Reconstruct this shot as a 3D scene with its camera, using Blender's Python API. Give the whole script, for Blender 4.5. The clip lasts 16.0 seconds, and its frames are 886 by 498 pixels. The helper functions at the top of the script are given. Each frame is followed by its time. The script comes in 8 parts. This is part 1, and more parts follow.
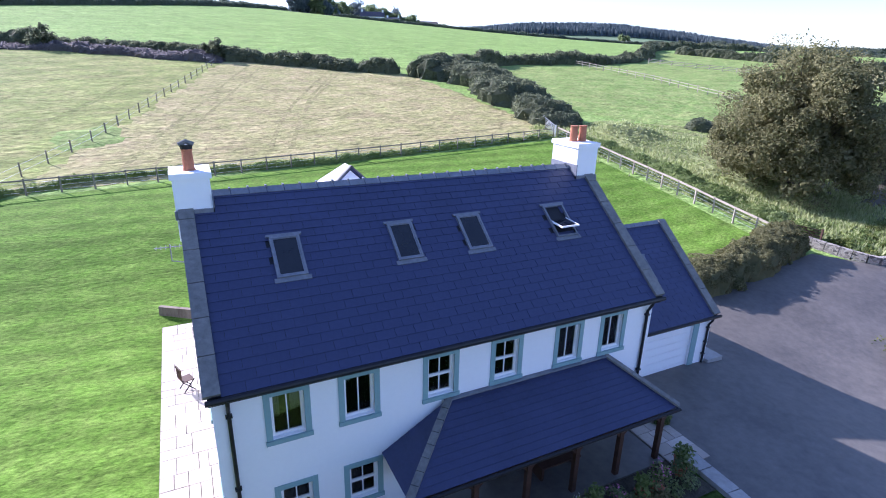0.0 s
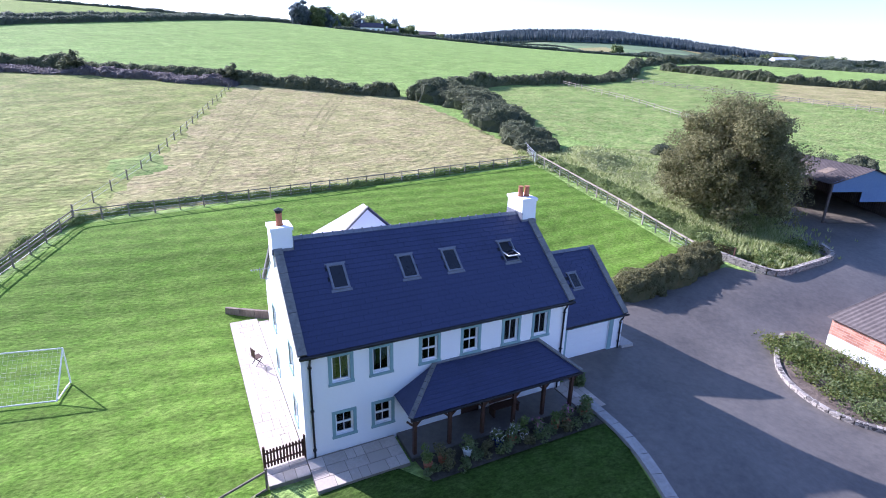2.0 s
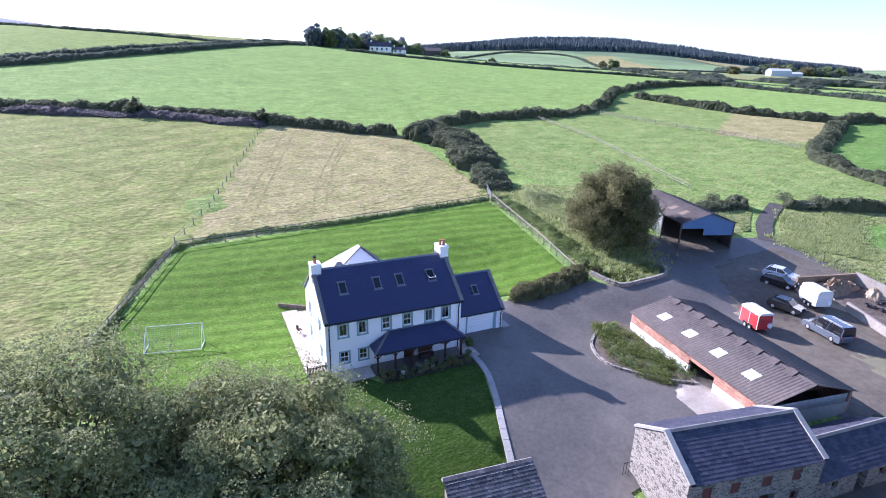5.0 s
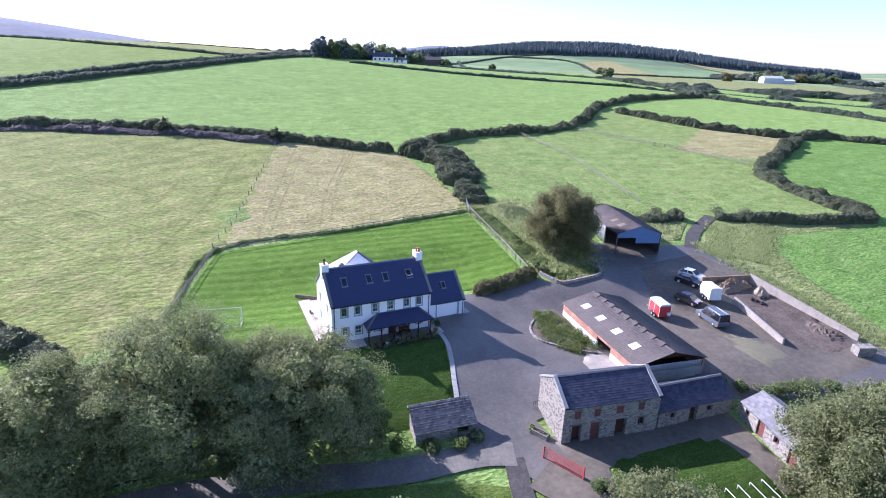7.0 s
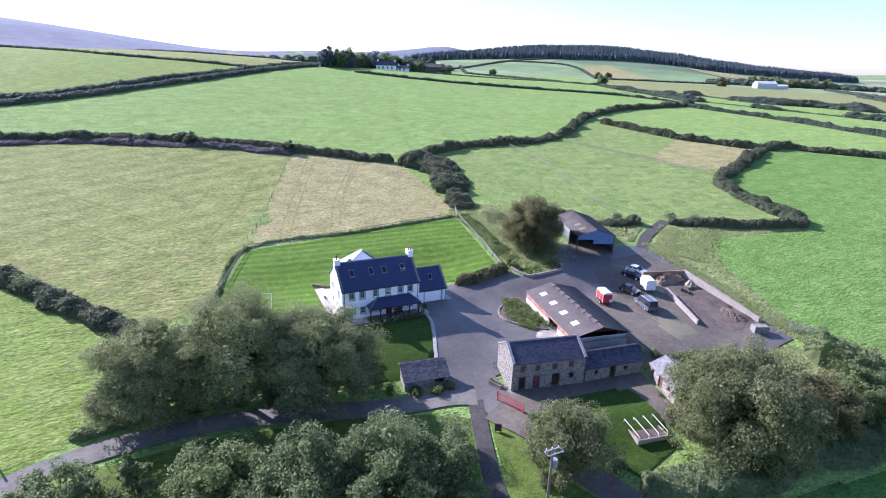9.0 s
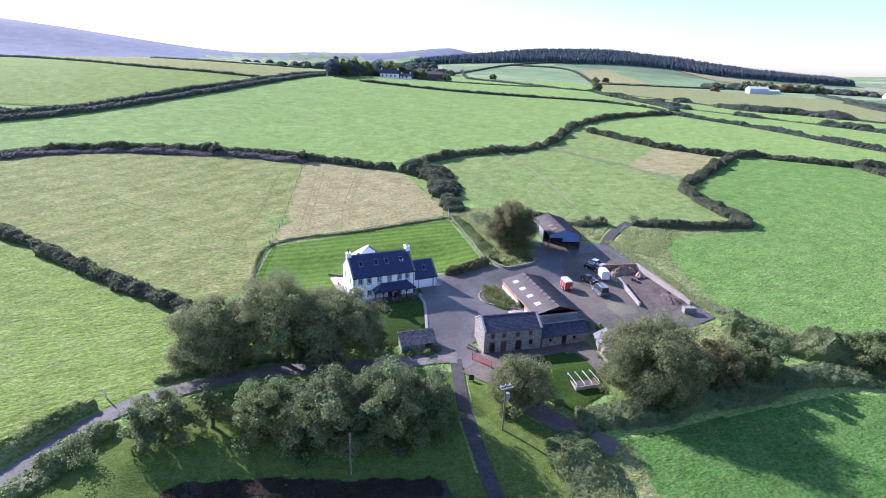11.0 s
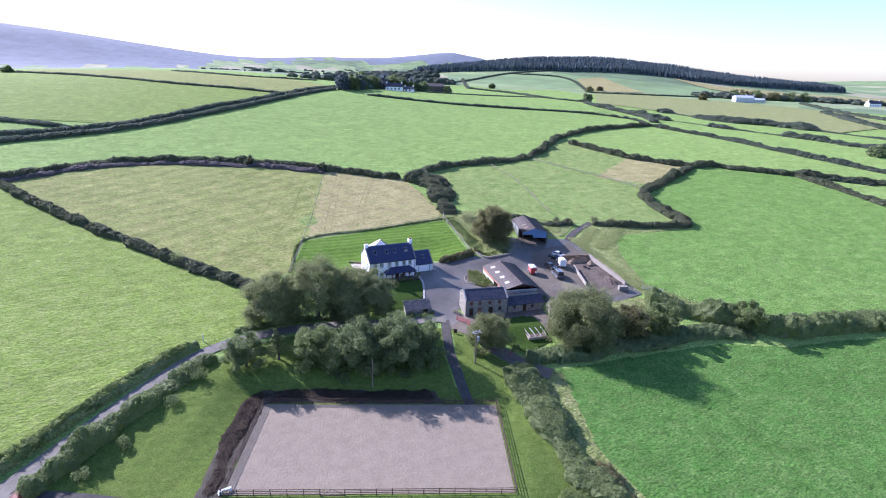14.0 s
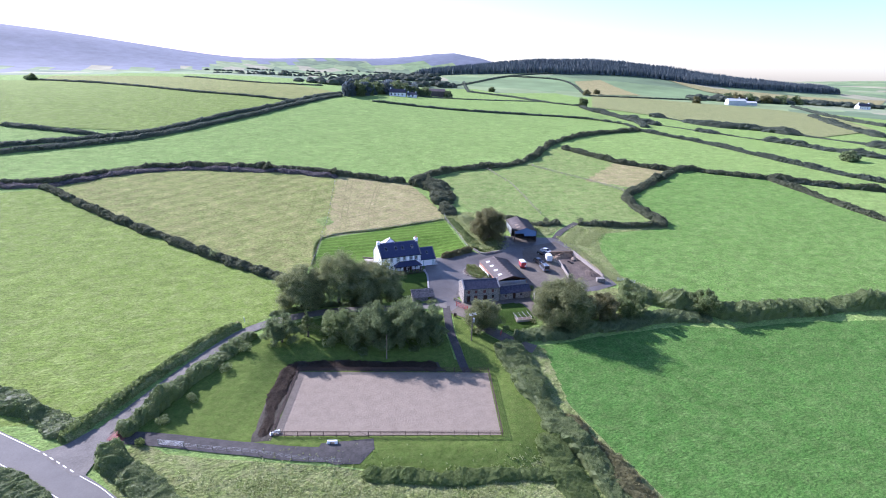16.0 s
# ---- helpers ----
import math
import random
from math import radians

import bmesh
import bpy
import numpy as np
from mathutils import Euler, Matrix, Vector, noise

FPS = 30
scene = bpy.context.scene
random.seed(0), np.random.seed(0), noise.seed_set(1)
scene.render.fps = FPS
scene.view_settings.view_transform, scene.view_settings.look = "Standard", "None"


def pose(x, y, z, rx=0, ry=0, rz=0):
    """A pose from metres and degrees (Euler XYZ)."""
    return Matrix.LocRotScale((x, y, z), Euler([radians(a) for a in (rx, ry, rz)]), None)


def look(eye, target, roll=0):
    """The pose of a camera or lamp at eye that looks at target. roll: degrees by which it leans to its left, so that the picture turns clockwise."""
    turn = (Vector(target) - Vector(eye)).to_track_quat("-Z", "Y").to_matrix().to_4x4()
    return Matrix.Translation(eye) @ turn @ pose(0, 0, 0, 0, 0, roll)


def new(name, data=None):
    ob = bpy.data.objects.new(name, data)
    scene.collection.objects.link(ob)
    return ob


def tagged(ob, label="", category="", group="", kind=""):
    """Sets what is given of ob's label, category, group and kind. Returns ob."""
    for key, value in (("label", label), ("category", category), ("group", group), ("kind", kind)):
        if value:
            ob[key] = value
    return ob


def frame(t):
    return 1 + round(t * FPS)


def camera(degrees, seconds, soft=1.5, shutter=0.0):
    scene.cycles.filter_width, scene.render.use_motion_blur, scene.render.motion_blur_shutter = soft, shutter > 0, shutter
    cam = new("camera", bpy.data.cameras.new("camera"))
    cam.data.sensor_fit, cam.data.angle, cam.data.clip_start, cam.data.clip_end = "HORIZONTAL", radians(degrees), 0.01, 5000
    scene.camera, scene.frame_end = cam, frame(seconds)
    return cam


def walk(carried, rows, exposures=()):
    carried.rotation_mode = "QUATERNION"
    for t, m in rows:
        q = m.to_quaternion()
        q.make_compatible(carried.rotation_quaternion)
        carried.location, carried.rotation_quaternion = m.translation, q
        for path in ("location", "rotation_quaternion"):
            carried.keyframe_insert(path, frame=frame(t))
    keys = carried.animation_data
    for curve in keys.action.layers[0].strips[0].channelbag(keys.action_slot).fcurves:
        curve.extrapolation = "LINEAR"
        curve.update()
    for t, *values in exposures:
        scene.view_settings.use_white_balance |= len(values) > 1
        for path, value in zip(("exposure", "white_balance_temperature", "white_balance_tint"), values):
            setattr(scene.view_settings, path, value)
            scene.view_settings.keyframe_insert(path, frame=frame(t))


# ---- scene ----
EXPOSURE = 1.17
cam = camera(79.8, 16.0, soft=1.0)
ROWS = [
    (0, 0.130, -10.469, 11.529, 70.539, -1.228, -26.042),
    (0.5, -0.280, -11.307, 11.986, 70.638, -1.300, -26.106),
    (1, -0.994, -12.904, 12.676, 70.737, -1.343, -26.150),
    (1.5, -2.005, -15.149, 13.756, 70.836, -1.342, -26.213),
    (2, -3.106, -17.868, 15.267, 70.911, -1.371, -26.218),
    (2.5, -4.094, -20.967, 16.980, 70.898, -1.330, -26.279),
    (3, -5.040, -24.339, 18.707, 70.903, -1.309, -26.132),
    (3.5, -5.878, -27.929, 20.413, 70.873, -1.307, -25.783),
    (4, -6.674, -31.688, 21.996, 70.921, -1.320, -25.471),
    (6.5, -11.103, -51.929, 30.186, 71.048, -1.575, -24.758),
    (7, -12.235, -56.165, 31.804, 71.028, -1.621, -24.633),
    (7.5, -13.384, -60.429, 33.402, 71.004, -1.656, -24.506),
    (8, -14.634, -64.733, 34.958, 70.983, -1.723, -24.386),
    (8.5, -15.938, -69.005, 36.447, 70.986, -1.730, -24.336),
    (9, -17.204, -73.383, 37.840, 71.006, -1.685, -24.213),
    (9.5, -18.615, -77.903, 39.317, 70.978, -1.661, -24.132),
    (10, -20.037, -82.644, 40.764, 70.997, -1.645, -24.053),
    (12.5, -28.965, -108.543, 48.608, 71.043, -1.842, -23.596),
    (13, -30.879, -113.894, 50.021, 71.094, -1.797, -23.592),
    (13.5, -32.933, -119.225, 51.374, 71.198, -1.733, -23.576),
    (14, -35.000, -124.388, 52.808, 71.300, -1.670, -23.506),
    (14.5, -37.077, -129.321, 54.363, 71.339, -1.664, -23.456),
    (15, -39.150, -134.104, 55.913, 71.311, -1.653, -23.411),
    (15.5, -41.339, -138.759, 57.503, 71.272, -1.637, -23.404),
    (16, -43.599, -143.414, 59.060, 71.228, -1.619, -23.387),
]
walk(cam, [(t, pose(x, y, z, rx, ry, rz)) for t, x, y, z, rx, ry, rz in ROWS], [(0, EXPOSURE + 0.24, 5470, 31), (3.5, EXPOSURE + 0.14, 5470, 31), (7, EXPOSURE + 0.06, 5470, 31), (10, EXPOSURE, 5470, 31), (16, EXPOSURE, 5470, 31)])

# ---- light ----
SUN_WAY = Vector((-0.5, 0.866, 0)).normalized() * math.cos(radians(29.3)) + Vector((0, 0, math.sin(radians(29.3))))
world = bpy.data.worlds.new("sky")
scene.world = world
world.use_nodes = True
wn = world.node_tree.nodes
sky = wn.new("ShaderNodeTexSky")
sky.sky_type, sky.sun_disc = "NISHITA", False
sky.sun_elevation, sky.sun_rotation = radians(29.3), radians(-30)
sky.dust_density, sky.air_density, sky.ozone_density = 0.6, 1.0, 2.4
wn["Background"].inputs["Strength"].default_value = 0.106
world.node_tree.links.new(sky.outputs[0], wn["Background"].inputs["Color"])
sun = new("sun", bpy.data.lights.new("sun", "SUN"))
sun.data.energy, sun.data.angle, sun.data.color = 4.6, radians(0.6), (1.0, 0.95, 0.86)
sun.matrix_world = look(SUN_WAY * 200, (0, 0, 0))


# ---- materials ----
def mat(name, a, b, rough=0.8, scale=1.0, fine=12.0, bump=0.3, metal=0.0, contrast=0.5, depth=0.02, spec=0.3, island=0.0, stretch=(1, 1, 1), obrand=0.0):
    """Two colours mixed by noise at a coarse and a fine scale, with fine relief."""
    m = bpy.data.materials.new(name)
    m.use_nodes = True
    t = m.node_tree
    n, link = t.nodes, t.links.new
    bs = n["Principled BSDF"]
    co = n.new("ShaderNodeTexCoord")
    mp = n.new("ShaderNodeMapping")
    mp.inputs["Scale"].default_value = stretch
    link(co.outputs["Object"], mp.inputs["Vector"])
    n1, n2 = n.new("ShaderNodeTexNoise"), n.new("ShaderNodeTexNoise")
    for q, s, d in ((n1, scale, 4), (n2, fine, 5)):
        q.inputs["Scale"].default_value, q.inputs["Detail"].default_value, q.inputs["Roughness"].default_value = s, d, 0.65
        link(mp.outputs[0], q.inputs["Vector"])
    add = n.new("ShaderNodeMath")
    add.operation = "ADD"
    link(n1.outputs["Fac"], add.inputs[0])
    link(n2.outputs["Fac"], add.inputs[1])
    last = add
    for kind, amount in (("i", island), ("o", obrand)):
        if amount:
            src = n.new("ShaderNodeNewGeometry").outputs["Random Per Island"] if kind == "i" else n.new("ShaderNodeObjectInfo").outputs["Random"]
            ma = n.new("ShaderNodeMath")
            ma.operation = "MULTIPLY_ADD"
            ma.inputs[1].default_value = amount
            link(src, ma.inputs[0])
            link(last.outputs[0], ma.inputs[2])
            last = ma
    mr = n.new("ShaderNodeMapRange")
    half = 0.5 * contrast + 0.05
    mid = 1.0 + 0.5 * (island + obrand)
    mr.inputs["From Min"].default_value, mr.inputs["From Max"].default_value = mid - half, mid + half
    link(last.outputs[0], mr.inputs["Value"])
    mx = n.new("ShaderNodeMix")
    mx.data_type = "RGBA"
    mx.inputs[6].default_value, mx.inputs[7].default_value = (*a, 1), (*b, 1)
    link(mr.outputs[0], mx.inputs[0])
    link(mx.outputs[2], bs.inputs["Base Color"])
    bs.inputs["Roughness"].default_value, bs.inputs["Metallic"].default_value = rough, metal
    bs.inputs["Specular IOR Level"].default_value = spec
    if bump:
        bp = n.new("ShaderNodeBump")
        bp.inputs["Strength"].default_value, bp.inputs["Distance"].default_value = bump, depth
        link(n2.outputs["Fac"], bp.inputs["Height"])
        link(bp.outputs[0], bs.inputs["Normal"])
    return m


GRASS = 0.95


def grass(name, a, b, c, scale=0.06, fine=1.6, bump=0.6, depth=0.25, lines=None, fleck=0.62, tuft=1.2):
    """Grass: broad patches, tufts and blades in three colours; lines=(turn, period, amount) adds mowing bands or wheel lines."""
    a, b, c = [tuple(GRASS * q for q in w) for w in (a, b, c)]
    m = mat(name, a, b, 0.95, scale, fine, bump, contrast=0.8, depth=depth, spec=0.05)
    t = m.node_tree
    n, link = t.nodes, t.links.new
    bs = n["Principled BSDF"]
    src = bs.inputs["Base Color"].links[0].from_socket
    co = n.new("ShaderNodeTexCoord")
    q = n.new("ShaderNodeTexNoise")
    q.inputs["Scale"].default_value, q.inputs["Detail"].default_value, q.inputs["Roughness"].default_value = fine * 0.28, 6, 0.75
    link(co.outputs["Object"], q.inputs["Vector"])
    mr = n.new("ShaderNodeMapRange")
    mr.inputs["From Min"].default_value, mr.inputs["From Max"].default_value = 0.42, 0.72
    link(q.outputs["Fac"], mr.inputs["Value"])
    mx = n.new("ShaderNodeMix")
    mx.data_type = "RGBA"
    mx.inputs[7].default_value = (*c, 1)
    link(mr.outputs[0], mx.inputs[0])
    link(src, mx.inputs[6])
    out = mx.outputs[2]
    # tufts: fine light and dark flecks
    qf = n.new("ShaderNodeTexNoise")
    qf.inputs["Scale"].default_value, qf.inputs["Detail"].default_value, qf.inputs["Roughness"].default_value = fine * 1.5, 5, 0.8
    mq = n.new("ShaderNodeMapping")
    mq.inputs["Rotation"].default_value, mq.inputs["Scale"].default_value = (0, 0, 0.5), (0.75, 1.3, 1)
    link(co.outputs["Object"], mq.inputs["Vector"])
    link(mq.outputs[0], qf.inputs["Vector"])
    rf = n.new("ShaderNodeMapRange")
    rf.inputs["From Min"].default_value, rf.inputs["From Max"].default_value = 0.3, 0.7
    rf.inputs["To Min"].default_value, rf.inputs["To Max"].default_value = 1 - fleck, 1 + fleck
    link(qf.outputs["Fac"], rf.inputs["Value"])
    sf = n.new("ShaderNodeVectorMath")
    sf.operation = "SCALE"
    link(out, sf.inputs[0])
    link(rf.outputs[0], sf.inputs["Scale"])
    out = sf.outputs[0]
    # broader clumps
    qm = n.new("ShaderNodeTexNoise")
    qm.inputs["Scale"].default_value, qm.inputs["Detail"].default_value, qm.inputs["Roughness"].default_value, qm.inputs["Distortion"].default_value = fine * 0.16, 6, 0.7, 0.6
    link(mq.outputs[0], qm.inputs["Vector"])
    rm = n.new("ShaderNodeMapRange")
    rm.inputs["From Min"].default_value, rm.inputs["From Max"].default_value = 0.35, 0.65
    rm.inputs["To Min"].default_value, rm.inputs["To Max"].default_value = 1 - fleck * 0.3, 1 + fleck * 0.26
    link(qm.outputs["Fac"], rm.inputs["Value"])
    sm = n.new("ShaderNodeVectorMath")
    sm.operation = "SCALE"
    link(out, sm.inputs[0])
    link(rm.outputs[0], sm.inputs["Scale"])
    out = sm.outputs[0]
    if lines:
        turn, period, amount, sharp = lines
        mp = n.new("ShaderNodeMapping")
        mp.inputs["Rotation"].default_value = (0, 0, radians(turn))
        link(co.outputs["Object"], mp.inputs["Vector"])
        wv = n.new("ShaderNodeTexWave")
        wv.inputs["Scale"].default_value = 0.314 / period
        wv.inputs["Distortion"].default_value, wv.inputs["Detail"].default_value, wv.inputs["Detail Scale"].default_value = 5.0, 3, 0.12
        link(mp.outputs[0], wv.inputs["Vector"])
        r2 = n.new("ShaderNodeMapRange")
        r2.inputs["From Min"].default_value, r2.inputs["From Max"].default_value = 0.5 - sharp, 0.5 + sharp
        r2.inputs["To Min"].default_value, r2.inputs["To Max"].default_value = 1 - amount, 1 + amount
        link(wv.outputs["Fac"], r2.inputs["Value"])
        m2 = n.new("ShaderNodeVectorMath")
        m2.operation = "SCALE"
        link(out, m2.inputs[0])
        link(r2.outputs[0], m2.inputs["Scale"])
        out = m2.outputs[0]
    link(out, bs.inputs["Base Color"])
    # tussocks and swathes: relief a few paces across, drawn out one way
    mw = n.new("ShaderNodeMapping")
    mw.inputs["Rotation"].default_value, mw.inputs["Scale"].default_value = (0, 0, radians(22)), (0.6, 1.3, 1)
    link(co.outputs["Object"], mw.inputs["Vector"])
    qw = n.new("ShaderNodeTexNoise")
    qw.inputs["Scale"].default_value, qw.inputs["Detail"].default_value, qw.inputs["Roughness"].default_value, qw.inputs["Distortion"].default_value = fine * 0.7, 5, 0.6, 0.4
    link(mw.outputs[0], qw.inputs["Vector"])
    bw = n.new("ShaderNodeBump")
    bw.inputs["Strength"].default_value, bw.inputs["Distance"].default_value = 1.0, depth * tuft
    link(qw.outputs["Fac"], bw.inputs["Height"])
    old = bs.inputs["Normal"].links[0].from_socket
    link(old, bw.inputs["Normal"])
    link(bw.outputs[0], bs.inputs["Normal"])
    return m


def leafy(name, a, b, spec=0.12, through_light=0.6):
    """Leaves: colour varies leaf by leaf and in broad patches; light passes through a little."""
    m = mat(name, a, b, 0.8 - spec, 0.35, 3.0, 0, contrast=0.75, spec=spec, island=0.9)
    t = m.node_tree
    bs = t.nodes["Principled BSDF"]
    tr = t.nodes.new("ShaderNodeBsdfTranslucent")
    ms = t.nodes.new("ShaderNodeMixShader")
    ms.inputs[0].default_value = through_light
    t.links.new(bs.inputs["Base Color"].links[0].from_socket, tr.inputs["Color"])
    t.links.new(bs.outputs[0], ms.inputs[1])
    t.links.new(tr.outputs[0], ms.inputs[2])
    t.links.new(ms.outputs[0], t.nodes["Material Output"].inputs["Surface"])
    return m


M = {}
M["pasture"] = grass("pasture", (0.175, 0.285, 0.07), (0.25, 0.365, 0.10), (0.29, 0.375, 0.12))
M["bright_pasture"] = grass("bright_pasture", (0.064, 0.158, 0.03), (0.1, 0.205, 0.046), (0.134, 0.215, 0.062), tuft=0.75)
M["sunny_pasture"] = grass("sunny_pasture", (0.162, 0.243, 0.043), (0.225, 0.298, 0.067), (0.27, 0.316, 0.104))
M["meadow"] = grass("meadow", (0.11, 0.22, 0.042), (0.165, 0.285, 0.068), (0.21, 0.30, 0.09))
M["hay"] = grass("hay", (0.185, 0.235, 0.062), (0.255, 0.28, 0.088), (0.33, 0.305, 0.125), 0.05, 1.2, 0.8, 0.24, (62, 7, 0.06, 0.25))
M["hay_line"] = grass("hay_line", (0.15, 0.195, 0.05), (0.21, 0.235, 0.07), (0.27, 0.26, 0.10), 0.05, 1.2, 0.8, 0.24)
M["straw"] = grass("straw", (0.265, 0.265, 0.1), (0.34, 0.315, 0.138), (0.4, 0.32, 0.175), 0.08, 1.3, 0.8, 0.22, (-20, 9, 0.03, 0.2))
M["dry"] = grass("dry", (0.145, 0.245, 0.06), (0.235, 0.31, 0.092), (0.32, 0.335, 0.13))
M["lawn"] = grass("lawn", (0.086, 0.172, 0.021), (0.124, 0.22, 0.032), (0.158, 0.235, 0.048), 0.2, 4.0, 0.5, 0.06, (94, 2.1, 0.12, 0.4))
M["plainlawn"] = grass("plainlawn", (0.086, 0.138, 0.026), (0.122, 0.177, 0.038), (0.152, 0.19, 0.05), 0.2, 4.0, 0.5, 0.06)
# deeper green than the other lawns, lowered further for the house's shade
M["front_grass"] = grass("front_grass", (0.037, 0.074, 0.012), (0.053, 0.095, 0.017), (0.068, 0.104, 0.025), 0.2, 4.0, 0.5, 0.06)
M["rough"] = grass("rough", (0.17, 0.24, 0.06), (0.27, 0.31, 0.11), (0.35, 0.345, 0.165), 0.15, 1.8, 1.0, 0.5)
M["tarmac"] = mat("tarmac", (0.074, 0.066, 0.057), (0.146, 0.13, 0.11), 0.55, 0.28, 3.0, 0.4, contrast=0.42, spec=0.8, depth=0.01)
M["yard"] = mat("yard", (0.08, 0.068, 0.054), (0.19, 0.162, 0.122), 0.7, 0.15, 1.6, 0.5, contrast=0.6, depth=0.03)
M["dark_gravel"] = mat("dark_gravel", (0.05, 0.047, 0.043), (0.115, 0.106, 0.096), 0.92, 0.9, 4, 0.6, contrast=0.5, spec=0.2)
M["lane"] = mat("lane", (0.125, 0.115, 0.098), (0.235, 0.216, 0.182), 0.85, 0.4, 3, 0.3, contrast=0.5)
M["road"] = mat("road", (0.135, 0.128, 0.112), (0.19, 0.18, 0.158), 0.8, 0.3, 4, 0.3, contrast=0.6)
M["sand"] = mat("sand", (0.208, 0.168, 0.124), (0.288, 0.24, 0.18), 0.95, 0.5, 2.4, 1.0, contrast=0.5, depth=0.14)
M["paint_white"] = mat("paint_white", (0.86, 0.87, 0.88), (0.9, 0.905, 0.91), 0.6, 0.5, 9, 0.12, depth=0.01)
M["surround"] = mat("surround", (0.22, 0.36, 0.37), (0.26, 0.40, 0.41), 0.5, 1.0, 12, 0.05)
M["slate"] = mat("slate", (0.031, 0.037, 0.085), (0.048, 0.057, 0.128), 0.5, 0.8, 9, 0.25, contrast=0.6, island=0.14, obrand=0.14, spec=0.45)
M["old_slate"] = mat("old_slate", (0.06, 0.06, 0.075), (0.15, 0.14, 0.15), 0.6, 0.9, 7, 0.3, contrast=0.6, island=0.5, obrand=0.5)
M["stone"] = mat("stone", (0.16, 0.15, 0.14), (0.38, 0.36, 0.33), 0.9, 1.6, 8, 0.6, contrast=0.6, island=0.7, obrand=0.7)
M["mortar"] = mat("mortar", (0.24, 0.225, 0.20), (0.34, 0.32, 0.29), 0.95, 1.0, 10, 0.5)
M["concrete"] = mat("concrete", (0.30, 0.29, 0.27), (0.45, 0.43, 0.40), 0.9, 0.6, 6, 0.3)
M["brick"] = mat("brick", (0.30, 0.12, 0.075), (0.42, 0.20, 0.13), 0.9, 1.4, 9, 0.4, obrand=0.5, island=0.5)
M["sheet_roof"] = mat("sheet_roof", (0.06, 0.05, 0.048), (0.125, 0.104, 0.096), 0.75, 0.5, 4, 0.3, contrast=0.6)
M["blue_sheet"] = mat("blue_sheet", (0.09, 0.17, 0.33), (0.12, 0.21, 0.38), 0.45, 0.6, 5, 0.1)
M["grey_sheet"] = mat("grey_sheet", (0.42, 0.45, 0.48), (0.55, 0.58, 0.60), 0.45, 0.6, 5, 0.1)
M["wood"] = mat("wood", (0.16, 0.12, 0.09), (0.27, 0.22, 0.17), 0.85, 1.5, 10, 0.3, stretch=(1, 1, 0.3))
M["dark_wood"] = mat("dark_wood", (0.05, 0.025, 0.017), (0.09, 0.045, 0.03), 0.6, 2, 14, 0.2)
M["bark"] = mat("bark", (0.055, 0.048, 0.04), (0.12, 0.105, 0.09), 0.9, 3, 12, 0.8, depth=0.05)
M["leaf_dark"] = leafy("leaf_dark", (0.125, 0.175, 0.08), (0.29, 0.345, 0.165), 0.15)
M["leaf_mid"] = leafy("leaf_mid", (0.125, 0.178, 0.066), (0.29, 0.345, 0.15), 0.25)
M["leaf_bright"] = leafy("leaf_bright", (0.12, 0.18, 0.05), (0.28, 0.34, 0.13))
M["leaf_grey"] = leafy("leaf_grey", (0.15, 0.178, 0.075), (0.38, 0.40, 0.19), 0.15, 0.42)
M["leaf_autumn"] = leafy("leaf_autumn", (0.135, 0.138, 0.062), (0.3, 0.285, 0.145))
M["leaf_olive"] = leafy("leaf_olive", (0.142, 0.168, 0.074), (0.345, 0.36, 0.178), 0.12)
M["gorse"] = leafy("gorse", (0.088, 0.104, 0.064), (0.21, 0.232, 0.14))
# blue-grey of the far air painted into the needles' own colour
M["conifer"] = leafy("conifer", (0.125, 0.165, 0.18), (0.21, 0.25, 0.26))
M["bracken"] = leafy("bracken", (0.055, 0.044, 0.035), (0.16, 0.125, 0.09))
M["bracken_floor"] = mat("bracken_floor", (0.04, 0.037, 0.027), (0.10, 0.086, 0.062), 0.95, 0.8, 5, 1.0, depth=0.15)
M["rut"] = grass("rut", (0.22, 0.225, 0.085), (0.29, 0.265, 0.115), (0.34, 0.28, 0.15), 0.3, 1.6, 0.8, 0.2)
M["moor"] = grass("moor", (0.21, 0.25, 0.085), (0.27, 0.285, 0.115), (0.29, 0.28, 0.13))
M["black"] = mat("black", (0.012, 0.012, 0.014), (0.02, 0.02, 0.022), 0.4, 2, 10, 0)
M["glass"] = mat("glass", (0.012, 0.014, 0.018), (0.02, 0.022, 0.026), 0.06, 1, 2, 0, spec=0.6)
def window_glass():
    """Clear panes: mostly see-through, with a gloss that grows at a slant."""
    m = bpy.data.materials.new("window_glass")
    m.use_nodes = True
    t = m.node_tree
    tr, gl, fr, mx = t.nodes.new("ShaderNodeBsdfTransparent"), t.nodes.new("ShaderNodeBsdfGlossy"), t.nodes.new("ShaderNodeFresnel"), t.nodes.new("ShaderNodeMixShader")
    tr.inputs["Color"].default_value = (0.82, 0.86, 0.86, 1)
    gl.inputs["Roughness"].default_value = 0.02
    fr.inputs["IOR"].default_value = 1.7
    for a, b in ((fr.outputs[0], mx.inputs[0]), (tr.outputs[0], mx.inputs[1]), (gl.outputs[0], mx.inputs[2]), (mx.outputs[0], t.nodes["Material Output"].inputs["Surface"])):
        t.links.new(a, b)
    return m


M["clear"] = window_glass()
# far hills: distance haze put into the base colour as blue-grey
M["hazy_hill"] = mat("hazy_hill", (0.12, 0.14, 0.17), (0.19, 0.21, 0.25), 0.95, 0.004, 0.02, 0, contrast=0.5)


# ---- builders ----
def smooth(a, b, t):
    s = np.clip((t - a) / (b - a), 0, 1)
    return s * s * (3 - 2 * s)


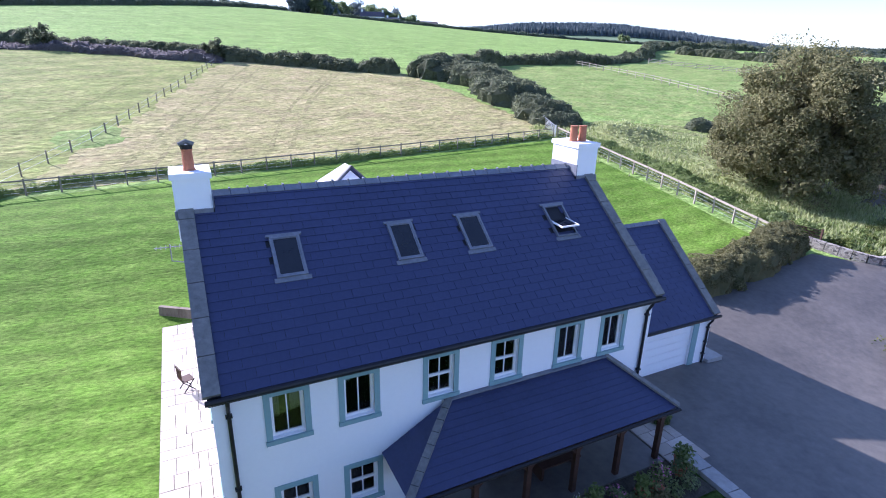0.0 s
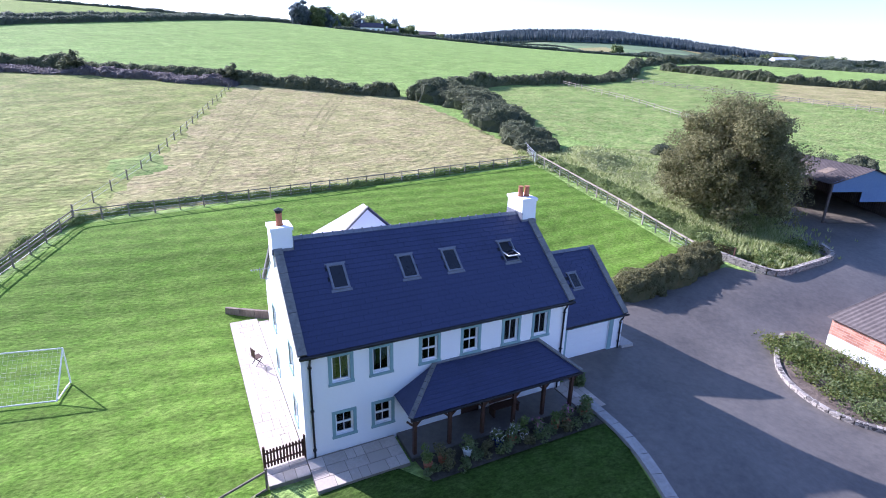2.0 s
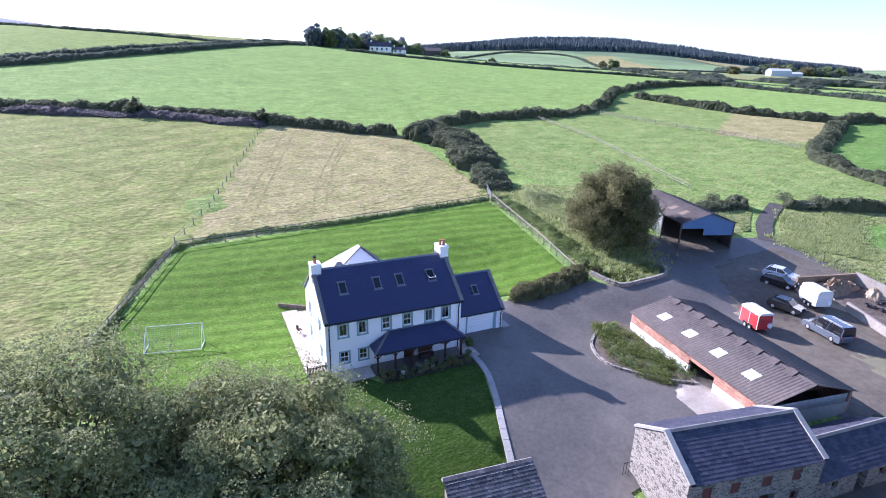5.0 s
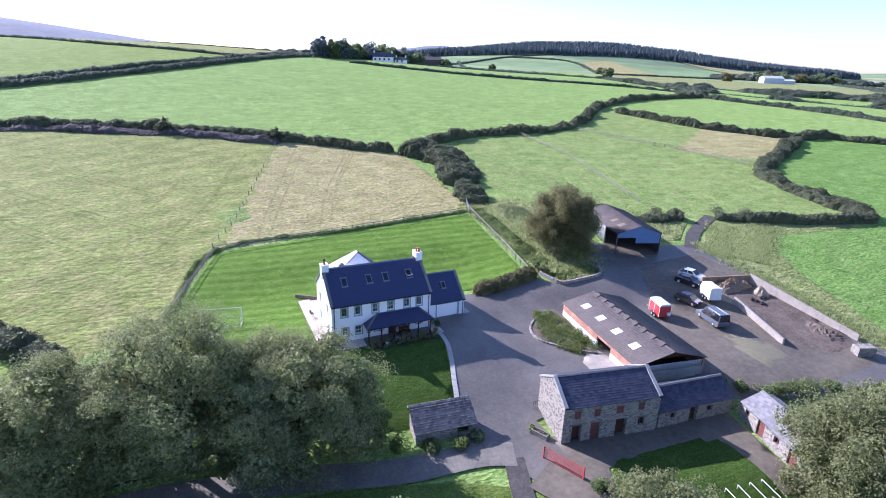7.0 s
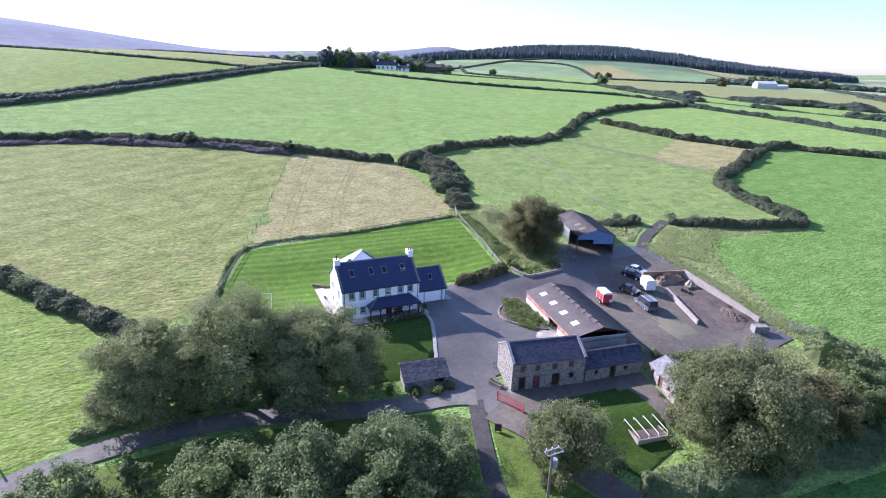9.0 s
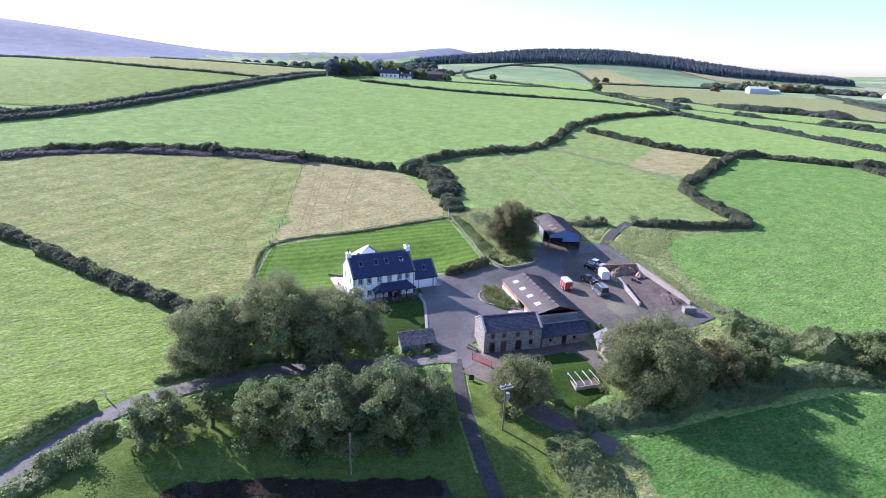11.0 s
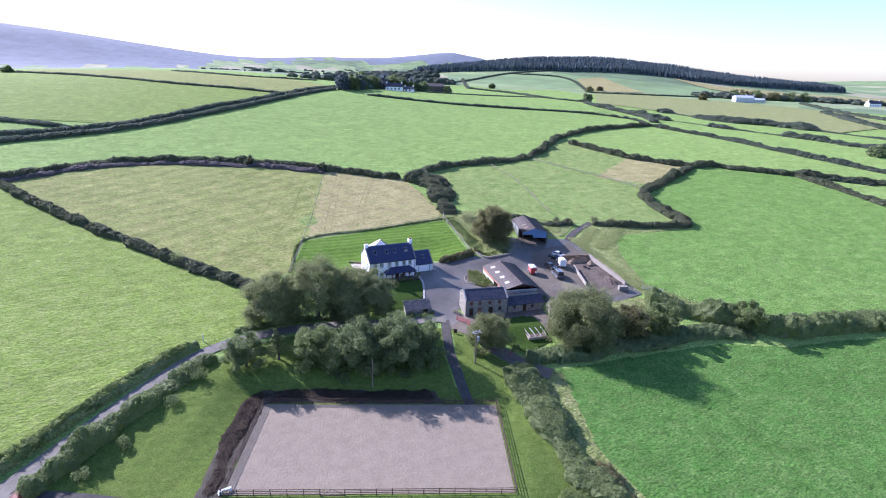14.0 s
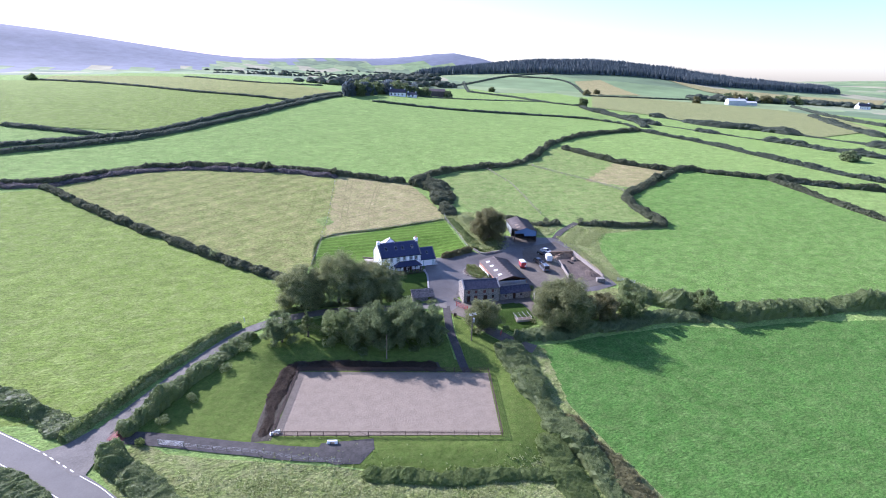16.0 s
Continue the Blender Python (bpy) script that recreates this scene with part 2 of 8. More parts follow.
COEF = [6.33, 3.37, 20.33, 1.75, -3.3, 3.35, 3.51, -4.65, -6.23, 1.31]
def pad(x, y, cx, cy, turn, hx, hy, rim):
    c, s = np.cos(turn), np.sin(turn)
    u, v = (x - cx) * c + (y - cy) * s, -(x - cx) * s + (y - cy) * c
    d = np.hypot(np.maximum(abs(u) - hx, 0), np.maximum(abs(v) - hy, 0))
    return 1 - smooth(0, rim, d)
def height(x, y):
    x, y = np.asarray(x, float), np.asarray(y, float)
    ye = np.where(y > 250, 250 + 90 * np.tanh((y - 250) / 90), y)
    u, v = 1.5 * np.tanh((x - 20) / 250), 1.5 * np.tanh((ye - 60) / 260)
    c = COEF
    z = c[0] + c[1]*u + c[2]*v + c[3]*u*u + c[4]*u*v + c[5]*v*v + c[6]*v**3 + c[7]*u*v*v + c[8]*u*u*v + c[9]*u**3
    k = pad(x, y, 8.5, 4, 0, 13.5, 8, 14); z = z * (1 - k)
    k = pad(x, y, 36, -11, -.15, 12, 7, 9); z = z * (1 - k) - 1.1 * k
    k = pad(x, y, 26, -27, -.18, 9.5, 4, 6); z = z * (1 - k) - 2.45 * k
    k = pad(x, y, -14.5, -53.7, -.371, 22.5, 12, 9); z = z * (1 - k) - 6.4 * k
    r = np.hypot(x - 20, y)
    far = smooth(750, 1300, r); z = z * (1 - far) + 8 * far
    for hx, hy, hz, hr, hs in HILLS:
        z = z + hz * np.exp(-((x - hx) / hr) ** 2 - ((y - hy) / hs) ** 2)
    return z
# far hills: place, height and reach
HILLS = [(760, 930, 67, 420, 300), (1350, 760, 24, 420, 260), (-1400, 3350, 224, 1500, 600), (1450, 3050, 114, 340, 400), (1000, 3250, 62, 450, 400), (600, 3350, 30, 350, 400), (2600, 3000, 40, 900, 700), (3600, 1500, 62, 900, 900), (-3300, 2200, 170, 900, 1500)]


def ground_z(x, y):
    return float(height(x, y))


def axis(lo, hi, fine, limit):
    """Grid lines: fine between lo and hi, ever wider out to the limit."""
    line = list(np.arange(lo, hi + 1e-6, fine))
    for sign in (-1, 1):
        step, at = fine, (lo if sign < 0 else hi)
        while abs(at) < limit:
            step = min(step * 1.12, 130)
            at += sign * step
            line.append(at)
    return sorted(line)


GX, GY = axis(-75, 90, 1.25, 4700), axis(-85, 50, 1.25, 4700)


def ground_sheet():
    xs, ys = np.array(GX), np.array(GY)
    X, Y = np.meshgrid(xs, ys)
    Z = height(X, Y)
    nx, ny = len(xs), len(ys)
    v = np.stack([X, Y, Z], -1).reshape(-1, 3)
    i = (np.arange(ny - 1)[:, None] * nx + np.arange(nx - 1)[None, :]).reshape(-1)
    f = np.stack([i, i + 1, i + nx + 1, i + nx], 1)
    me = bpy.data.meshes.new("ground")
    me.from_pydata(v.tolist(), [], f.tolist())
    mid = v[f].mean(1)
    r = np.hypot(mid[:, 0] - 20, mid[:, 1])
    me.materials.append(M["pasture"]), me.materials.append(M["far_fields"]), me.materials.append(M["hazy_hill"])
    # high ground far off takes the haze-blue colour
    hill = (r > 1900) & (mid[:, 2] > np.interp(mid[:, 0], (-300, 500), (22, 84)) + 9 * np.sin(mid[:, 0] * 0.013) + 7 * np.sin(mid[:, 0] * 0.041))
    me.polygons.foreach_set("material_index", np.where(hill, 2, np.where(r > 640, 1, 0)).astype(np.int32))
    me.polygons.foreach_set("use_smooth", np.ones(len(f), bool))
    return tagged(new("ground", me), "rolling green pasture land reaching to distant hills", "ground", kind="structure")


def bm_new(name, bm, material, parent=None, label="", smooth_faces=False):
    me = bpy.data.meshes.new(name)
    bm.to_mesh(me)
    bm.free()
    for q in material if isinstance(material, (list, tuple)) else [material]:
        me.materials.append(q)
    if smooth_faces:
        me.polygons.foreach_set("use_smooth", np.ones(len(me.polygons), bool))
    ob = new(name, me)
    ob.parent = parent
    return tagged(ob, label)


def part(name, bm, material, parent, label=""):
    return bm_new(name, bm, M[material] if isinstance(material, str) else material, parent, label)


def thing(name, at, label, category, group="", turn=0):
    ob = new(name)
    ob.empty_display_size = 0.3
    ob.matrix_world = pose(at[0], at[1], at[2], 0, 0, turn)
    return tagged(ob, label, category, group)


def soup(name, verts, faces, material, parent=None, label="", flat=True):
    me = bpy.data.meshes.new(name)
    me.from_pydata(verts.tolist() if hasattr(verts, "tolist") else verts, [], faces.tolist() if hasattr(faces, "tolist") else faces)
    me.materials.append(M[material] if isinstance(material, str) else material)
    if not flat:
        me.polygons.foreach_set("use_smooth", np.ones(len(me.polygons), bool))
    ob = new(name, me)
    ob.parent = parent
    return tagged(ob, label)


def curve(points, steps=6):
    """A smooth line through the points."""
    p = [Vector((*q, 0)) if len(q) == 2 else Vector(q) for q in points]
    p = [2 * p[0] - p[1]] + p + [2 * p[-1] - p[-2]]
    out = []
    for a, b, c, d in zip(p, p[1:], p[2:], p[3:]):
        for k in range(steps):
            t = k / steps
            out.append(0.5 * (2 * b + (c - a) * t + (2 * a - 5 * b + 4 * c - d) * t * t + (3 * b - a - 3 * c + d) * t ** 3))
    return out + [p[-2]]


def drape(name, outline, material, lift=0.05, label="", rounded=False, category="", kind="structure", jag=0.0, drop=0.07):
    """A sheet of ground cover with this outline that follows the land."""
    pts = [Vector((x, y, 0)) for x, y in outline]
    if rounded:
        pts = curve([(p.x, p.y) for p in pts] + [(pts[0].x, pts[0].y)], 5)[:-1]
    rng = random.Random(name)
    if jag:
        dense = []
        for a, b in zip(pts, pts[1:] + pts[:1]):
            n = max(1, int((b - a).length / 1.2))
            dense += [a.lerp(b, k / n) for k in range(n)]
        pts = [p + Vector((rng.uniform(-jag, jag), rng.uniform(-jag, jag), 0)) for p in dense]
    bm = bmesh.new()
    f = bm.faces.new([bm.verts.new(p) for p in pts])
    f.normal_update()
    if f.normal.z < 0:
        f.normal_flip()
    for lines, no in ((GX, (1, 0, 0)), (GY, (0, 1, 0))):
        k = 0 if no[0] else 1
        lo, hi = min(p[k] for p in pts), max(p[k] for p in pts)
        for at in lines:
            if lo < at < hi:
                bmesh.ops.bisect_plane(bm, geom=bm.verts[:] + bm.edges[:] + bm.faces[:], plane_co=(at, 0, 0) if k == 0 else (0, at, 0), plane_no=no)
    bmesh.ops.triangulate(bm, faces=bm.faces[:])
    xy = np.array([v.co[:] for v in bm.verts])
    z = height(xy[:, 0], xy[:, 1]) + lift - drop * np.array([v.is_boundary for v in bm.verts])
    for v, h in zip(bm.verts, z):
        v.co.z = h
    ob = bm_new(name, bm, M[material], None, "", True)
    return tagged(ob, label, category or name.replace("_", " "), kind=kind)


def band(name, line, width, material, lift=0.06, label="", category="", steps=6):
    """A strip of ground along a line: a lane, a kerb, a painted line."""
    c = curve(line, steps)
    left, right = [], []
    for k, p in enumerate(c):
        d = (c[min(k + 1, len(c) - 1)] - c[max(k - 1, 0)]).normalized()
        n = Vector((-d.y, d.x, 0)) * (width / 2)
        left.append((p + n)[:2])
        right.append((p - n)[:2])
    return drape(name, left + right[::-1], material, lift, label, category=category, drop=0)


def box(bm, x0, x1, y0, y1, z0, z1, m=None):
    """A block between these limits, under the matrix m."""
    v = [bm.verts.new((m or Matrix()) @ Vector(p)) for p in ((x0, y0, z0), (x1, y0, z0), (x1, y1, z0), (x0, y1, z0), (x0, y0, z1), (x1, y0, z1), (x1, y1, z1), (x0, y1, z1))]
    for q in ((3, 2, 1, 0), (4, 5, 6, 7), (0, 1, 5, 4), (1, 2, 6, 5), (2, 3, 7, 6), (3, 0, 4, 7)):
        bm.faces.new([v[k] for k in q])
    return v


def bar(bm, a, b, w, h=None, up=(0, 0, 1)):
    """A square bar from a to b."""
    a, b = Vector(a), Vector(b)
    h = h or w
    d = (b - a)
    n = d.length
    x = d.normalized()
    s = x.cross(Vector(up))
    if s.length < 1e-3:
        s = x.cross(Vector((1, 0, 0)))
    s.normalize()
    u = s.cross(x)
    m = Matrix(((x.x, s.x, u.x, a.x), (x.y, s.y, u.y, a.y), (x.z, s.z, u.z, a.z), (0, 0, 0, 1)))
    box(bm, 0, n, -w / 2, w / 2, -h / 2, h / 2, m)


def tube(bm, points, radii, sides=8, cap=True):
    """A round tapering limb through the points."""
    rings = []
    for k, p in enumerate(points):
        p = Vector(p)
        d = (Vector(points[min(k + 1, len(points) - 1)]) - Vector(points[max(k - 1, 0)])).normalized()
        s = d.cross(Vector((0.3, 1, 0.2))).normalized()
        u = s.cross(d)
        r = radii[k] if hasattr(radii, "__len__") else radii
        rings.append([bm.verts.new(p + r * (math.cos(2 * math.pi * j / sides) * s + math.sin(2 * math.pi * j / sides) * u)) for j in range(sides)])
    for a, b in zip(rings, rings[1:]):
        for j in range(sides):
            bm.faces.new((a[j], a[(j + 1) % sides], b[(j + 1) % sides], b[j]))
    if cap:
        bm.faces.new(rings[0][::-1])
        bm.faces.new(rings[-1])


def wall(bm, x0, x1, z0, z1, thick, holes, m):
    """A wall in the x-z plane of m, its outer face at y = 0, its inner at y = thick, with real openings (x0, x1, z0, z1)."""
    xs = sorted({x0, x1, *[h[0] for h in holes], *[h[1] for h in holes]})
    zs = sorted({z0, z1, *[h[2] for h in holes], *[h[3] for h in holes]})
    solid = lambda i, j: 0 <= i < len(xs) - 1 and 0 <= j < len(zs) - 1 and not any(h[0] - 1e-6 < (xs[i] + xs[i + 1]) / 2 < h[1] + 1e-6 and h[2] - 1e-6 < (zs[j] + zs[j + 1]) / 2 < h[3] + 1e-6 for h in holes)
    put = lambda *p: bm.faces.new([bm.verts.new(m @ Vector(q)) for q in p])
    for i in range(len(xs) - 1):
        for j in range(len(zs) - 1):
            if not solid(i, j):
                continue
            a, b, c, d = xs[i], xs[i + 1], zs[j], zs[j + 1]
            put((a, 0, c), (b, 0, c), (b, 0, d), (a, 0, d))
            put((b, thick, c), (a, thick, c), (a, thick, d), (b, thick, d))
            if not solid(i - 1, j):
                put((a, thick, c), (a, 0, c), (a, 0, d), (a, thick, d))
            if not solid(i + 1, j):
                put((b, 0, c), (b, thick, c), (b, thick, d), (b, 0, d))
            if not solid(i, j - 1):
                put((a, thick, c), (b, thick, c), (b, 0, c), (a, 0, c))
            if not solid(i, j + 1):
                put((a, 0, d), (b, 0, d), (b, thick, d), (a, thick, d))


def prism(bm, outline, y0, y1, m=None):
    """An outline in the x-z plane drawn out from y0 to y1."""
    m = m or Matrix()
    a = [bm.verts.new(m @ Vector((x, y0, z))) for x, z in outline]
    b = [bm.verts.new(m @ Vector((x, y1, z))) for x, z in outline]
    bm.faces.new(a)
    bm.faces.new(b[::-1])
    n = len(a)
    for k in range(n):
        bm.faces.new((a[(k + 1) % n], a[k], b[k], b[(k + 1) % n]))


def slab(bm, p, thick):
    """A sheet with the four corners p, thickened downwards."""
    p = [Vector(q) for q in p]
    n = (p[1] - p[0]).cross(p[3] - p[0]).normalized()
    if n.z < 0:
        n = -n
    top = [bm.verts.new(q) for q in p]
    low = [bm.verts.new(q - n * thick) for q in p]
    bm.faces.new(top)
    bm.faces.new(low[::-1])
    for k in range(4):
        bm.faces.new((top[(k + 1) % 4], top[k], low[k], low[(k + 1) % 4]))


# ---- plants ----
def leaf_cloud(rng, centres, radii, per, size, flat=0.75, lift=0.0):
    """Small leaves scattered over clumps, thicker on their outside."""
    n = len(centres) * per
    c = np.repeat(centres, per, 0)
    r = np.repeat(radii, per)
    d = rng.normal(size=(n, 3))
    d /= np.linalg.norm(d, axis=1)[:, None]
    p = c + d * (r * rng.uniform(0.55, 1.05, n) ** 0.6)[:, None] * np.array([1, 1, flat])
    nrm = d * 0.8 + rng.normal(size=(n, 3)) * 0.6 + np.array([0, 0, 0.4])
    nrm /= np.linalg.norm(nrm, axis=1)[:, None]
    a = np.cross(nrm, rng.normal(size=(n, 3)))
    a /= np.linalg.norm(a, axis=1)[:, None] + 1e-9
    b = np.cross(nrm, a)
    s = size * rng.uniform(0.6, 1.3, n)[:, None]
    v = np.stack([p - a * s, p - b * s * 0.55, p + a * s, p + b * s * 0.55], 1).reshape(-1, 3)
    v[:, 2] += lift
    return v, np.arange(4 * n).reshape(-1, 4)


def tree(name, x, y, tall, wide, seed, leaf="leaf_mid", size=0.16, clumps=90, per=130, bare=0.28, label="", group="", low=0.0, fat=1.0, spire=False, fine=0.0, airy=False):
    """A broadleaf tree: a tapered trunk, a limb to every bough, and each bough a mass of leafy clumps with dark gaps between."""
    rng = np.random.default_rng(seed)
    ob = thing(name, (x, y, ground_z(x, y) - 0.1), label, "tree", group)
    bm = bmesh.new()
    fork = tall * bare
    tr = 0.026 * tall + 0.05
    tube(bm, [(0, 0, -0.3), (0.01 * tall, 0, fork * 0.5), (0.02 * tall, 0.015 * tall, fork), (0.02 * tall, 0.0, tall * 0.62)], [tr * 1.35, tr, tr * 0.85, tr * 0.3], 10)
    cz = fork + (tall - fork) * 0.46 - low * 0.6
    rx, rz = wide / 2, (tall - fork) * 0.54 + low * 0.5
    boughs = max(8, clumps // 5)
    cent, rad, core, core_r = [], [], [], []
    for k in range(boughs):
        zz = 1 - 1.7 * (k + 0.5) / boughs
        a = k * 2.39996 + rng.uniform(-0.5, 0.5)
        s = math.sqrt(max(0.0, 1 - zz * zz))
        d = np.array([s * math.cos(a), s * math.sin(a), zz])
        reach = rng.uniform(0.58, 0.88) * (1.0 if not spire else 0.85)
        b = np.array([d[0] * rx, d[1] * rx, d[2] * rz]) * reach + np.array([0, 0, cz])
        br = wide * rng.uniform(0.10, 0.175)
        if spire:
            b[:2] *= max(0.08, 1.1 - (d[2] + 0.6) / 1.5)
            br *= max(0.35, 1.0 - 0.5 * (d[2] + 0.5))
        core.append(b)
        core_r.append(br * 0.72)
        s0 = np.array([0.015 * tall, 0, min(tall * 0.6, fork * rng.uniform(0.8, 1.2) + max(0.0, (b[2] - fork) * rng.uniform(0.2, 0.6)))])
        mid = s0 * 0.5 + b * 0.5 + np.array([0, 0, 0.03 * tall]) + rng.normal(size=3) * 0.03 * tall
        wd = tr * rng.uniform(0.12, 0.26)
        tube(bm, [s0, mid, b], [wd, wd * 0.6, wd * 0.25], 5, False)
        for j in range(max(3, clumps // boughs)):
            e = rng.normal(size=3)
            e = e / np.linalg.norm(e) + d * 0.65 + np.array([0, 0, 0.15])
            e /= np.linalg.norm(e)
            q = b + e * br * rng.uniform(0.55, 1.22) * np.array([1, 1, 0.85])
            cent.append(q)
            rad.append(br * rng.uniform(0.34, 0.62) * fat)
            if j % (2 if airy else 4) == 0:
                tube(bm, [b * 0.85 + s0 * 0.15, (b + q) / 2 + rng.normal(size=3) * 0.02 * tall, q], [wd * 0.3, wd * 0.2, wd * 0.08], 4, False)
    part("trunk", bm, "bark", ob)
    cent, rad = np.array(cent), np.array(rad)
    top = cent[:, 2] > (cz + 0.1 * rz if fine else 1e9)
    per, size, fine = int(per * 0.68), size * 1.12, fine * 1.12
    vs, fs, n = [], [], 0
    for keep, sz, many in ((~top, size, per), (top, fine or size, int(per * (size / (fine or size)) ** 1.7))):
        if keep.any():
            v, f = leaf_cloud(rng, cent[keep], rad[keep], many, sz, 0.85)
            vs.append(v), fs.append(f + n)
            n += len(v)
    fill = rng.normal(size=(14, 3))
    fill = fill / np.linalg.norm(fill, axis=1)[:, None] * np.array([rx, rx * 1.0, rz]) * 0.36 + np.array([0, 0, cz])
    if spire:
        fill[:, :2] *= 0.4
    core, core_r = np.concatenate([core, fill]), np.concatenate([core_r, np.full(14, wide * (0.2 if not spire else 0.12))])
    v, f = leaf_cloud(rng, core, core_r, max(20, int((0.3 if airy else 0.5) * 12.6 * float(np.mean(core_r)) ** 2 / (1.1 * (1.8 * size) ** 2))), 1.8 * size, 0.85)
    vs.append(v), fs.append(f + n)
    soup("crown", np.concatenate(vs), np.concatenate(fs), leaf, ob)
    return ob


def hedge(name, line, wide, tall, seed, leaf="gorse", size=0.35, density=2.0, label="", bumps=0.35, category="hedge", gaps=0.0):
    """A hedge along a line: a lumpy, solid body of twigs on the land, covered in small leaves."""
    rng = np.random.default_rng(seed)
    c = curve(line, 8)
    step = max(0.45, wide * 0.2)
    pts = [c[0]]
    for a, b in zip(c, c[1:]):
        n = max(1, round((b - a).length / step))
        pts += [a.lerp(b, (k + 1) / n) for k in range(n)]
    p = np.array([q[:2] for q in pts])
    n = len(p)
    d = np.gradient(p, axis=0)
    d /= np.linalg.norm(d, axis=1)[:, None] + 1e-9
    side = np.c_[-d[:, 1], d[:, 0]]
    at = np.r_[0, np.cumsum(np.linalg.norm(np.diff(p, axis=0), axis=1))]
    wave = lambda length, j: np.array([noise.noise(Vector((q / length, seed * 3.7 + j, 0.5))) for q in at])
    ends = np.clip(np.minimum(np.arange(n), np.arange(n)[::-1]) / 2.5 + 0.35, 0, 1)
    big, small = wave(wide * 1.6, 0), wave(wide * 0.6, 9)
    h = tall * np.clip(0.92 + bumps * (1.5 * big + 0.9 * small), 0.35, 2.0) * ends
    w = wide * 0.5 * np.clip(1.0 + 0.5 * wave(wide * 1.2, 20), 0.55, 1.5) * ends
    if gaps:
        thin = np.clip(1 + 4 * (wave(wide * 2.0, 31) + 0.25), 0.25, 1)
        h, w = h * thin, w * thin
    p = p + side * (wide * 0.16 * wave(wide * 1.5, 40))[:, None]
    m = 9
    ang = np.linspace(-1.62, 1.62, m)
    u = np.sign(np.sin(ang)) * np.abs(np.sin(ang)) ** 0.8
    z = np.maximum(np.cos(ang), 0) ** 0.65
    lump = 1 + rng.normal(size=(n, m)) * 0.10
    X = p[:, None, 0] + side[:, None, 0] * (w[:, None] * u * lump)
    Y = p[:, None, 1] + side[:, None, 1] * (w[:, None] * u * lump)
    Z = height(X, Y) + h[:, None] * z * lump - 0.12
    g = np.stack([X, Y, Z], -1)
    i = (np.arange(n - 1)[:, None] * m + np.arange(m - 1)[None, :]).reshape(-1)
    body = np.stack([i, i + 1, i + m + 1, i + m], 1)
    flat = g.reshape(-1, 3)
    q = flat[body]
    nrm = np.cross(q[:, 2] - q[:, 0], q[:, 3] - q[:, 1])
    area = np.linalg.norm(nrm, axis=1) / 2
    nrm /= 2 * area[:, None] + 1e-9
    nrm[nrm[:, 2] < -0.3] *= -1
    size = size * 1.15
    count = int(0.46 * density * area.sum() / (1.1 * size * size))
    k = rng.choice(len(body), count, p=area / area.sum())
    a, b = rng.uniform(size=(2, count, 1))
    o = q[k, 0] * (1 - a) * (1 - b) + q[k, 1] * a * (1 - b) + q[k, 2] * a * b + q[k, 3] * (1 - a) * b
    f = 1.9 / max(0.5, 0.35 * tall)
    bulge = np.sin(o[:, 0] * f + 1.3 * np.sin(o[:, 1] * f * 0.8)) * np.sin(o[:, 1] * f * 1.1 + 1.7 * np.sin(o[:, 2] * f)) * np.cos(o[:, 2] * f * 0.9)
    o = o + nrm[k] * (0.13 * tall * (0.35 + bulge) + size * rng.uniform(-0.6, 0.7, count))[:, None]
    lean = nrm[k] * 0.7 + rng.normal(size=(count, 3)) * 0.65 + np.array([0, 0, 0.35])
    lean /= np.linalg.norm(lean, axis=1)[:, None]
    e = np.cross(lean, rng.normal(size=(count, 3)))
    e /= np.linalg.norm(e, axis=1)[:, None] + 1e-9
    r = np.cross(lean, e)
    sz = size * rng.uniform(0.6, 1.3, count)[:, None]
    v = np.stack([o - e * sz, o - r * sz * 0.55, o + e * sz, o + r * sz * 0.55], 1).reshape(-1, 3)
    faces = np.concatenate([body, len(flat) + np.arange(4 * count).reshape(-1, 4)])
    ob = soup(name, np.concatenate([flat, v]), faces, leaf, None, label)
    return tagged(ob, label, category, kind="stuff")


def bank(name, line, wide, tall, material, seed, label):
    """An earth bank along a line with steep sides and a rounded, uneven top."""
    rng = np.random.default_rng(seed)
    c = curve(line, 14)
    prof = ((-0.5, -0.1), (-0.42, 0.6), (-0.25, 0.93), (0.0, 1.0), (0.25, 0.95), (0.42, 0.62), (0.5, -0.1))
    vs, fs = [], []
    for k, p in enumerate(c):
        d = (c[min(k + 1, len(c) - 1)] - c[max(k - 1, 0)]).normalized()
        for w, h in prof:
            x, y = p.x - d.y * w * wide * rng.uniform(0.85, 1.15), p.y + d.x * w * wide * rng.uniform(0.85, 1.15)
            vs.append((x, y, ground_z(x, y) + h * tall * rng.uniform(0.85, 1.12)))
    n = len(prof)
    for k in range(len(c) - 1):
        for j in range(n - 1):
            a = k * n + j
            fs.append((a, a + 1, a + n + 1, a + n))
    return tagged(soup(name, vs, fs, material, None, "", False), label, "bank", kind="structure")


def brush(name, x, y, wide, tall, seed, leaf="gorse", size=0.2, per=160, clumps=10, label="", group="bushes", category="bush"):
    """One bush of several clumps."""
    rng = np.random.default_rng(seed)
    a = rng.uniform(0, 2 * math.pi, clumps)
    rr = wide * 0.33 * np.sqrt(rng.uniform(0, 1, clumps))
    cx, cy = x + rr * np.cos(a), y + rr * np.sin(a)
    cz = height(cx, cy) + tall * rng.uniform(0.25, 0.68, clumps)
    v, f = leaf_cloud(rng, np.c_[cx, cy, cz], np.full(clumps, 1.0) * np.maximum(wide * 0.22, tall * 0.28), per, size, 0.9)
    return tagged(soup(name, v, f, leaf, None), label, category, group)


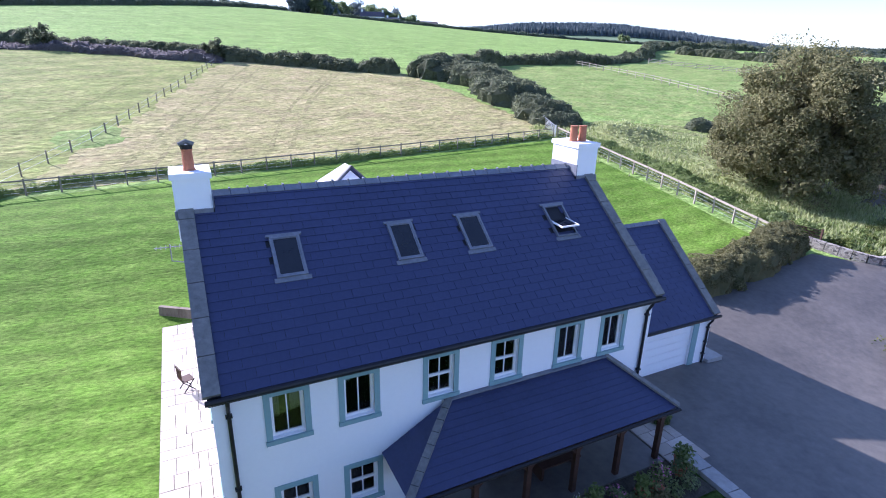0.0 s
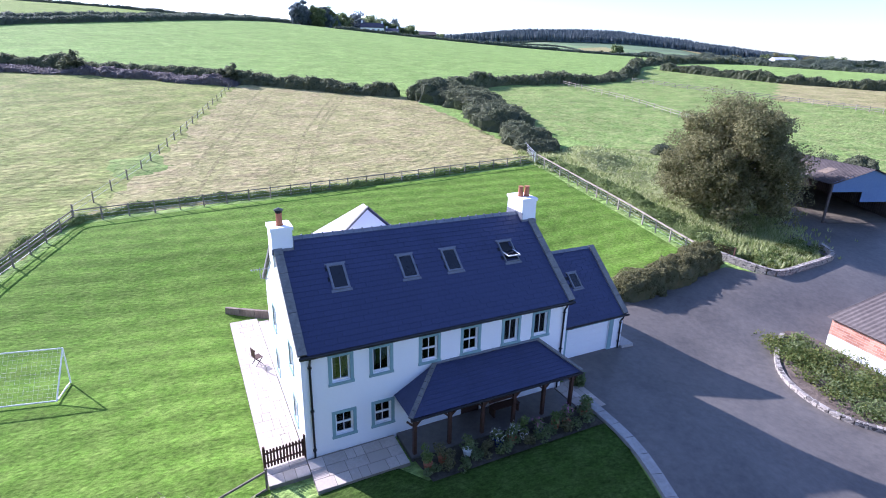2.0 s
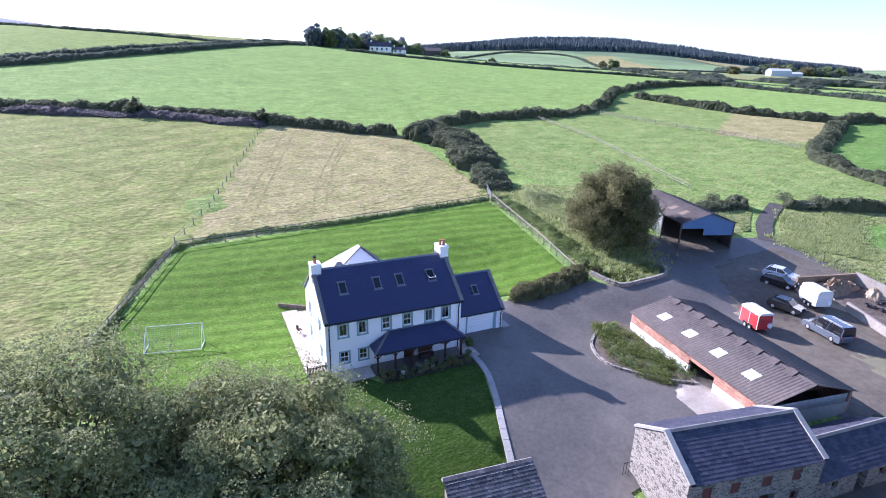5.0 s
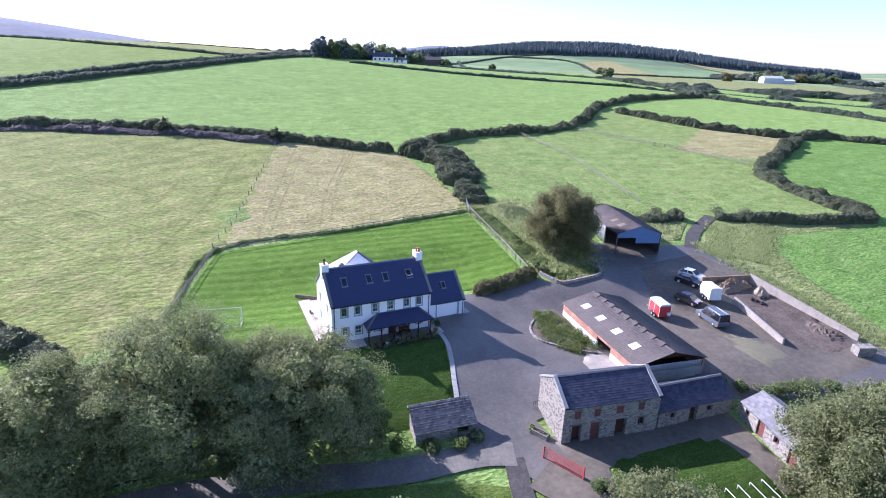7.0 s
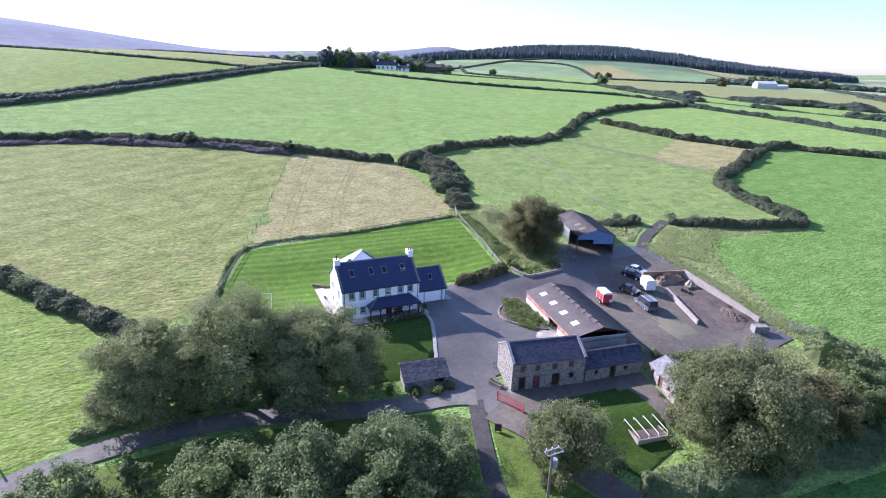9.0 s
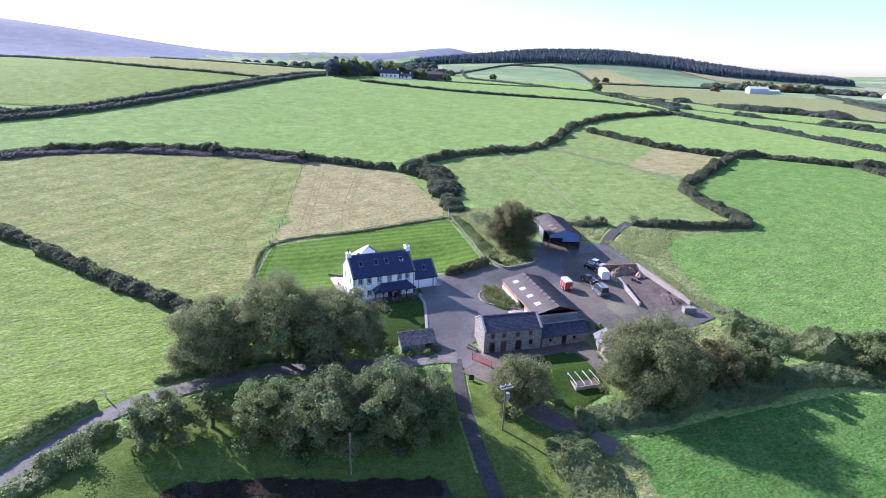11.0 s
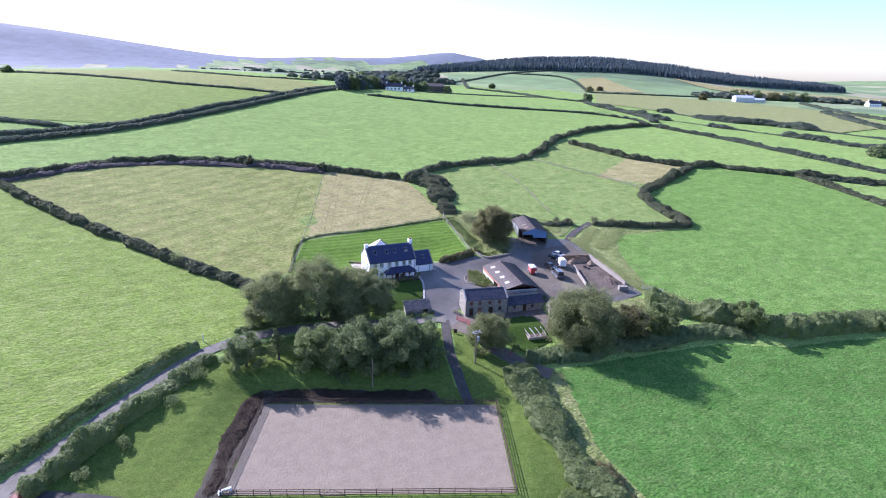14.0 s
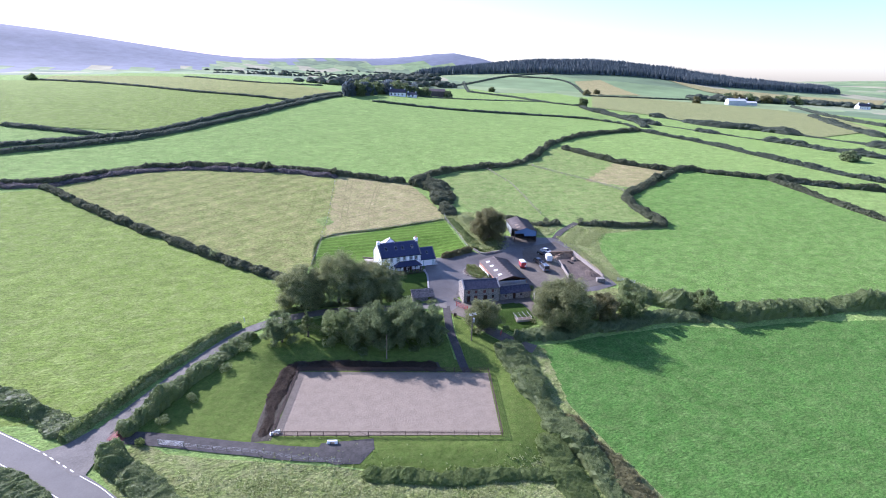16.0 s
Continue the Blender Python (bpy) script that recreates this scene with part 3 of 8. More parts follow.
# ---- the land ----
def far_patchwork():
    """Small square-set fields of many greens and straw tones in the distance."""
    m = mat("far_fields", (0.10, 0.17, 0.06), (0.16, 0.22, 0.09), 0.95, 0.01, 0.1, 0)
    t = m.node_tree
    n, link = t.nodes, t.links.new
    co = n.new("ShaderNodeTexCoord")
    mp = n.new("ShaderNodeMapping")
    mp.inputs["Scale"].default_value, mp.inputs["Rotation"].default_value = (0.010, 0.006, 0), (0, 0, 0.35)
    link(co.outputs["Object"], mp.inputs["Vector"])
    vo = n.new("ShaderNodeTexVoronoi")
    vo.voronoi_dimensions, vo.distance = "2D", "CHEBYCHEV"
    vo.inputs["Scale"].default_value, vo.inputs["Randomness"].default_value = 1.0, 0.8
    link(mp.outputs[0], vo.inputs["Vector"])
    cr = n.new("ShaderNodeValToRGB")
    cr.color_ramp.interpolation = "CONSTANT"
    e = cr.color_ramp.elements
    e[0].color, e[1].position, e[1].color = (0.17, 0.25, 0.10, 1), 0.3, (0.22, 0.29, 0.12, 1)
    for at, col in ((0.55, (0.31, 0.30, 0.18, 1)), (0.66, (0.13, 0.19, 0.09, 1)), (0.8, (0.26, 0.30, 0.16, 1)), (0.93, (0.10, 0.13, 0.09, 1))):
        q = e.new(at)
        q.color = col
    link(vo.outputs["Color"], cr.inputs["Fac"])
    no = n.new("ShaderNodeTexNoise")
    no.inputs["Scale"].default_value, no.inputs["Detail"].default_value = 0.02, 6
    link(co.outputs["Object"], no.inputs["Vector"])
    mr = n.new("ShaderNodeMapRange")
    mr.inputs["From Min"].default_value, mr.inputs["From Max"].default_value, mr.inputs["To Min"].default_value, mr.inputs["To Max"].default_value = 0.3, 0.7, 0.75, 1.2
    link(no.outputs["Fac"], mr.inputs["Value"])
    sc = n.new("ShaderNodeVectorMath")
    sc.operation = "SCALE"
    link(cr.outputs[0], sc.inputs[0])
    link(mr.outputs[0], sc.inputs["Scale"])
    link(sc.outputs[0], n["Principled BSDF"].inputs["Base Color"])
    return m


M["far_fields"] = far_patchwork()
ground_sheet()

ARENA = pose(-14.5, -53.7, 0, 0, 0, -21.26)


def on_arena(u, v):
    q = ARENA @ Vector((u, v, 0))
    return (q.x, q.y)


# fields
drape("hay_field", [(-104, 111), (-83, 121), (-56, 124), (-13, 112), (10, 99), (38, 82), (39, 60), (38.5, 38.5), (36.5, 36.5), (-11.3, 32.3), (-18.6, 12.3), (-28, 6.5), (-38, 18), (-50, 33), (-82, 74)], "hay", 0.05, "mown yellow-green hay field with faint wheel lines", category="field")
drape("straw_field", [(8, 97.5), (10, 99), (38, 81.8), (39, 60), (38.5, 39), (36.5, 37), (-11, 32.8), (-6.6, 45.5), (0.2, 69)], "straw", 0.09, "straw-pale mown meadow with wheel tracks and pinkish dry grass", category="field", jag=0.5)
drape("paddock", [(39.5, 81), (68, 93), (102, 96), (121, 107), (150, 131), (163, 86), (178, 62), (150, 50), (124, 37), (118, 18), (116, 4), (84, 16.5), (72, 20), (56, 36), (50, 43)], "dry", 0.05, "yellowish green paddock with worn grass", category="field")
drape("stubble_patch", [(121, 63.5), (164, 90), (177, 61.5), (139, 44)], "straw", 0.09, "pale straw patch of cut grass", category="field", jag=0.8)
drape("east_pasture", [(68, -26), (69.5, -16), (75, -6), (82, 7.5), (116, 2.4), (125, 36), (151, 49), (178, 61), (190, 58), (214, 33), (209, 4), (205, -25), (220, -75), (150, -72), (131, -66), (103, -58), (86, -55), (77, -48)], "meadow", 0.05, "bright green grazed pasture", category="field")
drape("south_pasture", [(26, -47), (42, -48.5), (67, -52), (80, -58.5), (97, -62), (123, -71), (170, -82), (170, -190), (26, -190), (21, -93), (19.5, -81), (19, -67)], "bright_pasture", 0.05, "bright green pasture below the hedge", category="field")
drape("west_pasture", [(-200, 90), (-106, 108), (-82, 73), (-50, 31.5), (-38, 16), (-28, 3), (-30, -12), (-36, -14.5), (-56.5, -29), (-69, -42.5), (-84, -38), (-200, -20)], "sunny_pasture", 0.05, "sunlit tussocky green pasture", category="field")

# lawns, verges and beds
drape("back_lawn", [(-11, 31.7), (36.2, 35.6), (34.6, 20), (33.5, 9.2), (24, 8.5), (19, 9), (13, 10), (0, 14), (-1.6, 13.5), (-1.6, -2), (-9, -5), (-17.5, 4), (-18.3, 12.2)], "lawn", 0.10, "freshly mown striped green lawn", category="lawn")
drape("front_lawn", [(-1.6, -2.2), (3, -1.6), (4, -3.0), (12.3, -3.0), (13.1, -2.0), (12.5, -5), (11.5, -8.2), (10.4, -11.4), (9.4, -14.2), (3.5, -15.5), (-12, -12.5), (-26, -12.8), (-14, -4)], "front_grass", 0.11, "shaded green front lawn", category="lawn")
drape("arena_lawn", [on_arena(*q) for q in ((-47.5, -11.5), (-43.5, 0.5), (-37.5, 15.5), (-33.5, 21.5), (-22, 17), (10, 17), (21, 14), (28, 13), (31.5, 6), (34, -4), (36.5, -13), (33, -20), (25, -22), (10, -20), (-8, -18), (-8, -15), (-24, -14), (-28, -13.2), (-41, -11.8))], "plainlawn", 0.08, "mown grass round the riding arena", category="lawn")
drape("copse_floor", [(-36, -19.5), (-29, -18), (-20, -17.6), (-5, -19.8), (5, -22.6), (9.6, -25), (6, -35), (4, -46), (-32, -33), (-40, -26)], "plainlawn", 0.09, "shaded grass under the trees", category="lawn")
drape("verge_grass", [(11.6, -26), (14, -31.6), (15, -37), (20, -46), (16, -60), (13, -66), (9.5, -52), (6.4, -46.5), (8.4, -36.5)], "plainlawn", 0.10, "mown grass verge beside the path", category="lawn")
drape("rough_bank", [(37.4, 37), (35.8, 20), (35, 9.5), (36.6, 5), (44, 5), (46, 8.5), (49, 17), (56, 20), (66, 10), (72, 18), (70, 22), (56, 37), (48, 42), (40, 40)], "rough", 0.10, "overgrown bank of long dry grass and weeds", category="grass bank")
drape("yard_verge", [(70.5, 8.2), (71, 1.6), (70, -8), (66.5, -19), (66, -27), (76, -47), (79, -46), (71, -24), (77, -7), (85, 6), (116, 1.5), (116, 5), (86, 18)], "rough", 0.12, "strip of rough dry grass along the field edge", category="grass bank")
drape("hedge_verge", [(14.5, -60), (21, -46), (27, -48), (20.5, -68), (22, -95), (30, -190), (10, -190), (6, -84), (11, -73)], "rough", 0.09, "rough grass along the field hedge", category="grass bank")
drape("road_verge", [(-61, -49), (-56, -54.6), (-39, -63), (-28, -68), (-10, -79), (0, -79.5), (8, -77.5), (13, -82), (10, -190), (-60, -190), (-62, -64), (-66, -56)], "rough", 0.085, "rough grass slope beside the road", category="grass bank")
drape("weedy_yard_edge", [(38, -22), (45, -27), (64, -29), (70, -40), (60, -44), (45, -41), (36, -34)], "rough", 0.12, "weeds at the edge of the yard", category="grass bank")

# hard ground
drape("driveway", [(13.1, 0.6), (13.0, -5), (12.0, -8.2), (10.9, -11.2), (9.9, -14.2), (8.5, -19), (11, -22.6), (12.2, -26), (16.2, -27.2), (16.6, -24), (16.4, -19), (27, -18), (37, -19), (40, -26), (58, -29), (66, -28), (66.8, -19), (70, -8.6), (71, 1.6), (69.4, 8), (58, 12), (49, 17), (45, 10), (44.2, 4.9), (36.4, 4.4), (34.2, 7), (24, 7), (19.4, 7.6), (18.5, 7.6), (18.5, 2.1), (13.1, 2.1)], "tarmac", 0.14, "dark grey tarmac driveway and farm yard", category="driveway", drop=0)
drape("yard_gravel", [(45, -6), (52, 5), (66, 6), (69, -8), (66, -20), (63, -27), (46, -26.5), (39.5, -25), (38.2, -18)], "yard", 0.17, "worn earthy gravel yard with tyre marks", category="yard", jag=0.5)
band("lane", [(-72, -49.5), (-67, -45.3), (-56.4, -33.4), (-45, -22), (-38, -17.4), (-30, -15.5), (-20, -15.3), (-9, -17.2), (1, -19.9), (8.5, -20.8), (12, -22)], 2.9, "lane", 0.16, "narrow grey farm lane with worn tarmac", "lane")
band("garden_path", [(11.6, -22.4), (8.6, -31), (7.2, -36.1), (5.4, -46.6), (5.0, -49.6)], 2.0, "dark_gravel", 0.15, "narrow tarmac path to the arena", "path")
band("farm_track", [(12.8, -25), (16, -32), (18, -38), (21, -44), (24, -48)], 3.6, "yard", 0.17, "muddy gravel farm track", "track")
# dark tarmac tone that also holds the bushes' shadow on the track
band("field_track", [(67.5, 7.5), (73, 12), (79, 15.2), (84.5, 17.8)], 2.4, "dark_gravel", 0.18, "tarmac track through the field gate", "track")
band("road", [(-140, 8), (-105, -22), (-85, -41.4), (-74.6, -52.1), (-65.1, -63.4), (-56, -79), (-47, -106), (-38, -150)], 5.2, "road", 0.15, "grey two-lane country road", "road")
band("arena_drive", [(-66, -46.8), (-58, -50.2), (-46, -56.5), (-36, -62), (-28, -65.2), (-23.5, -65.6)], 3.2, "dark_gravel", 0.13, "dark gravel drive beside the arena", "track")

drape("arena_apron", [on_arena(*q) for q in ((-12, -13.2), (-2.6, -11.9), (-2.2, -14.5), (-4.5, -17.6), (-9, -17.8), (-13, -16.5))], "dark_gravel", 0.14, "dark gravel before the arena gate", category="track", drop=0.03)
drape("arena_bank", [on_arena(*q) for q in ((-24.8, -13), (-25.4, 0), (-24.8, 11), (-22.5, 14.6), (-12, 15), (10, 14.6), (12, 11.3), (-21, 11.3), (-21.4, -12.6))], "bracken_floor", 0.16, "dark bracken and bare soil bank round the arena", category="bank", jag=0.25)

drape("porch_bed", [(3.9, -1.7), (12.5, -1.7), (12.7, -3.2), (4.1, -3.2)], "bracken_floor", 0.13, "dark soil planting bed along the porch", category="flower bed", drop=0)
drape("rough_bank", [(62, 24), (70, 23), (80, 20.5), (77, 17), (73, 14.4), (68.5, 11), (64, 12)], "rough", 0.15, "overgrown grass between shed and track", category="grass bank")
# wheel tracks in the mown fields
for line in ([(7.5, 39.7), (9.4, 46.8), (13.5, 59), (21.3, 77.4), (25.7, 87)], [(13, 51.3), (16.1, 61.8), (21.2, 74.1), (26.5, 86.8)], [(-2.1, 36.2), (0.7, 46.8), (5.7, 62.6), (10.8, 79.4), (14.7, 91.5)], [(14.8, 39.1), (20.4, 41), (25.5, 40.7), (33, 41.5)], [(-4, 37), (-1.4, 46.8), (3.6, 62.8), (8.6, 79.8), (12.6, 92)], [(9.4, 39.7), (11.4, 46.8), (15.4, 58.6), (23.2, 76.8), (27.7, 86.4)]):
    band("wheel_track", line, 0.42, "rut", 0.10, "pressed brownish wheel track in the mown grass", "wheel track", 5)
for line in ([(-50.2, 75.4), (-31.5, 54.5), (-18.5, 40.1)], [(-48, 58.9), (-37, 46.5), (-26.5, 34.3)], [(-44.1, 85.3), (-32, 73.5), (-19.6, 60.2)], [(-23.2, 49.6), (-20, 58), (-16.8, 68.2)], [(-19.1, 36.6), (-10.5, 56.7), (-4.6, 79.1)]):
    for side in (-0.9, 0.9):
        band("wheel_track", [(x + side * 0.5, y + side * 0.8) for x, y in line], 0.4, "hay_line", 0.06, "pressed wheel track in the hay field", "wheel track", 4)
drape("green_patch", [(-10.1, 49.9), (-5.4, 51), (-4.2, 45), (-8.8, 43.1)], "dry", 0.13, "patch of greener regrowth in the meadow", True, "grass patch", jag=0.6)

drape("lane_mouth", [(-76.4, -47.4), (-72.2, -46.6), (-68.4, -43.8), (-65, -46.6), (-65.8, -49.6), (-68.2, -55.6), (-70, -54.9), (-75.6, -48.2)], "lane", 0.17, "worn tarmac where the lane meets the road", category="lane", drop=0)
drape("shed_floor", [(52, 9.6), (59.6, 7.2), (64.4, 21.6), (56.8, 24.2)], "yard", 0.2, "dusty dark floor of the open shed", category="floor", drop=0)

# the riding arena
drape("arena_sand", [on_arena(*q) for q in ((-21.2, -11.2), (21.4, -11), (21.4, 10.8), (-21.2, 10.8))], "sand", 0.12, "raked pinkish sand riding arena", category="riding arena", drop=0)


# ---- the farmhouse ----
def slates(parent, o, u, v, wide, long, sw, step, thick, material, seed, single=0, skip=(), name="slate"):
    """Overlapping slates over a slope: o its lower left corner, u along the eave, v up the slope. single: how many of the lowest are pieces of their own."""
    rng = np.random.default_rng(seed)
    o, u, v = Vector(o), Vector(u).normalized(), Vector(v).normalized()
    n = u.cross(v)
    rows = int(long / step)
    step = long / rows
    verts, faces, made = [], [], 0
    shared = None
    for j in range(rows):
        x = -(j % 2) * sw / 2
        while x < wide - 0.01:
            a, b = max(x, 0), min(x + sw, wide)
            x += sw
            if b - a < 0.03 or any(s[0] < (a + b) / 2 < s[1] and s[2] < (j + 0.5) * step < s[3] for s in skip):
                continue
            lift = rng.uniform(0, 0.006)
            g = 0.004
            low, top = j * step, min((j + 1) * step + 0.05, long + 0.02)
            quad = [(a + g, low, thick * 2 + lift), (b - g, low, thick * 2 + lift), (b - g, top, thick * 0.7), (a + g, top, thick * 0.7)]
            full = abs(b - a - sw) < 1e-6 and j < rows - 1
            if full and made < single:
                if shared is None:
                    p = [(g, 0, thick * 2), (sw - g, 0, thick * 2), (sw - g, step + 0.05, thick * 0.7), (g, step + 0.05, thick * 0.7)]
                    shared = bpy.data.meshes.new(name)
                    shared.from_pydata([*p, *[(q[0], q[1], q[2] - thick) for q in p]], [], [(0, 1, 2, 3), (1, 0, 4, 5), (2, 1, 5, 6), (0, 3, 7, 4)])
                    shared.materials.append(M[material])
                ob = new(name, shared)
                ob.parent = parent
                at = o + u * a + v * low + n * lift
                ob.matrix_local = Matrix(((u.x, v.x, n.x, at.x), (u.y, v.y, n.y, at.y), (u.z, v.z, n.z, at.z), (0, 0, 0, 1)))
                made += 1
                continue
            k = len(verts)
            for q in quad:
                verts.append(tuple(o + u * q[0] + v * q[1] + n * q[2]))
            for q in quad:
                verts.append(tuple(o + u * q[0] + v * q[1] + n * (q[2] - thick)))
            faces += [(k, k + 1, k + 2, k + 3), (k + 1, k, k + 4, k + 5), (k + 2, k + 1, k + 5, k + 6), (k, k + 3, k + 7, k + 4)]
    ob = soup(name + "_course", verts, faces, material, parent)
    return tagged(ob, kind="stuff")


def ring(bm, w, h, f, top, y0, y1, m):
    """One closed frame round an opening, in the x-z plane of m."""
    v = [[bm.verts.new(m @ Vector((x, y, z))) for y in (y0, y1)] for x, z in ((0, 0), (w, 0), (w, h), (0, h), (f, f), (w - f, f), (w - f, h - top), (f, h - top))]
    for k in range(4):
        j = (k + 1) % 4
        bm.faces.new((v[k][0], v[j][0], v[4 + j][0], v[4 + k][0]))
        bm.faces.new((v[j][1], v[k][1], v[4 + k][1], v[4 + j][1]))
        bm.faces.new((v[j][0], v[k][0], v[k][1], v[j][1]))
        bm.faces.new((v[4 + k][0], v[4 + j][0], v[4 + j][1], v[4 + k][1]))


LAID = Matrix(((1, 0, 0, 0), (0, 0, 1, 0), (0, -1, 0, 0), (0, 0, 0, 1)))


def window(parent, m, w, h, style="sash", curtain=None, band_w=0.14, back=0.10, surround=True):
    """A white window with glazing bars in an opening w by h whose lower left corner is m's origin (x along, z up, outwards -y)."""
    f = 0.07
    bm = bmesh.new()
    ring(bm, w, h, f, f, back, back + 0.07, m)
    win = part("window", bm, "upvc", parent)
    bm = bmesh.new()
    box(bm, w / 2 - 0.014, w / 2 + 0.014, back + 0.012, back + 0.045, f, h - f, m)
    part("glazing_bar", bm, "upvc", win)
    if style == "sash":
        bm = bmesh.new()
        box(bm, f, w - f, back - 0.012, back + 0.05, h / 2 - 0.035, h / 2 + 0.035, m)
        part("sash_rail", bm, "upvc", win)
    for x0, x1 in ((f, w / 2 - 0.014), (w / 2 + 0.014, w - f)):
        for z0, z1 in (((f, h / 2 - 0.035), (h / 2 + 0.035, h - f)) if style == "sash" else ((f, h - f),)):
            bm = bmesh.new()
            box(bm, x0, x1, back + 0.03, back + 0.036, z0, z1, m)
            part("pane", bm, "clear", win)
    if surround:
        for q in ((-band_w, 0, -0.02, h + band_w), (w, w + band_w, -0.02, h + band_w), (0, w, h, h + band_w)):
            bm = bmesh.new()
            box(bm, q[0], q[1], -0.022, 0.02 if q[0] else 0.0, q[2], q[3], m)
            part("surround", bm, "surround", win, "pale blue-green painted band")
    bm = bmesh.new()
    box(bm, -band_w - 0.02, w + band_w + 0.02, -0.06, back, -0.13, -0.02, m)
    part("sill", bm, "surround", win, "pale blue-green painted sill")
    if curtain:
        for x0, x1, n in ((0.02, 0.30 * w, 5), (0.62 * w, w - 0.02, 6)):
            pts = [(x0 + (x1 - x0) * k / (4 * n), back + 0.16 + 0.025 * math.sin(k * math.pi / 2)) for k in range(4 * n + 1)]
            vv = [tuple(m @ Vector((x, y, z))) for x, y in pts for z in (0.03, h)]
            soup("curtain", vv, [(2 * k, 2 * k + 2, 2 * k + 3, 2 * k + 1) for k in range(len(pts) - 1)], curtain, win, "hanging curtain behind the glass")
    return win


def roof_window(parent, o, u, v, w, h, open_by=0.0):
    """A grey-framed roof window lying in a slope."""
    o, u, v = Vector(o), Vector(u).normalized(), Vector(v).normalized()
    n = u.cross(v)
    m = Matrix(((u.x, v.x, n.x, o.x), (u.y, v.y, n.y, o.y), (u.z, v.z, n.z, o.z), (0, 0, 0, 1)))
    f = 0.055
    bm = bmesh.new()
    ring(bm, w, h, f, f * 1.2, 0.03, -0.085, m @ LAID)
    rw = part("roof_window", bm, "lead", parent, "grey-framed roof window")
    for a, b, c, d in ((-0.12, 0.0, 0.015, 0.04), (h, h + 0.07, 0.02, 0.07)):
        bm = bmesh.new()
        box(bm, -0.07, w + 0.07, a, b, c, d, m)
        part("flashing", bm, "lead", rw)
    tip = m @ Matrix.Translation((0, h * 0.5, 0.06)) @ Matrix.Rotation(radians(open_by), 4, "X") @ Matrix.Translation((0, -h * 0.5, -0.06)) if open_by else m
    if open_by:
        # dark board added in place of the dimness under the open sash
        bm = bmesh.new()
        box(bm, f, w - f, f, h - f, -0.5, -0.45, m)
        part("dark_backing", bm, "dark_wood", rw, "dark board standing in for the dim room below")
    bm = bmesh.new()
    s = 0.035
    mat_sash = "upvc" if open_by else "lead"
    ring(bm, w - 2 * f, h - 2 * f, s, s, -0.02, -0.07, tip @ Matrix.Translation((f, f, 0)) @ LAID)
    part("sash", bm, mat_sash, rw, "tilted white sash" if open_by else "")
    bm = bmesh.new()
    box(bm, f + s, w - f - s, f + s, h - f - s, 0.045, 0.052, tip)
    part("pane", bm, "glass", rw)
    return rw


def downpipe(parent, x, y, z0, z1, name="downpipe"):
    bm = bmesh.new()
    tube(bm, [(x, y - 0.22, z1 + 0.12), (x, y - 0.2, z1), (x, y - 0.06, z1 - 0.25), (x, y - 0.06, z0 + 0.1), (x, y - 0.14, z0 + 0.02)], 0.045, 8)
    for z in (z0 + 0.5, (z0 + z1) / 2, z1 - 0.4):
        box(bm, x - 0.07, x + 0.07, y - 0.11, y, z, z + 0.05)
    return part(name, bm, "black", parent)


M["upvc"] = mat("upvc", (0.80, 0.80, 0.79), (0.84, 0.84, 0.83), 0.35, 2, 8, 0)
M["lead"] = mat("lead", (0.14, 0.15, 0.17), (0.22, 0.23, 0.26), 0.45, 3, 10, 0.1)
M["coping"] = mat("coping", (0.13, 0.13, 0.125), (0.24, 0.235, 0.22), 0.9, 1.2, 8, 0.4)
M["terracotta"] = mat("terracotta", (0.34, 0.12, 0.06), (0.44, 0.18, 0.10), 0.8, 4, 12, 0.2)
M["curtain_gold"] = mat("curtain_gold", (0.50, 0.50, 0.36), (0.62, 0.61, 0.46), 0.9, 3, 10, 0)
M["curtain_grey"] = mat("curtain_grey", (0.40, 0.42, 0.47), (0.52, 0.54, 0.58), 0.9, 3, 10, 0)
M["paving"] = mat("paving", (0.44, 0.38, 0.32), (0.58, 0.51, 0.44), 0.9, 0.8, 9, 0.3, obrand=0.8, island=0.6)
M["joint"] = mat("joint", (0.20, 0.18, 0.15), (0.27, 0.24, 0.20), 0.95, 2, 9, 0.3)

HL, HD, EAVE, PITCH = 12.65, 8.0, 5.04, 0.785
RIDGE = EAVE + PITCH * HD / 2
ROOF_WINDOWS = [(1.81, 0.74), (4.92, 0.73), (7.06, 0.75), (10.12, 0.77)]
SLOPE = Vector((0, 1, PITCH)).normalized()
ALONG = math.sqrt(1 + PITCH ** 2)


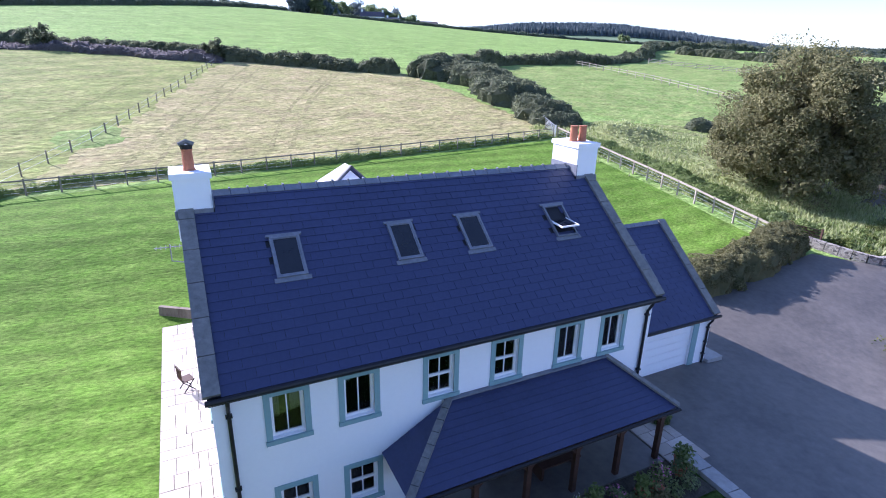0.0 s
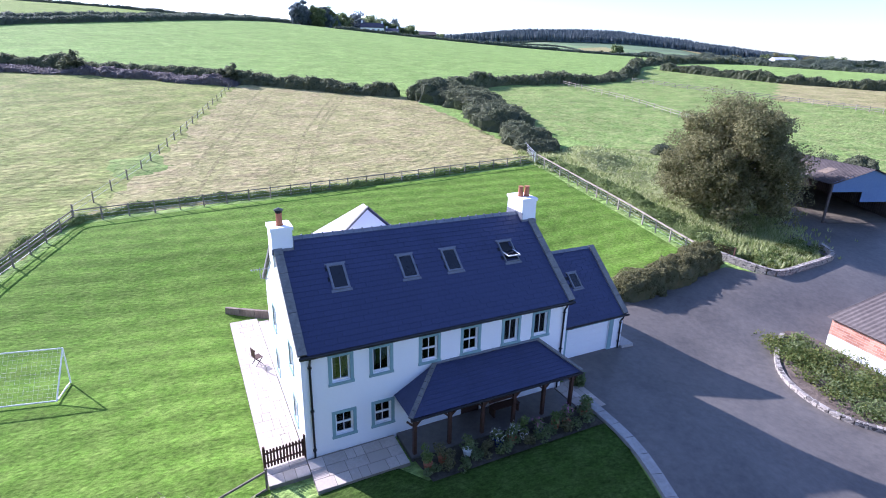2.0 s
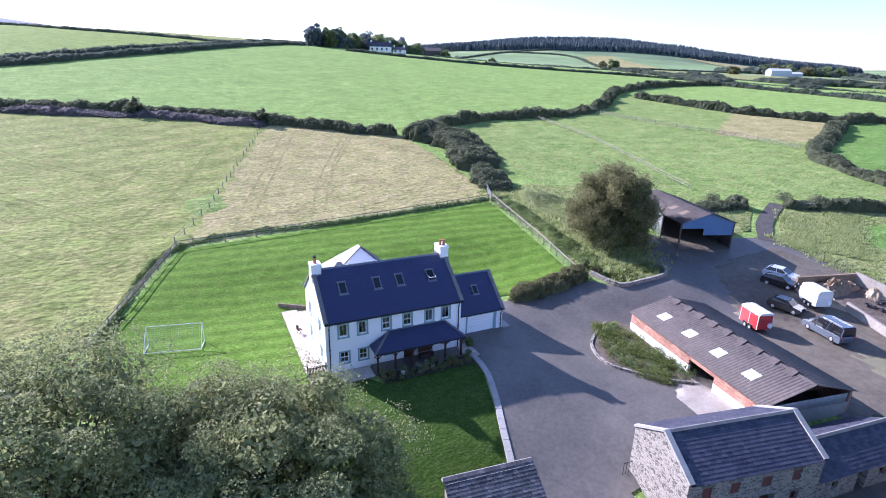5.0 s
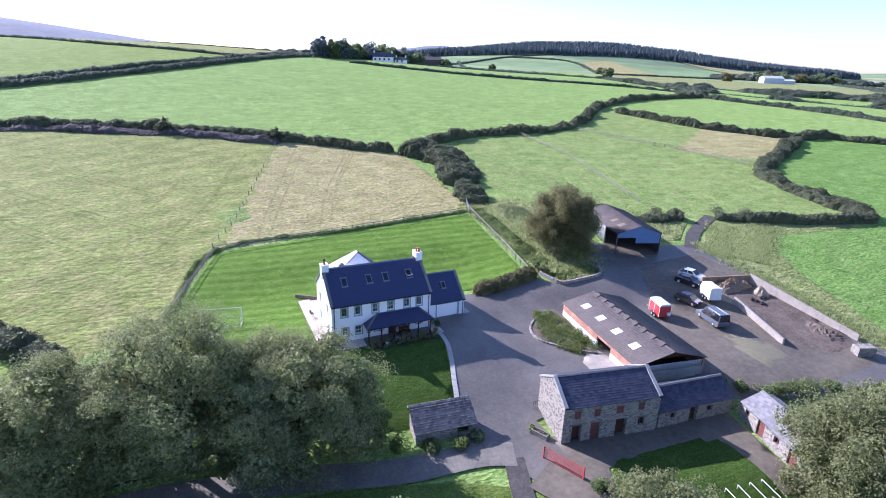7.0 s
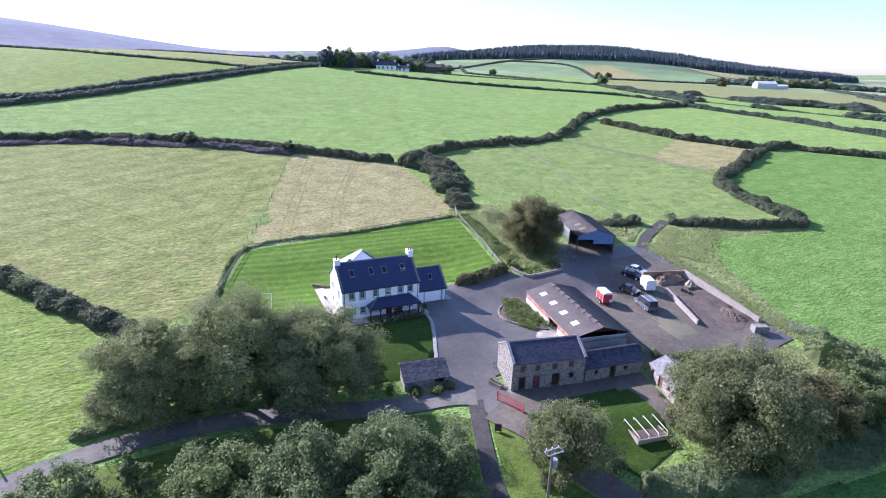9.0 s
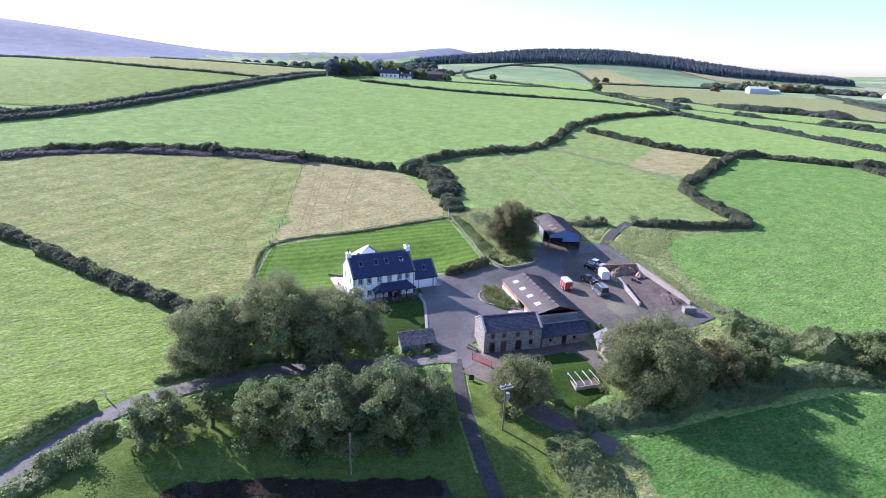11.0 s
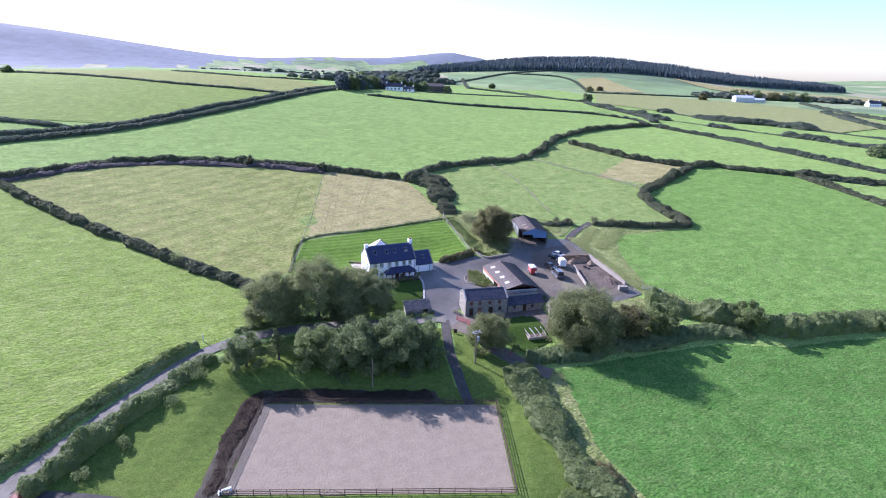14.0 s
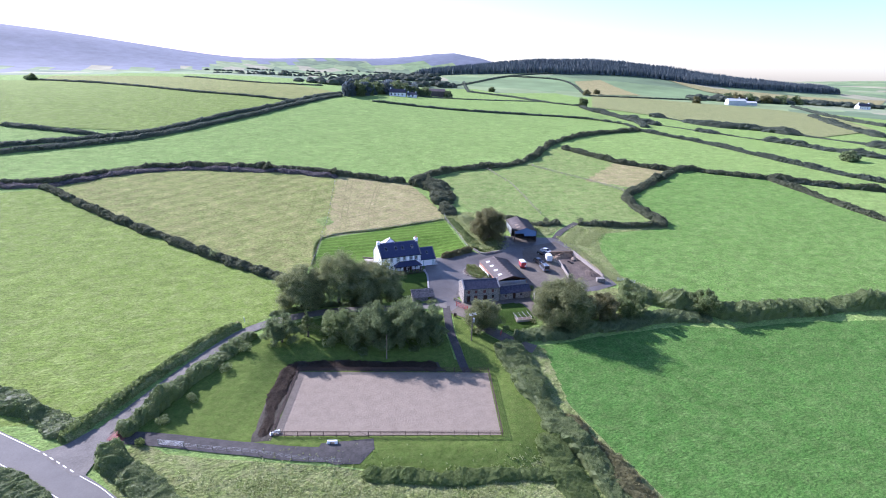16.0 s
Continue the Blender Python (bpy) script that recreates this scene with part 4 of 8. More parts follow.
def farmhouse():
    ob = thing("farmhouse", (0, 0, 0), "white rendered two-storey farmhouse with dark slate roof", "house")
    up = [0.0 + c for c in (1.54, 3.21, 5.37, 7.35, 9.45, 11.10)]
    w, t = 0.74, 0.34
    holes = [(c - w / 2, c + w / 2, 3.40, 4.52) for c in up]
    low = [1.59, 3.25, 5.60, 9.40, 11.1]
    holes += [(c - w / 2, c + w / 2, 0.92, 1.92) for c in low] + [(7.0, 8.0, 0.06, 2.06)]
    bm = bmesh.new()
    wall(bm, 0, HL, -0.4, EAVE, t, holes, Matrix())
    part("wall", bm, "paint_white", ob)
    styles = ["casement", "casement", "sash", "sash", "casement", "casement"]
    for c, s, cur in zip(up, styles, ("curtain_gold", "curtain_grey", "curtain_grey", None, "curtain_grey", "curtain_grey")):
        window(ob, pose(c - w / 2, 0, 3.40), w, 1.12, s, cur)
    for c in low:
        window(ob, pose(c - w / 2, 0, 0.92), w, 1.0, "sash")
    bm = bmesh.new()
    box(bm, 7.0, 8.0, 0.10, 0.16, 0.06, 2.06)
    for z0, z1 in ((0.25, 0.95), (1.1, 1.9)):
        for x0 in (7.12, 7.54):
            box(bm, x0, x0 + 0.34, 0.085, 0.1, z0, z1)
    door = part("door", bm, "dark_wood", ob, "dark panelled front door")
    bm = bmesh.new()
    box(bm, 7.86, 7.9, 0.04, 0.085, 1.0, 1.12)
    part("door_handle", bm, "lead", door)
    # gable walls with their windows
    for x, side in ((0, -1), (HL, 1)):
        m = Matrix.Translation((x, HD if side < 0 else 0, 0)) @ Matrix.Rotation(radians(-90 if side < 0 else 90), 4, "Z")
        gh = [(1.75, 2.45, 3.25, 4.35), (5.65, 6.35, 3.25, 4.35), (1.75, 2.45, 0.85, 1.95), (5.9, 6.6, 0.85, 1.95)] if side < 0 else []
        bm = bmesh.new()
        wall(bm, t, HD - t, -0.4, EAVE, t, gh, m)
        prism(bm, [(0.02, EAVE), (HD - 0.02, EAVE), (HD / 2, RIDGE - 0.02)], 0, t, m)
        part("gable_wall", bm, "paint_white", ob)
        for q in gh:
            window(ob, m @ Matrix.Translation((q[0], 0, q[2])), q[1] - q[0], q[3] - q[2], "sash", None, 0.10)
    bm = bmesh.new()
    wall(bm, 0, HL, -0.4, EAVE, t, [], Matrix.Translation((HL, HD, 0)) @ Matrix.Rotation(math.pi, 4, "Z"))
    part("wall", bm, "paint_white", ob)
    # roof deck and slates
    bm = bmesh.new()
    for s in (0, 1):
        y0, y1 = (-0.22, HD / 2) if s == 0 else (HD + 0.22, HD / 2)
        z0 = EAVE - 0.22 * PITCH
        slab(bm, [(0.0, y0, z0 + 0.1), (HL, y0, z0 + 0.1), (HL, y1, RIDGE + 0.1), (0.0, y1, RIDGE + 0.1)], 0.12)
    roof = part("roof", bm, "black", ob)
    length = (HD / 2 + 0.25) * ALONG
    o = Vector((0.22, -0.25, EAVE - 0.25 * PITCH + 0.1))
    skip = [(x - 0.22 + 0.1, x - 0.22 + ww - 0.1, 2.7, 3.6) for x, ww in ROOF_WINDOWS]
    slates(roof, o, (1, 0, 0), SLOPE, HL - 0.44, length, 0.5, 0.235, 0.012, "slate", 5, 300, skip)
    slates(roof, (HL - 0.22, HD + 0.25, o.z), (-1, 0, 0), (0, -1, PITCH), HL - 0.44, length, 0.5, 0.235, 0.012, "slate", 6)
    for (x, ww), op in zip(ROOF_WINDOWS, (0, 0, 0, -34)):
        roof_window(ob, o + Vector((x - 0.22, 0, 0)) + SLOPE * 2.56, (1, 0, 0), SLOPE, ww, 1.20, op)
    # verge copings, ridge tiles, chimneys, rainwater goods
    for x in (-0.13, HL - 0.22):
        for s in (0, 1):
            for k in range(6):
                a, b = k / 6 * length + 0.01, (k + 1) / 6 * length - 0.01
                bm = bmesh.new()
                base = Vector((x, -0.28 if s == 0 else HD + 0.28, o.z))
                d = Vector((0, 1 if s == 0 else -1, PITCH)).normalized()
                p0, p1 = base + d * a, base + d * b
                slab(bm, [p0 + Vector((0, 0, 0.10)), p0 + Vector((0.35, 0, 0.10)), p1 + Vector((0.35, 0, 0.10)), p1 + Vector((0, 0, 0.10))], 0.16)
                part("coping", bm, "coping", ob, "weathered grey stone coping")
    n = 27
    for k in range(n):
        x0 = 0.25 + (HL - 0.5) * k / n
        x1 = x0 + (HL - 0.5) / n
        bm = bmesh.new()
        top, drop = RIDGE + 0.14, 0.12
        for s in (-1, 1):
            slab(bm, [(x0, HD / 2 + s * 0.17, top - drop), (x1 - 0.02, HD / 2 + s * 0.17, top - drop), (x1 - 0.02, HD / 2, top), (x0, HD / 2, top)], 0.03)
        box(bm, x1 - 0.05, x1, HD / 2 - 0.05, HD / 2 + 0.05, top - 0.06, top + 0.035)
        part("ridge_tile", bm, "lead", ob)
    for x, pots, top, y1 in ((-0.17, ((0.42, 0.42, 1),), 8.86, 4.5), (HL - 0.60, ((0.26, 0.62, 0), (0.58, 0.55, 0)), 9.03, 4.85)):
        bm = bmesh.new()
        y0 = 3.5
        box(bm, x, x + 0.84, y0, y1, 7.2, top)
        bmesh.ops.bevel(bm, geom=bm.edges[:], offset=0.015, segments=1)
        ch = part("chimney", bm, "paint_white", ob, "white rendered chimney stack")
        bm = bmesh.new()
        box(bm, x - 0.05, x + 0.89, y0 - 0.05, y1 + 0.05, top - 0.13, top + 0.02)
        bmesh.ops.bevel(bm, geom=bm.edges[:], offset=0.012, segments=1)
        part("cap", bm, "paint_white", ch)
        bm = bmesh.new()
        box(bm, x - 0.03, x + 0.87, y0 - 0.05, y0, 7.75, 7.98)
        box(bm, x - 0.03 if x > 1 else x + 0.84, x if x > 1 else x + 0.87, y0 - 0.05, y1, 7.75, 8.35)
        part("flashing", bm, "lead", ch, "grey lead flashing")
        for px, py, cowl in pots:
            bm = bmesh.new()
            tube(bm, [(x + px, y0 + py, top), (x + px, y0 + py, top + 0.06), (x + px, y0 + py, top + 0.50), (x + px, y0 + py, top + 0.54)], [0.17, 0.135, 0.12, 0.145], 14)
            pot = part("chimney_pot", bm, "terracotta", ch, "terracotta chimney pot")
            if cowl:
                bm = bmesh.new()
                tube(bm, [(x + px, y0 + py, top + 0.54), (x + px, y0 + py, top + 0.64)], 0.14, 12)
                part("cowl", bm, "black", pot, "black cowl with a rounded top")
                bm = bmesh.new()
                tube(bm, [(x + px - 0.17, y0 + py, top + 0.64), (x + px, y0 + py, top + 0.72), (x + px + 0.17, y0 + py, top + 0.64)], 0.06, 8)
                part("cowl_cover", bm, "coping", pot)
    z = o.z - 0.04
    bm = bmesh.new()
    tube(bm, [(-0.1, -0.31, z), (HL + 0.1, -0.31, z)], 0.065, 10)
    part("gutter", bm, "black", ob, "black half-round gutter")
    bm = bmesh.new()
    box(bm, -0.05, HL + 0.05, -0.245, -0.22, z - 0.14, z + 0.06)
    part("fascia", bm, "black", ob)
    downpipe(ob, 0.32, 0, 0, EAVE - 0.35)
    downpipe(ob, HL - 0.25, 0, 0, EAVE - 0.35)
    # rear wing with its white gable
    bm = bmesh.new()
    box(bm, 3.5, 9.6, HD + 0.02, 15.6, -0.4, 4.25)
    prism(bm, [(3.5, 4.25), (9.6, 4.25), (6.55, 7.05)], 11.5, 12.3)
    part("rear_wing", bm, "paint_white", ob, "white rendered rear wing with a pointed gable")
    bm = bmesh.new()
    for s in (-1, 1):
        slab(bm, [(6.55 + s * 3.35, 11.4, 4.17), (6.55 + s * 3.35, 15.8, 4.17), (6.55, 12.3, 7.24), (6.55, 11.4, 7.24)], 0.1)
    slab(bm, [(3.2, 15.8, 4.17), (9.9, 15.8, 4.17), (6.56, 12.3, 7.24), (6.54, 12.3, 7.24)], 0.1)
    part("rear_roof", bm, "slate", ob)
    bm = bmesh.new()
    for s in (-1, 1):
        slab(bm, [(6.55 + s * 3.4, 11.3, 4.14), (6.55 + s * 3.4, 11.5, 4.14), (6.55, 11.5, 7.3), (6.55, 11.3, 7.3)], 0.06)
    part("verge", bm, "coping", ob, "pale verge tiles")
    # aerial and dish
    bm = bmesh.new()
    tube(bm, [(-0.12, 5.6, 5.9), (-0.5, 5.6, 6.0), (-0.5, 5.6, 6.5)], 0.018, 6)
    for k in range(7):
        bar(bm, (-0.85 + k * 0.12, 5.42, 6.42), (-0.85 + k * 0.12, 5.78, 6.42), 0.012)
    bar(bm, (-0.9, 5.6, 6.42), (-0.05, 5.6, 6.42), 0.02)
    part("tv_aerial", bm, "lead", ob, "small metal television aerial")
    bm = bmesh.new()
    c = Vector((4.1, 11.0, 5.6))
    ring = [[bm.verts.new(c + Vector((r * math.cos(a), -0.3 * (r - 0.42) ** 2, r * 1.1 * math.sin(a)))) for a in [2 * math.pi * k / 16 for k in range(16)]] for r in (0.05, 0.22, 0.42)]
    for a, b in zip(ring, ring[1:]):
        for k in range(16):
            bm.faces.new((a[k], a[(k + 1) % 16], b[(k + 1) % 16], b[k]))
    bm.faces.new(ring[0])
    bar(bm, c, c + Vector((0.3, 0.2, -0.1)), 0.05)
    part("satellite_dish", bm, "lead", ob, "grey satellite dish")
    return ob


farmhouse()


def hip_porch():
    """The open timber porch with a hipped slate roof along the front."""
    x0, x1, y1 = 3.74, 12.3, -1.8
    ob = thing("porch", (0, 0, 0), "open timber porch with a hipped slate roof", "porch")
    ze, zt = 2.12, 3.2
    a, b, c, d = Vector((x0, y1, ze)), Vector((x1, y1, ze)), Vector((10.9, -0.02, zt)), Vector((5.62, -0.02, zt))
    l, r = Vector((x0, -0.02, ze)), Vector((x1, -0.02, ze))
    bm = bmesh.new()
    for q in ((a, b, c, d), (l, a, d), (b, r, c)):
        n = (q[1] - q[0]).cross(q[2] - q[0]).normalized()
        top = [bm.verts.new(p) for p in q]
        bot = [bm.verts.new(p - n * 0.08) for p in q]
        bm.faces.new(top)
        bm.faces.new(bot[::-1])
        for k in range(len(q)):
            bm.faces.new((top[(k + 1) % len(q)], top[k], bot[k], bot[(k + 1) % len(q)]))
    roof = part("roof", bm, "slate", ob)
    # courses of slates, trimmed to the hips
    def courses(p0, p1, q1, q0, seed):
        rng = np.random.default_rng(seed)
        n = (p1 - p0).cross(q0 - p0).normalized()
        rows = max(3, int((q0 - p0).length / 0.25)) if (q0 - p0).length > 0.1 else 8
        vs, fs = [], []
        for j in range(rows):
            t0, t1 = j / rows, min(1, (j + 1.15) / rows)
            a0, a1, b0, b1 = p0.lerp(q0, t0), p1.lerp(q1, t0), p0.lerp(q0, t1), p1.lerp(q1, t1)
            m = max(1, int((a1 - a0).length / 0.42))
            cut = sorted({0.0, 1.0, *[(k + 0.5 * (j % 2)) / m for k in range(1, m)]})
            for s0, s1 in zip(cut, cut[1:]):
                e = 0.006
                k = len(vs)
                h = n * (0.024 + rng.uniform(0, 0.006))
                for p in (a0.lerp(a1, s0 + e / max(1, m)) + h, a0.lerp(a1, s1 - e / max(1, m)) + h, b0.lerp(b1, s1 - e / max(1, m)) + n * 0.008, b0.lerp(b1, s0 + e / max(1, m)) + n * 0.008):
                    vs.append(tuple(p))
                vs += [tuple(Vector(vs[k]) - n * 0.02), tuple(Vector(vs[k + 1]) - n * 0.02)]
                fs += [(k, k + 1, k + 2, k + 3), (k + 1, k, k + 4, k + 5)]
        tagged(soup("slate_course", vs, fs, "slate", roof), kind="stuff")
    courses(a, b, c, d, 1)
    courses(l, a, d, d.copy(), 2)
    courses(b, r, c.copy(), c, 3)
    up = Vector((0, 0, 0.06))
    for p, q in ((a, d), (b, c)):
        for k in range(8):
            bm = bmesh.new()
            bar(bm, p.lerp(q, k / 8) + up, p.lerp(q, (k + 0.96) / 8) + up, 0.2, 0.06)
            part("hip_tile", bm, "coping", ob, "mossy stone hip tile")
    bm = bmesh.new()
    bar(bm, d + Vector((0, -0.06, 0.04)), c + Vector((0, -0.06, 0.04)), 0.14, 0.04)
    part("flashing", bm, "lead", ob)
    bm = bmesh.new()
    tube(bm, [(x0, y1 - 0.06, ze - 0.05), (x1, y1 - 0.06, ze - 0.05)], 0.055, 8)
    part("gutter", bm, "black", ob)
    bm = bmesh.new()
    box(bm, x0 + 0.2, x1 - 0.2, y1 + 0.2, y1 + 0.34, ze - 0.26, ze - 0.08)
    part("beam", bm, "dark_wood", ob)
    bm = bmesh.new()
    box(bm, x0 + 0.2, x0 + 0.34, y1 + 0.34, -0.03, ze - 0.26, ze - 0.08)
    part("beam", bm, "dark_wood", ob)
    bm = bmesh.new()
    box(bm, x1 - 0.34, x1 - 0.2, y1 + 0.34, -0.03, ze - 0.26, ze - 0.08)
    part("beam", bm, "dark_wood", ob)
    for k in range(6):
        x = x0 + 0.3 + (x1 - x0 - 0.6) * k / 5
        bm = bmesh.new()
        box(bm, x - 0.07, x + 0.07, y1 + 0.2, y1 + 0.34, 0.0, ze - 0.26)
        for s in (-1, 1):
            bar(bm, (x, y1 + 0.27, ze - 0.62), (x + s * 0.34, y1 + 0.27, ze - 0.28), 0.07)
        part("post", bm, "dark_wood", ob)
    bm = bmesh.new()
    box(bm, x0 + 0.1, x1 - 0.1, y1 + 0.05, -0.02, -0.4, 0.05 + 0.14)
    part("floor", bm, "tarmac", ob, "dark stone porch floor")
    return ob


hip_porch()


def garage():
    L, D, x0, y0 = 5.75, 6.4, 12.68, 1.9
    e, k = 2.38, 0.86
    ob = thing("garage", (x0, y0, 0), "white rendered garage with slate roof beside the house", "garage")
    bm = bmesh.new()
    wall(bm, 0, L, -0.4, e, 0.3, [(1.75, 4.75, -0.35, 1.98)], Matrix())
    part("wall", bm, "paint_white", ob)
    rg = e + k * D / 2
    for x in (0.0, L - 0.3):
        bm = bmesh.new()
        box(bm, x, x + 0.3, 0.3, D, -0.4, e)
        prism(bm, [(0.0, e), (D, e), (D / 2, rg)], -x - 0.3, -x, Matrix.Rotation(radians(90), 4, "Z"))
        part("gable_wall", bm, "paint_white", ob)
    bm = bmesh.new()
    box(bm, 0.3, L - 0.3, D - 0.3, D, -0.4, e)
    part("wall", bm, "paint_white", ob)
    bm = bmesh.new()
    for s in (0, 1):
        y, z = (-0.22, e - 0.22 * k + 0.1)
        yy = y if s == 0 else D - y
        slab(bm, [(0, yy, z), (L, yy, z), (L, D / 2, rg + 0.1), (0, D / 2, rg + 0.1)], 0.1)
    roof = part("roof", bm, "black", ob)
    long = (D / 2 + 0.22) * math.sqrt(1 + k * k)
    v = Vector((0, 1, k)).normalized()
    o = Vector((0.02, -0.22, e - 0.22 * k + 0.1))
    slates(roof, o, (1, 0, 0), v, L - 0.28, long, 0.5, 0.235, 0.012, "slate", 15, 0, [(0.55, 1.25, 2.0, 3.1), (2.98, 3.72, 2.0, 3.1)])
    slates(roof, (L - 0.26, D + 0.22, o.z), (-1, 0, 0), (0, -1, k), L - 0.28, long, 0.5, 0.235, 0.012, "slate", 16)
    for x in (0.6, 3.05):
        roof_window(ob, o + Vector((x, 0, 0)) + v * 2.05, (1, 0, 0), v, 0.62, 1.0)
    for s in (0, 1):
        for j in range(4):
            d = Vector((0, 1 if s == 0 else -1, k)).normalized()
            b = Vector((L - 0.26, -0.26 if s == 0 else D + 0.26, o.z + 0.1))
            p0, p1 = b + d * (j / 4 * long + 0.01), b + d * ((j + 1) / 4 * long - 0.01)
            bm = bmesh.new()
            slab(bm, [p0, p0 + Vector((0.36, 0, 0)), p1 + Vector((0.36, 0, 0)), p1], 0.16)
            part("coping", bm, "coping", ob, "weathered grey stone coping")
    for j in range(12):
        bm = bmesh.new()
        xa = (L - 0.3) * j / 12
        for s in (-1, 1):
            slab(bm, [(xa, D / 2 + s * 0.15, rg + 0.07), (xa + 0.44, D / 2 + s * 0.15, rg + 0.07), (xa + 0.44, D / 2, rg + 0.19), (xa, D / 2, rg + 0.19)], 0.03)
        part("ridge_tile", bm, "lead", ob)
    bm = bmesh.new()
    box(bm, 1.75, 4.75, 0.11, 0.15, -0.05, 1.98)
    gd = part("garage_door", bm, "paint_white", ob, "white panelled garage door")
    for j in range(6):
        bm = bmesh.new()
        box(bm, 1.76, 4.74, 0.095, 0.11, -0.05 + j * 0.338, -0.05 + j * 0.338 + 0.325)
        part("panel", bm, "paint_white", gd)
    for q in ((1.58, 1.75, 0.0, 2.1), (4.75, 5.05, 0.0, 2.1), (1.75, 4.75, 1.98, 2.1)):
        bm = bmesh.new()
        box(bm, q[0], q[1], -0.03, 0.0, q[2], q[3])
        part("surround", bm, "surround", ob, "pale blue-green painted band")
    bm = bmesh.new()
    tube(bm, [(0, -0.29, o.z - 0.03), (L + 0.1, -0.29, o.z - 0.03)], 0.06, 8)
    part("gutter", bm, "black", ob)
    downpipe(ob, L - 0.2, 0, 0, e - 0.3)
    bm = bmesh.new()
    box(bm, L + 0.02, L + 0.9, -0.2, 1.6, -0.3, 0.22)
    part("step", bm, "concrete", ob, "pale concrete step")
    bm = bmesh.new()
    box(bm, 1.9, 2.02, -0.1, 0.0, 2.02, 2.14)
    part("lamp", bm, "black", ob)
    return ob


garage()


# paving slabs beside and before the house
def slab_paving(name, x0, x1, y0, y1, z, label, seed):
    bm = bmesh.new()
    box(bm, x0, x1, y0, y1, z - 0.4, z - 0.02)
    base = bm_new(name, bm, M["joint"], None)
    tagged(base, label, "paving", kind="structure")
    rng = random.Random(seed)
    y = y0
    while y < y1 - 0.1:
        h = min(rng.choice((0.45, 0.6, 0.6, 0.75)), y1 - y)
        x = x0
        while x < x1 - 0.05:
            w = min(rng.choice((0.45, 0.6, 0.75, 0.9)), x1 - x)
            if x1 - x - w < 0.2:
                w = x1 - x
            pieces = [(x, x + w, y, y + h)] if rng.random() < 0.75 or w < 0.5 else [(x, x + w / 2, y, y + h), (x + w / 2, x + w, y, y + h)]
            for a, b, c, d in pieces:
                bm = bmesh.new()
                t = z + rng.uniform(-0.004, 0.006)
                box(bm, a + 0.012, b - 0.012, c + 0.012, d - 0.012, z - 0.03, t)
                part("slab", bm, "paving", base)
            x += w
        y += h


slab_paving("side_paving", -1.62, -0.04, -0.9, 13.7, 0.17, "pale buff stone slab terrace along the gable", 3)
slab_paving("rear_paving", -0.03, 3.4, 8.1, 13.2, 0.17, "pale buff stone slab terrace behind the house", 6)
slab_paving("front_paving", -0.02, 3.7, -1.9, -0.02, 0.17, "stone slab path under the front wall", 4)
slab_paving("porch_end_paving", 12.3, 13.7, -2.2, 0.2, 0.17, "stone slabs at the porch end", 5)


# ---- farm buildings ----
def rubble(name, a, b, mortar, size):
    """Walls of irregular stones with paler joints."""
    m = mat(name, a, b, 0.9, 1.2, 9, 0)
    t = m.node_tree
    n, link = t.nodes, t.links.new
    co = n.new("ShaderNodeTexCoord")
    mp = n.new("ShaderNodeMapping")
    mp.inputs["Scale"].default_value = (1 / size, 1 / size, 1.9 / size)
    link(co.outputs["Object"], mp.inputs["Vector"])
    vo, ed = n.new("ShaderNodeTexVoronoi"), n.new("ShaderNodeTexVoronoi")
    ed.feature = "DISTANCE_TO_EDGE"
    for q in (vo, ed):
        q.inputs["Scale"].default_value = 1.0
        link(mp.outputs[0], q.inputs["Vector"])
    hs = n.new("ShaderNodeSeparateColor")
    link(vo.outputs["Color"], hs.inputs[0])
    mx, m2 = n.new("ShaderNodeMix"), n.new("ShaderNodeMix")
    mx.data_type = m2.data_type = "RGBA"
    mx.inputs[6].default_value, mx.inputs[7].default_value = (*a, 1), (*b, 1)
    link(hs.outputs[0], mx.inputs[0])
    r = n.new("ShaderNodeMapRange")
    r.inputs["From Min"].default_value, r.inputs["From Max"].default_value, r.inputs["To Min"].default_value, r.inputs["To Max"].default_value = 0.02, 0.09, 1, 0
    link(ed.outputs["Distance"], r.inputs["Value"])
    link(r.outputs[0], m2.inputs[0])
    link(mx.outputs[2], m2.inputs[6])
    m2.inputs[7].default_value = (*mortar, 1)
    link(m2.outputs[2], n["Principled BSDF"].inputs["Base Color"])
    bp = n.new("ShaderNodeBump")
    bp.inputs["Strength"].default_value, bp.inputs["Distance"].default_value = 0.8, 0.05
    link(ed.outputs["Distance"], bp.inputs["Height"])
    link(bp.outputs[0], n["Principled BSDF"].inputs["Normal"])
    return m


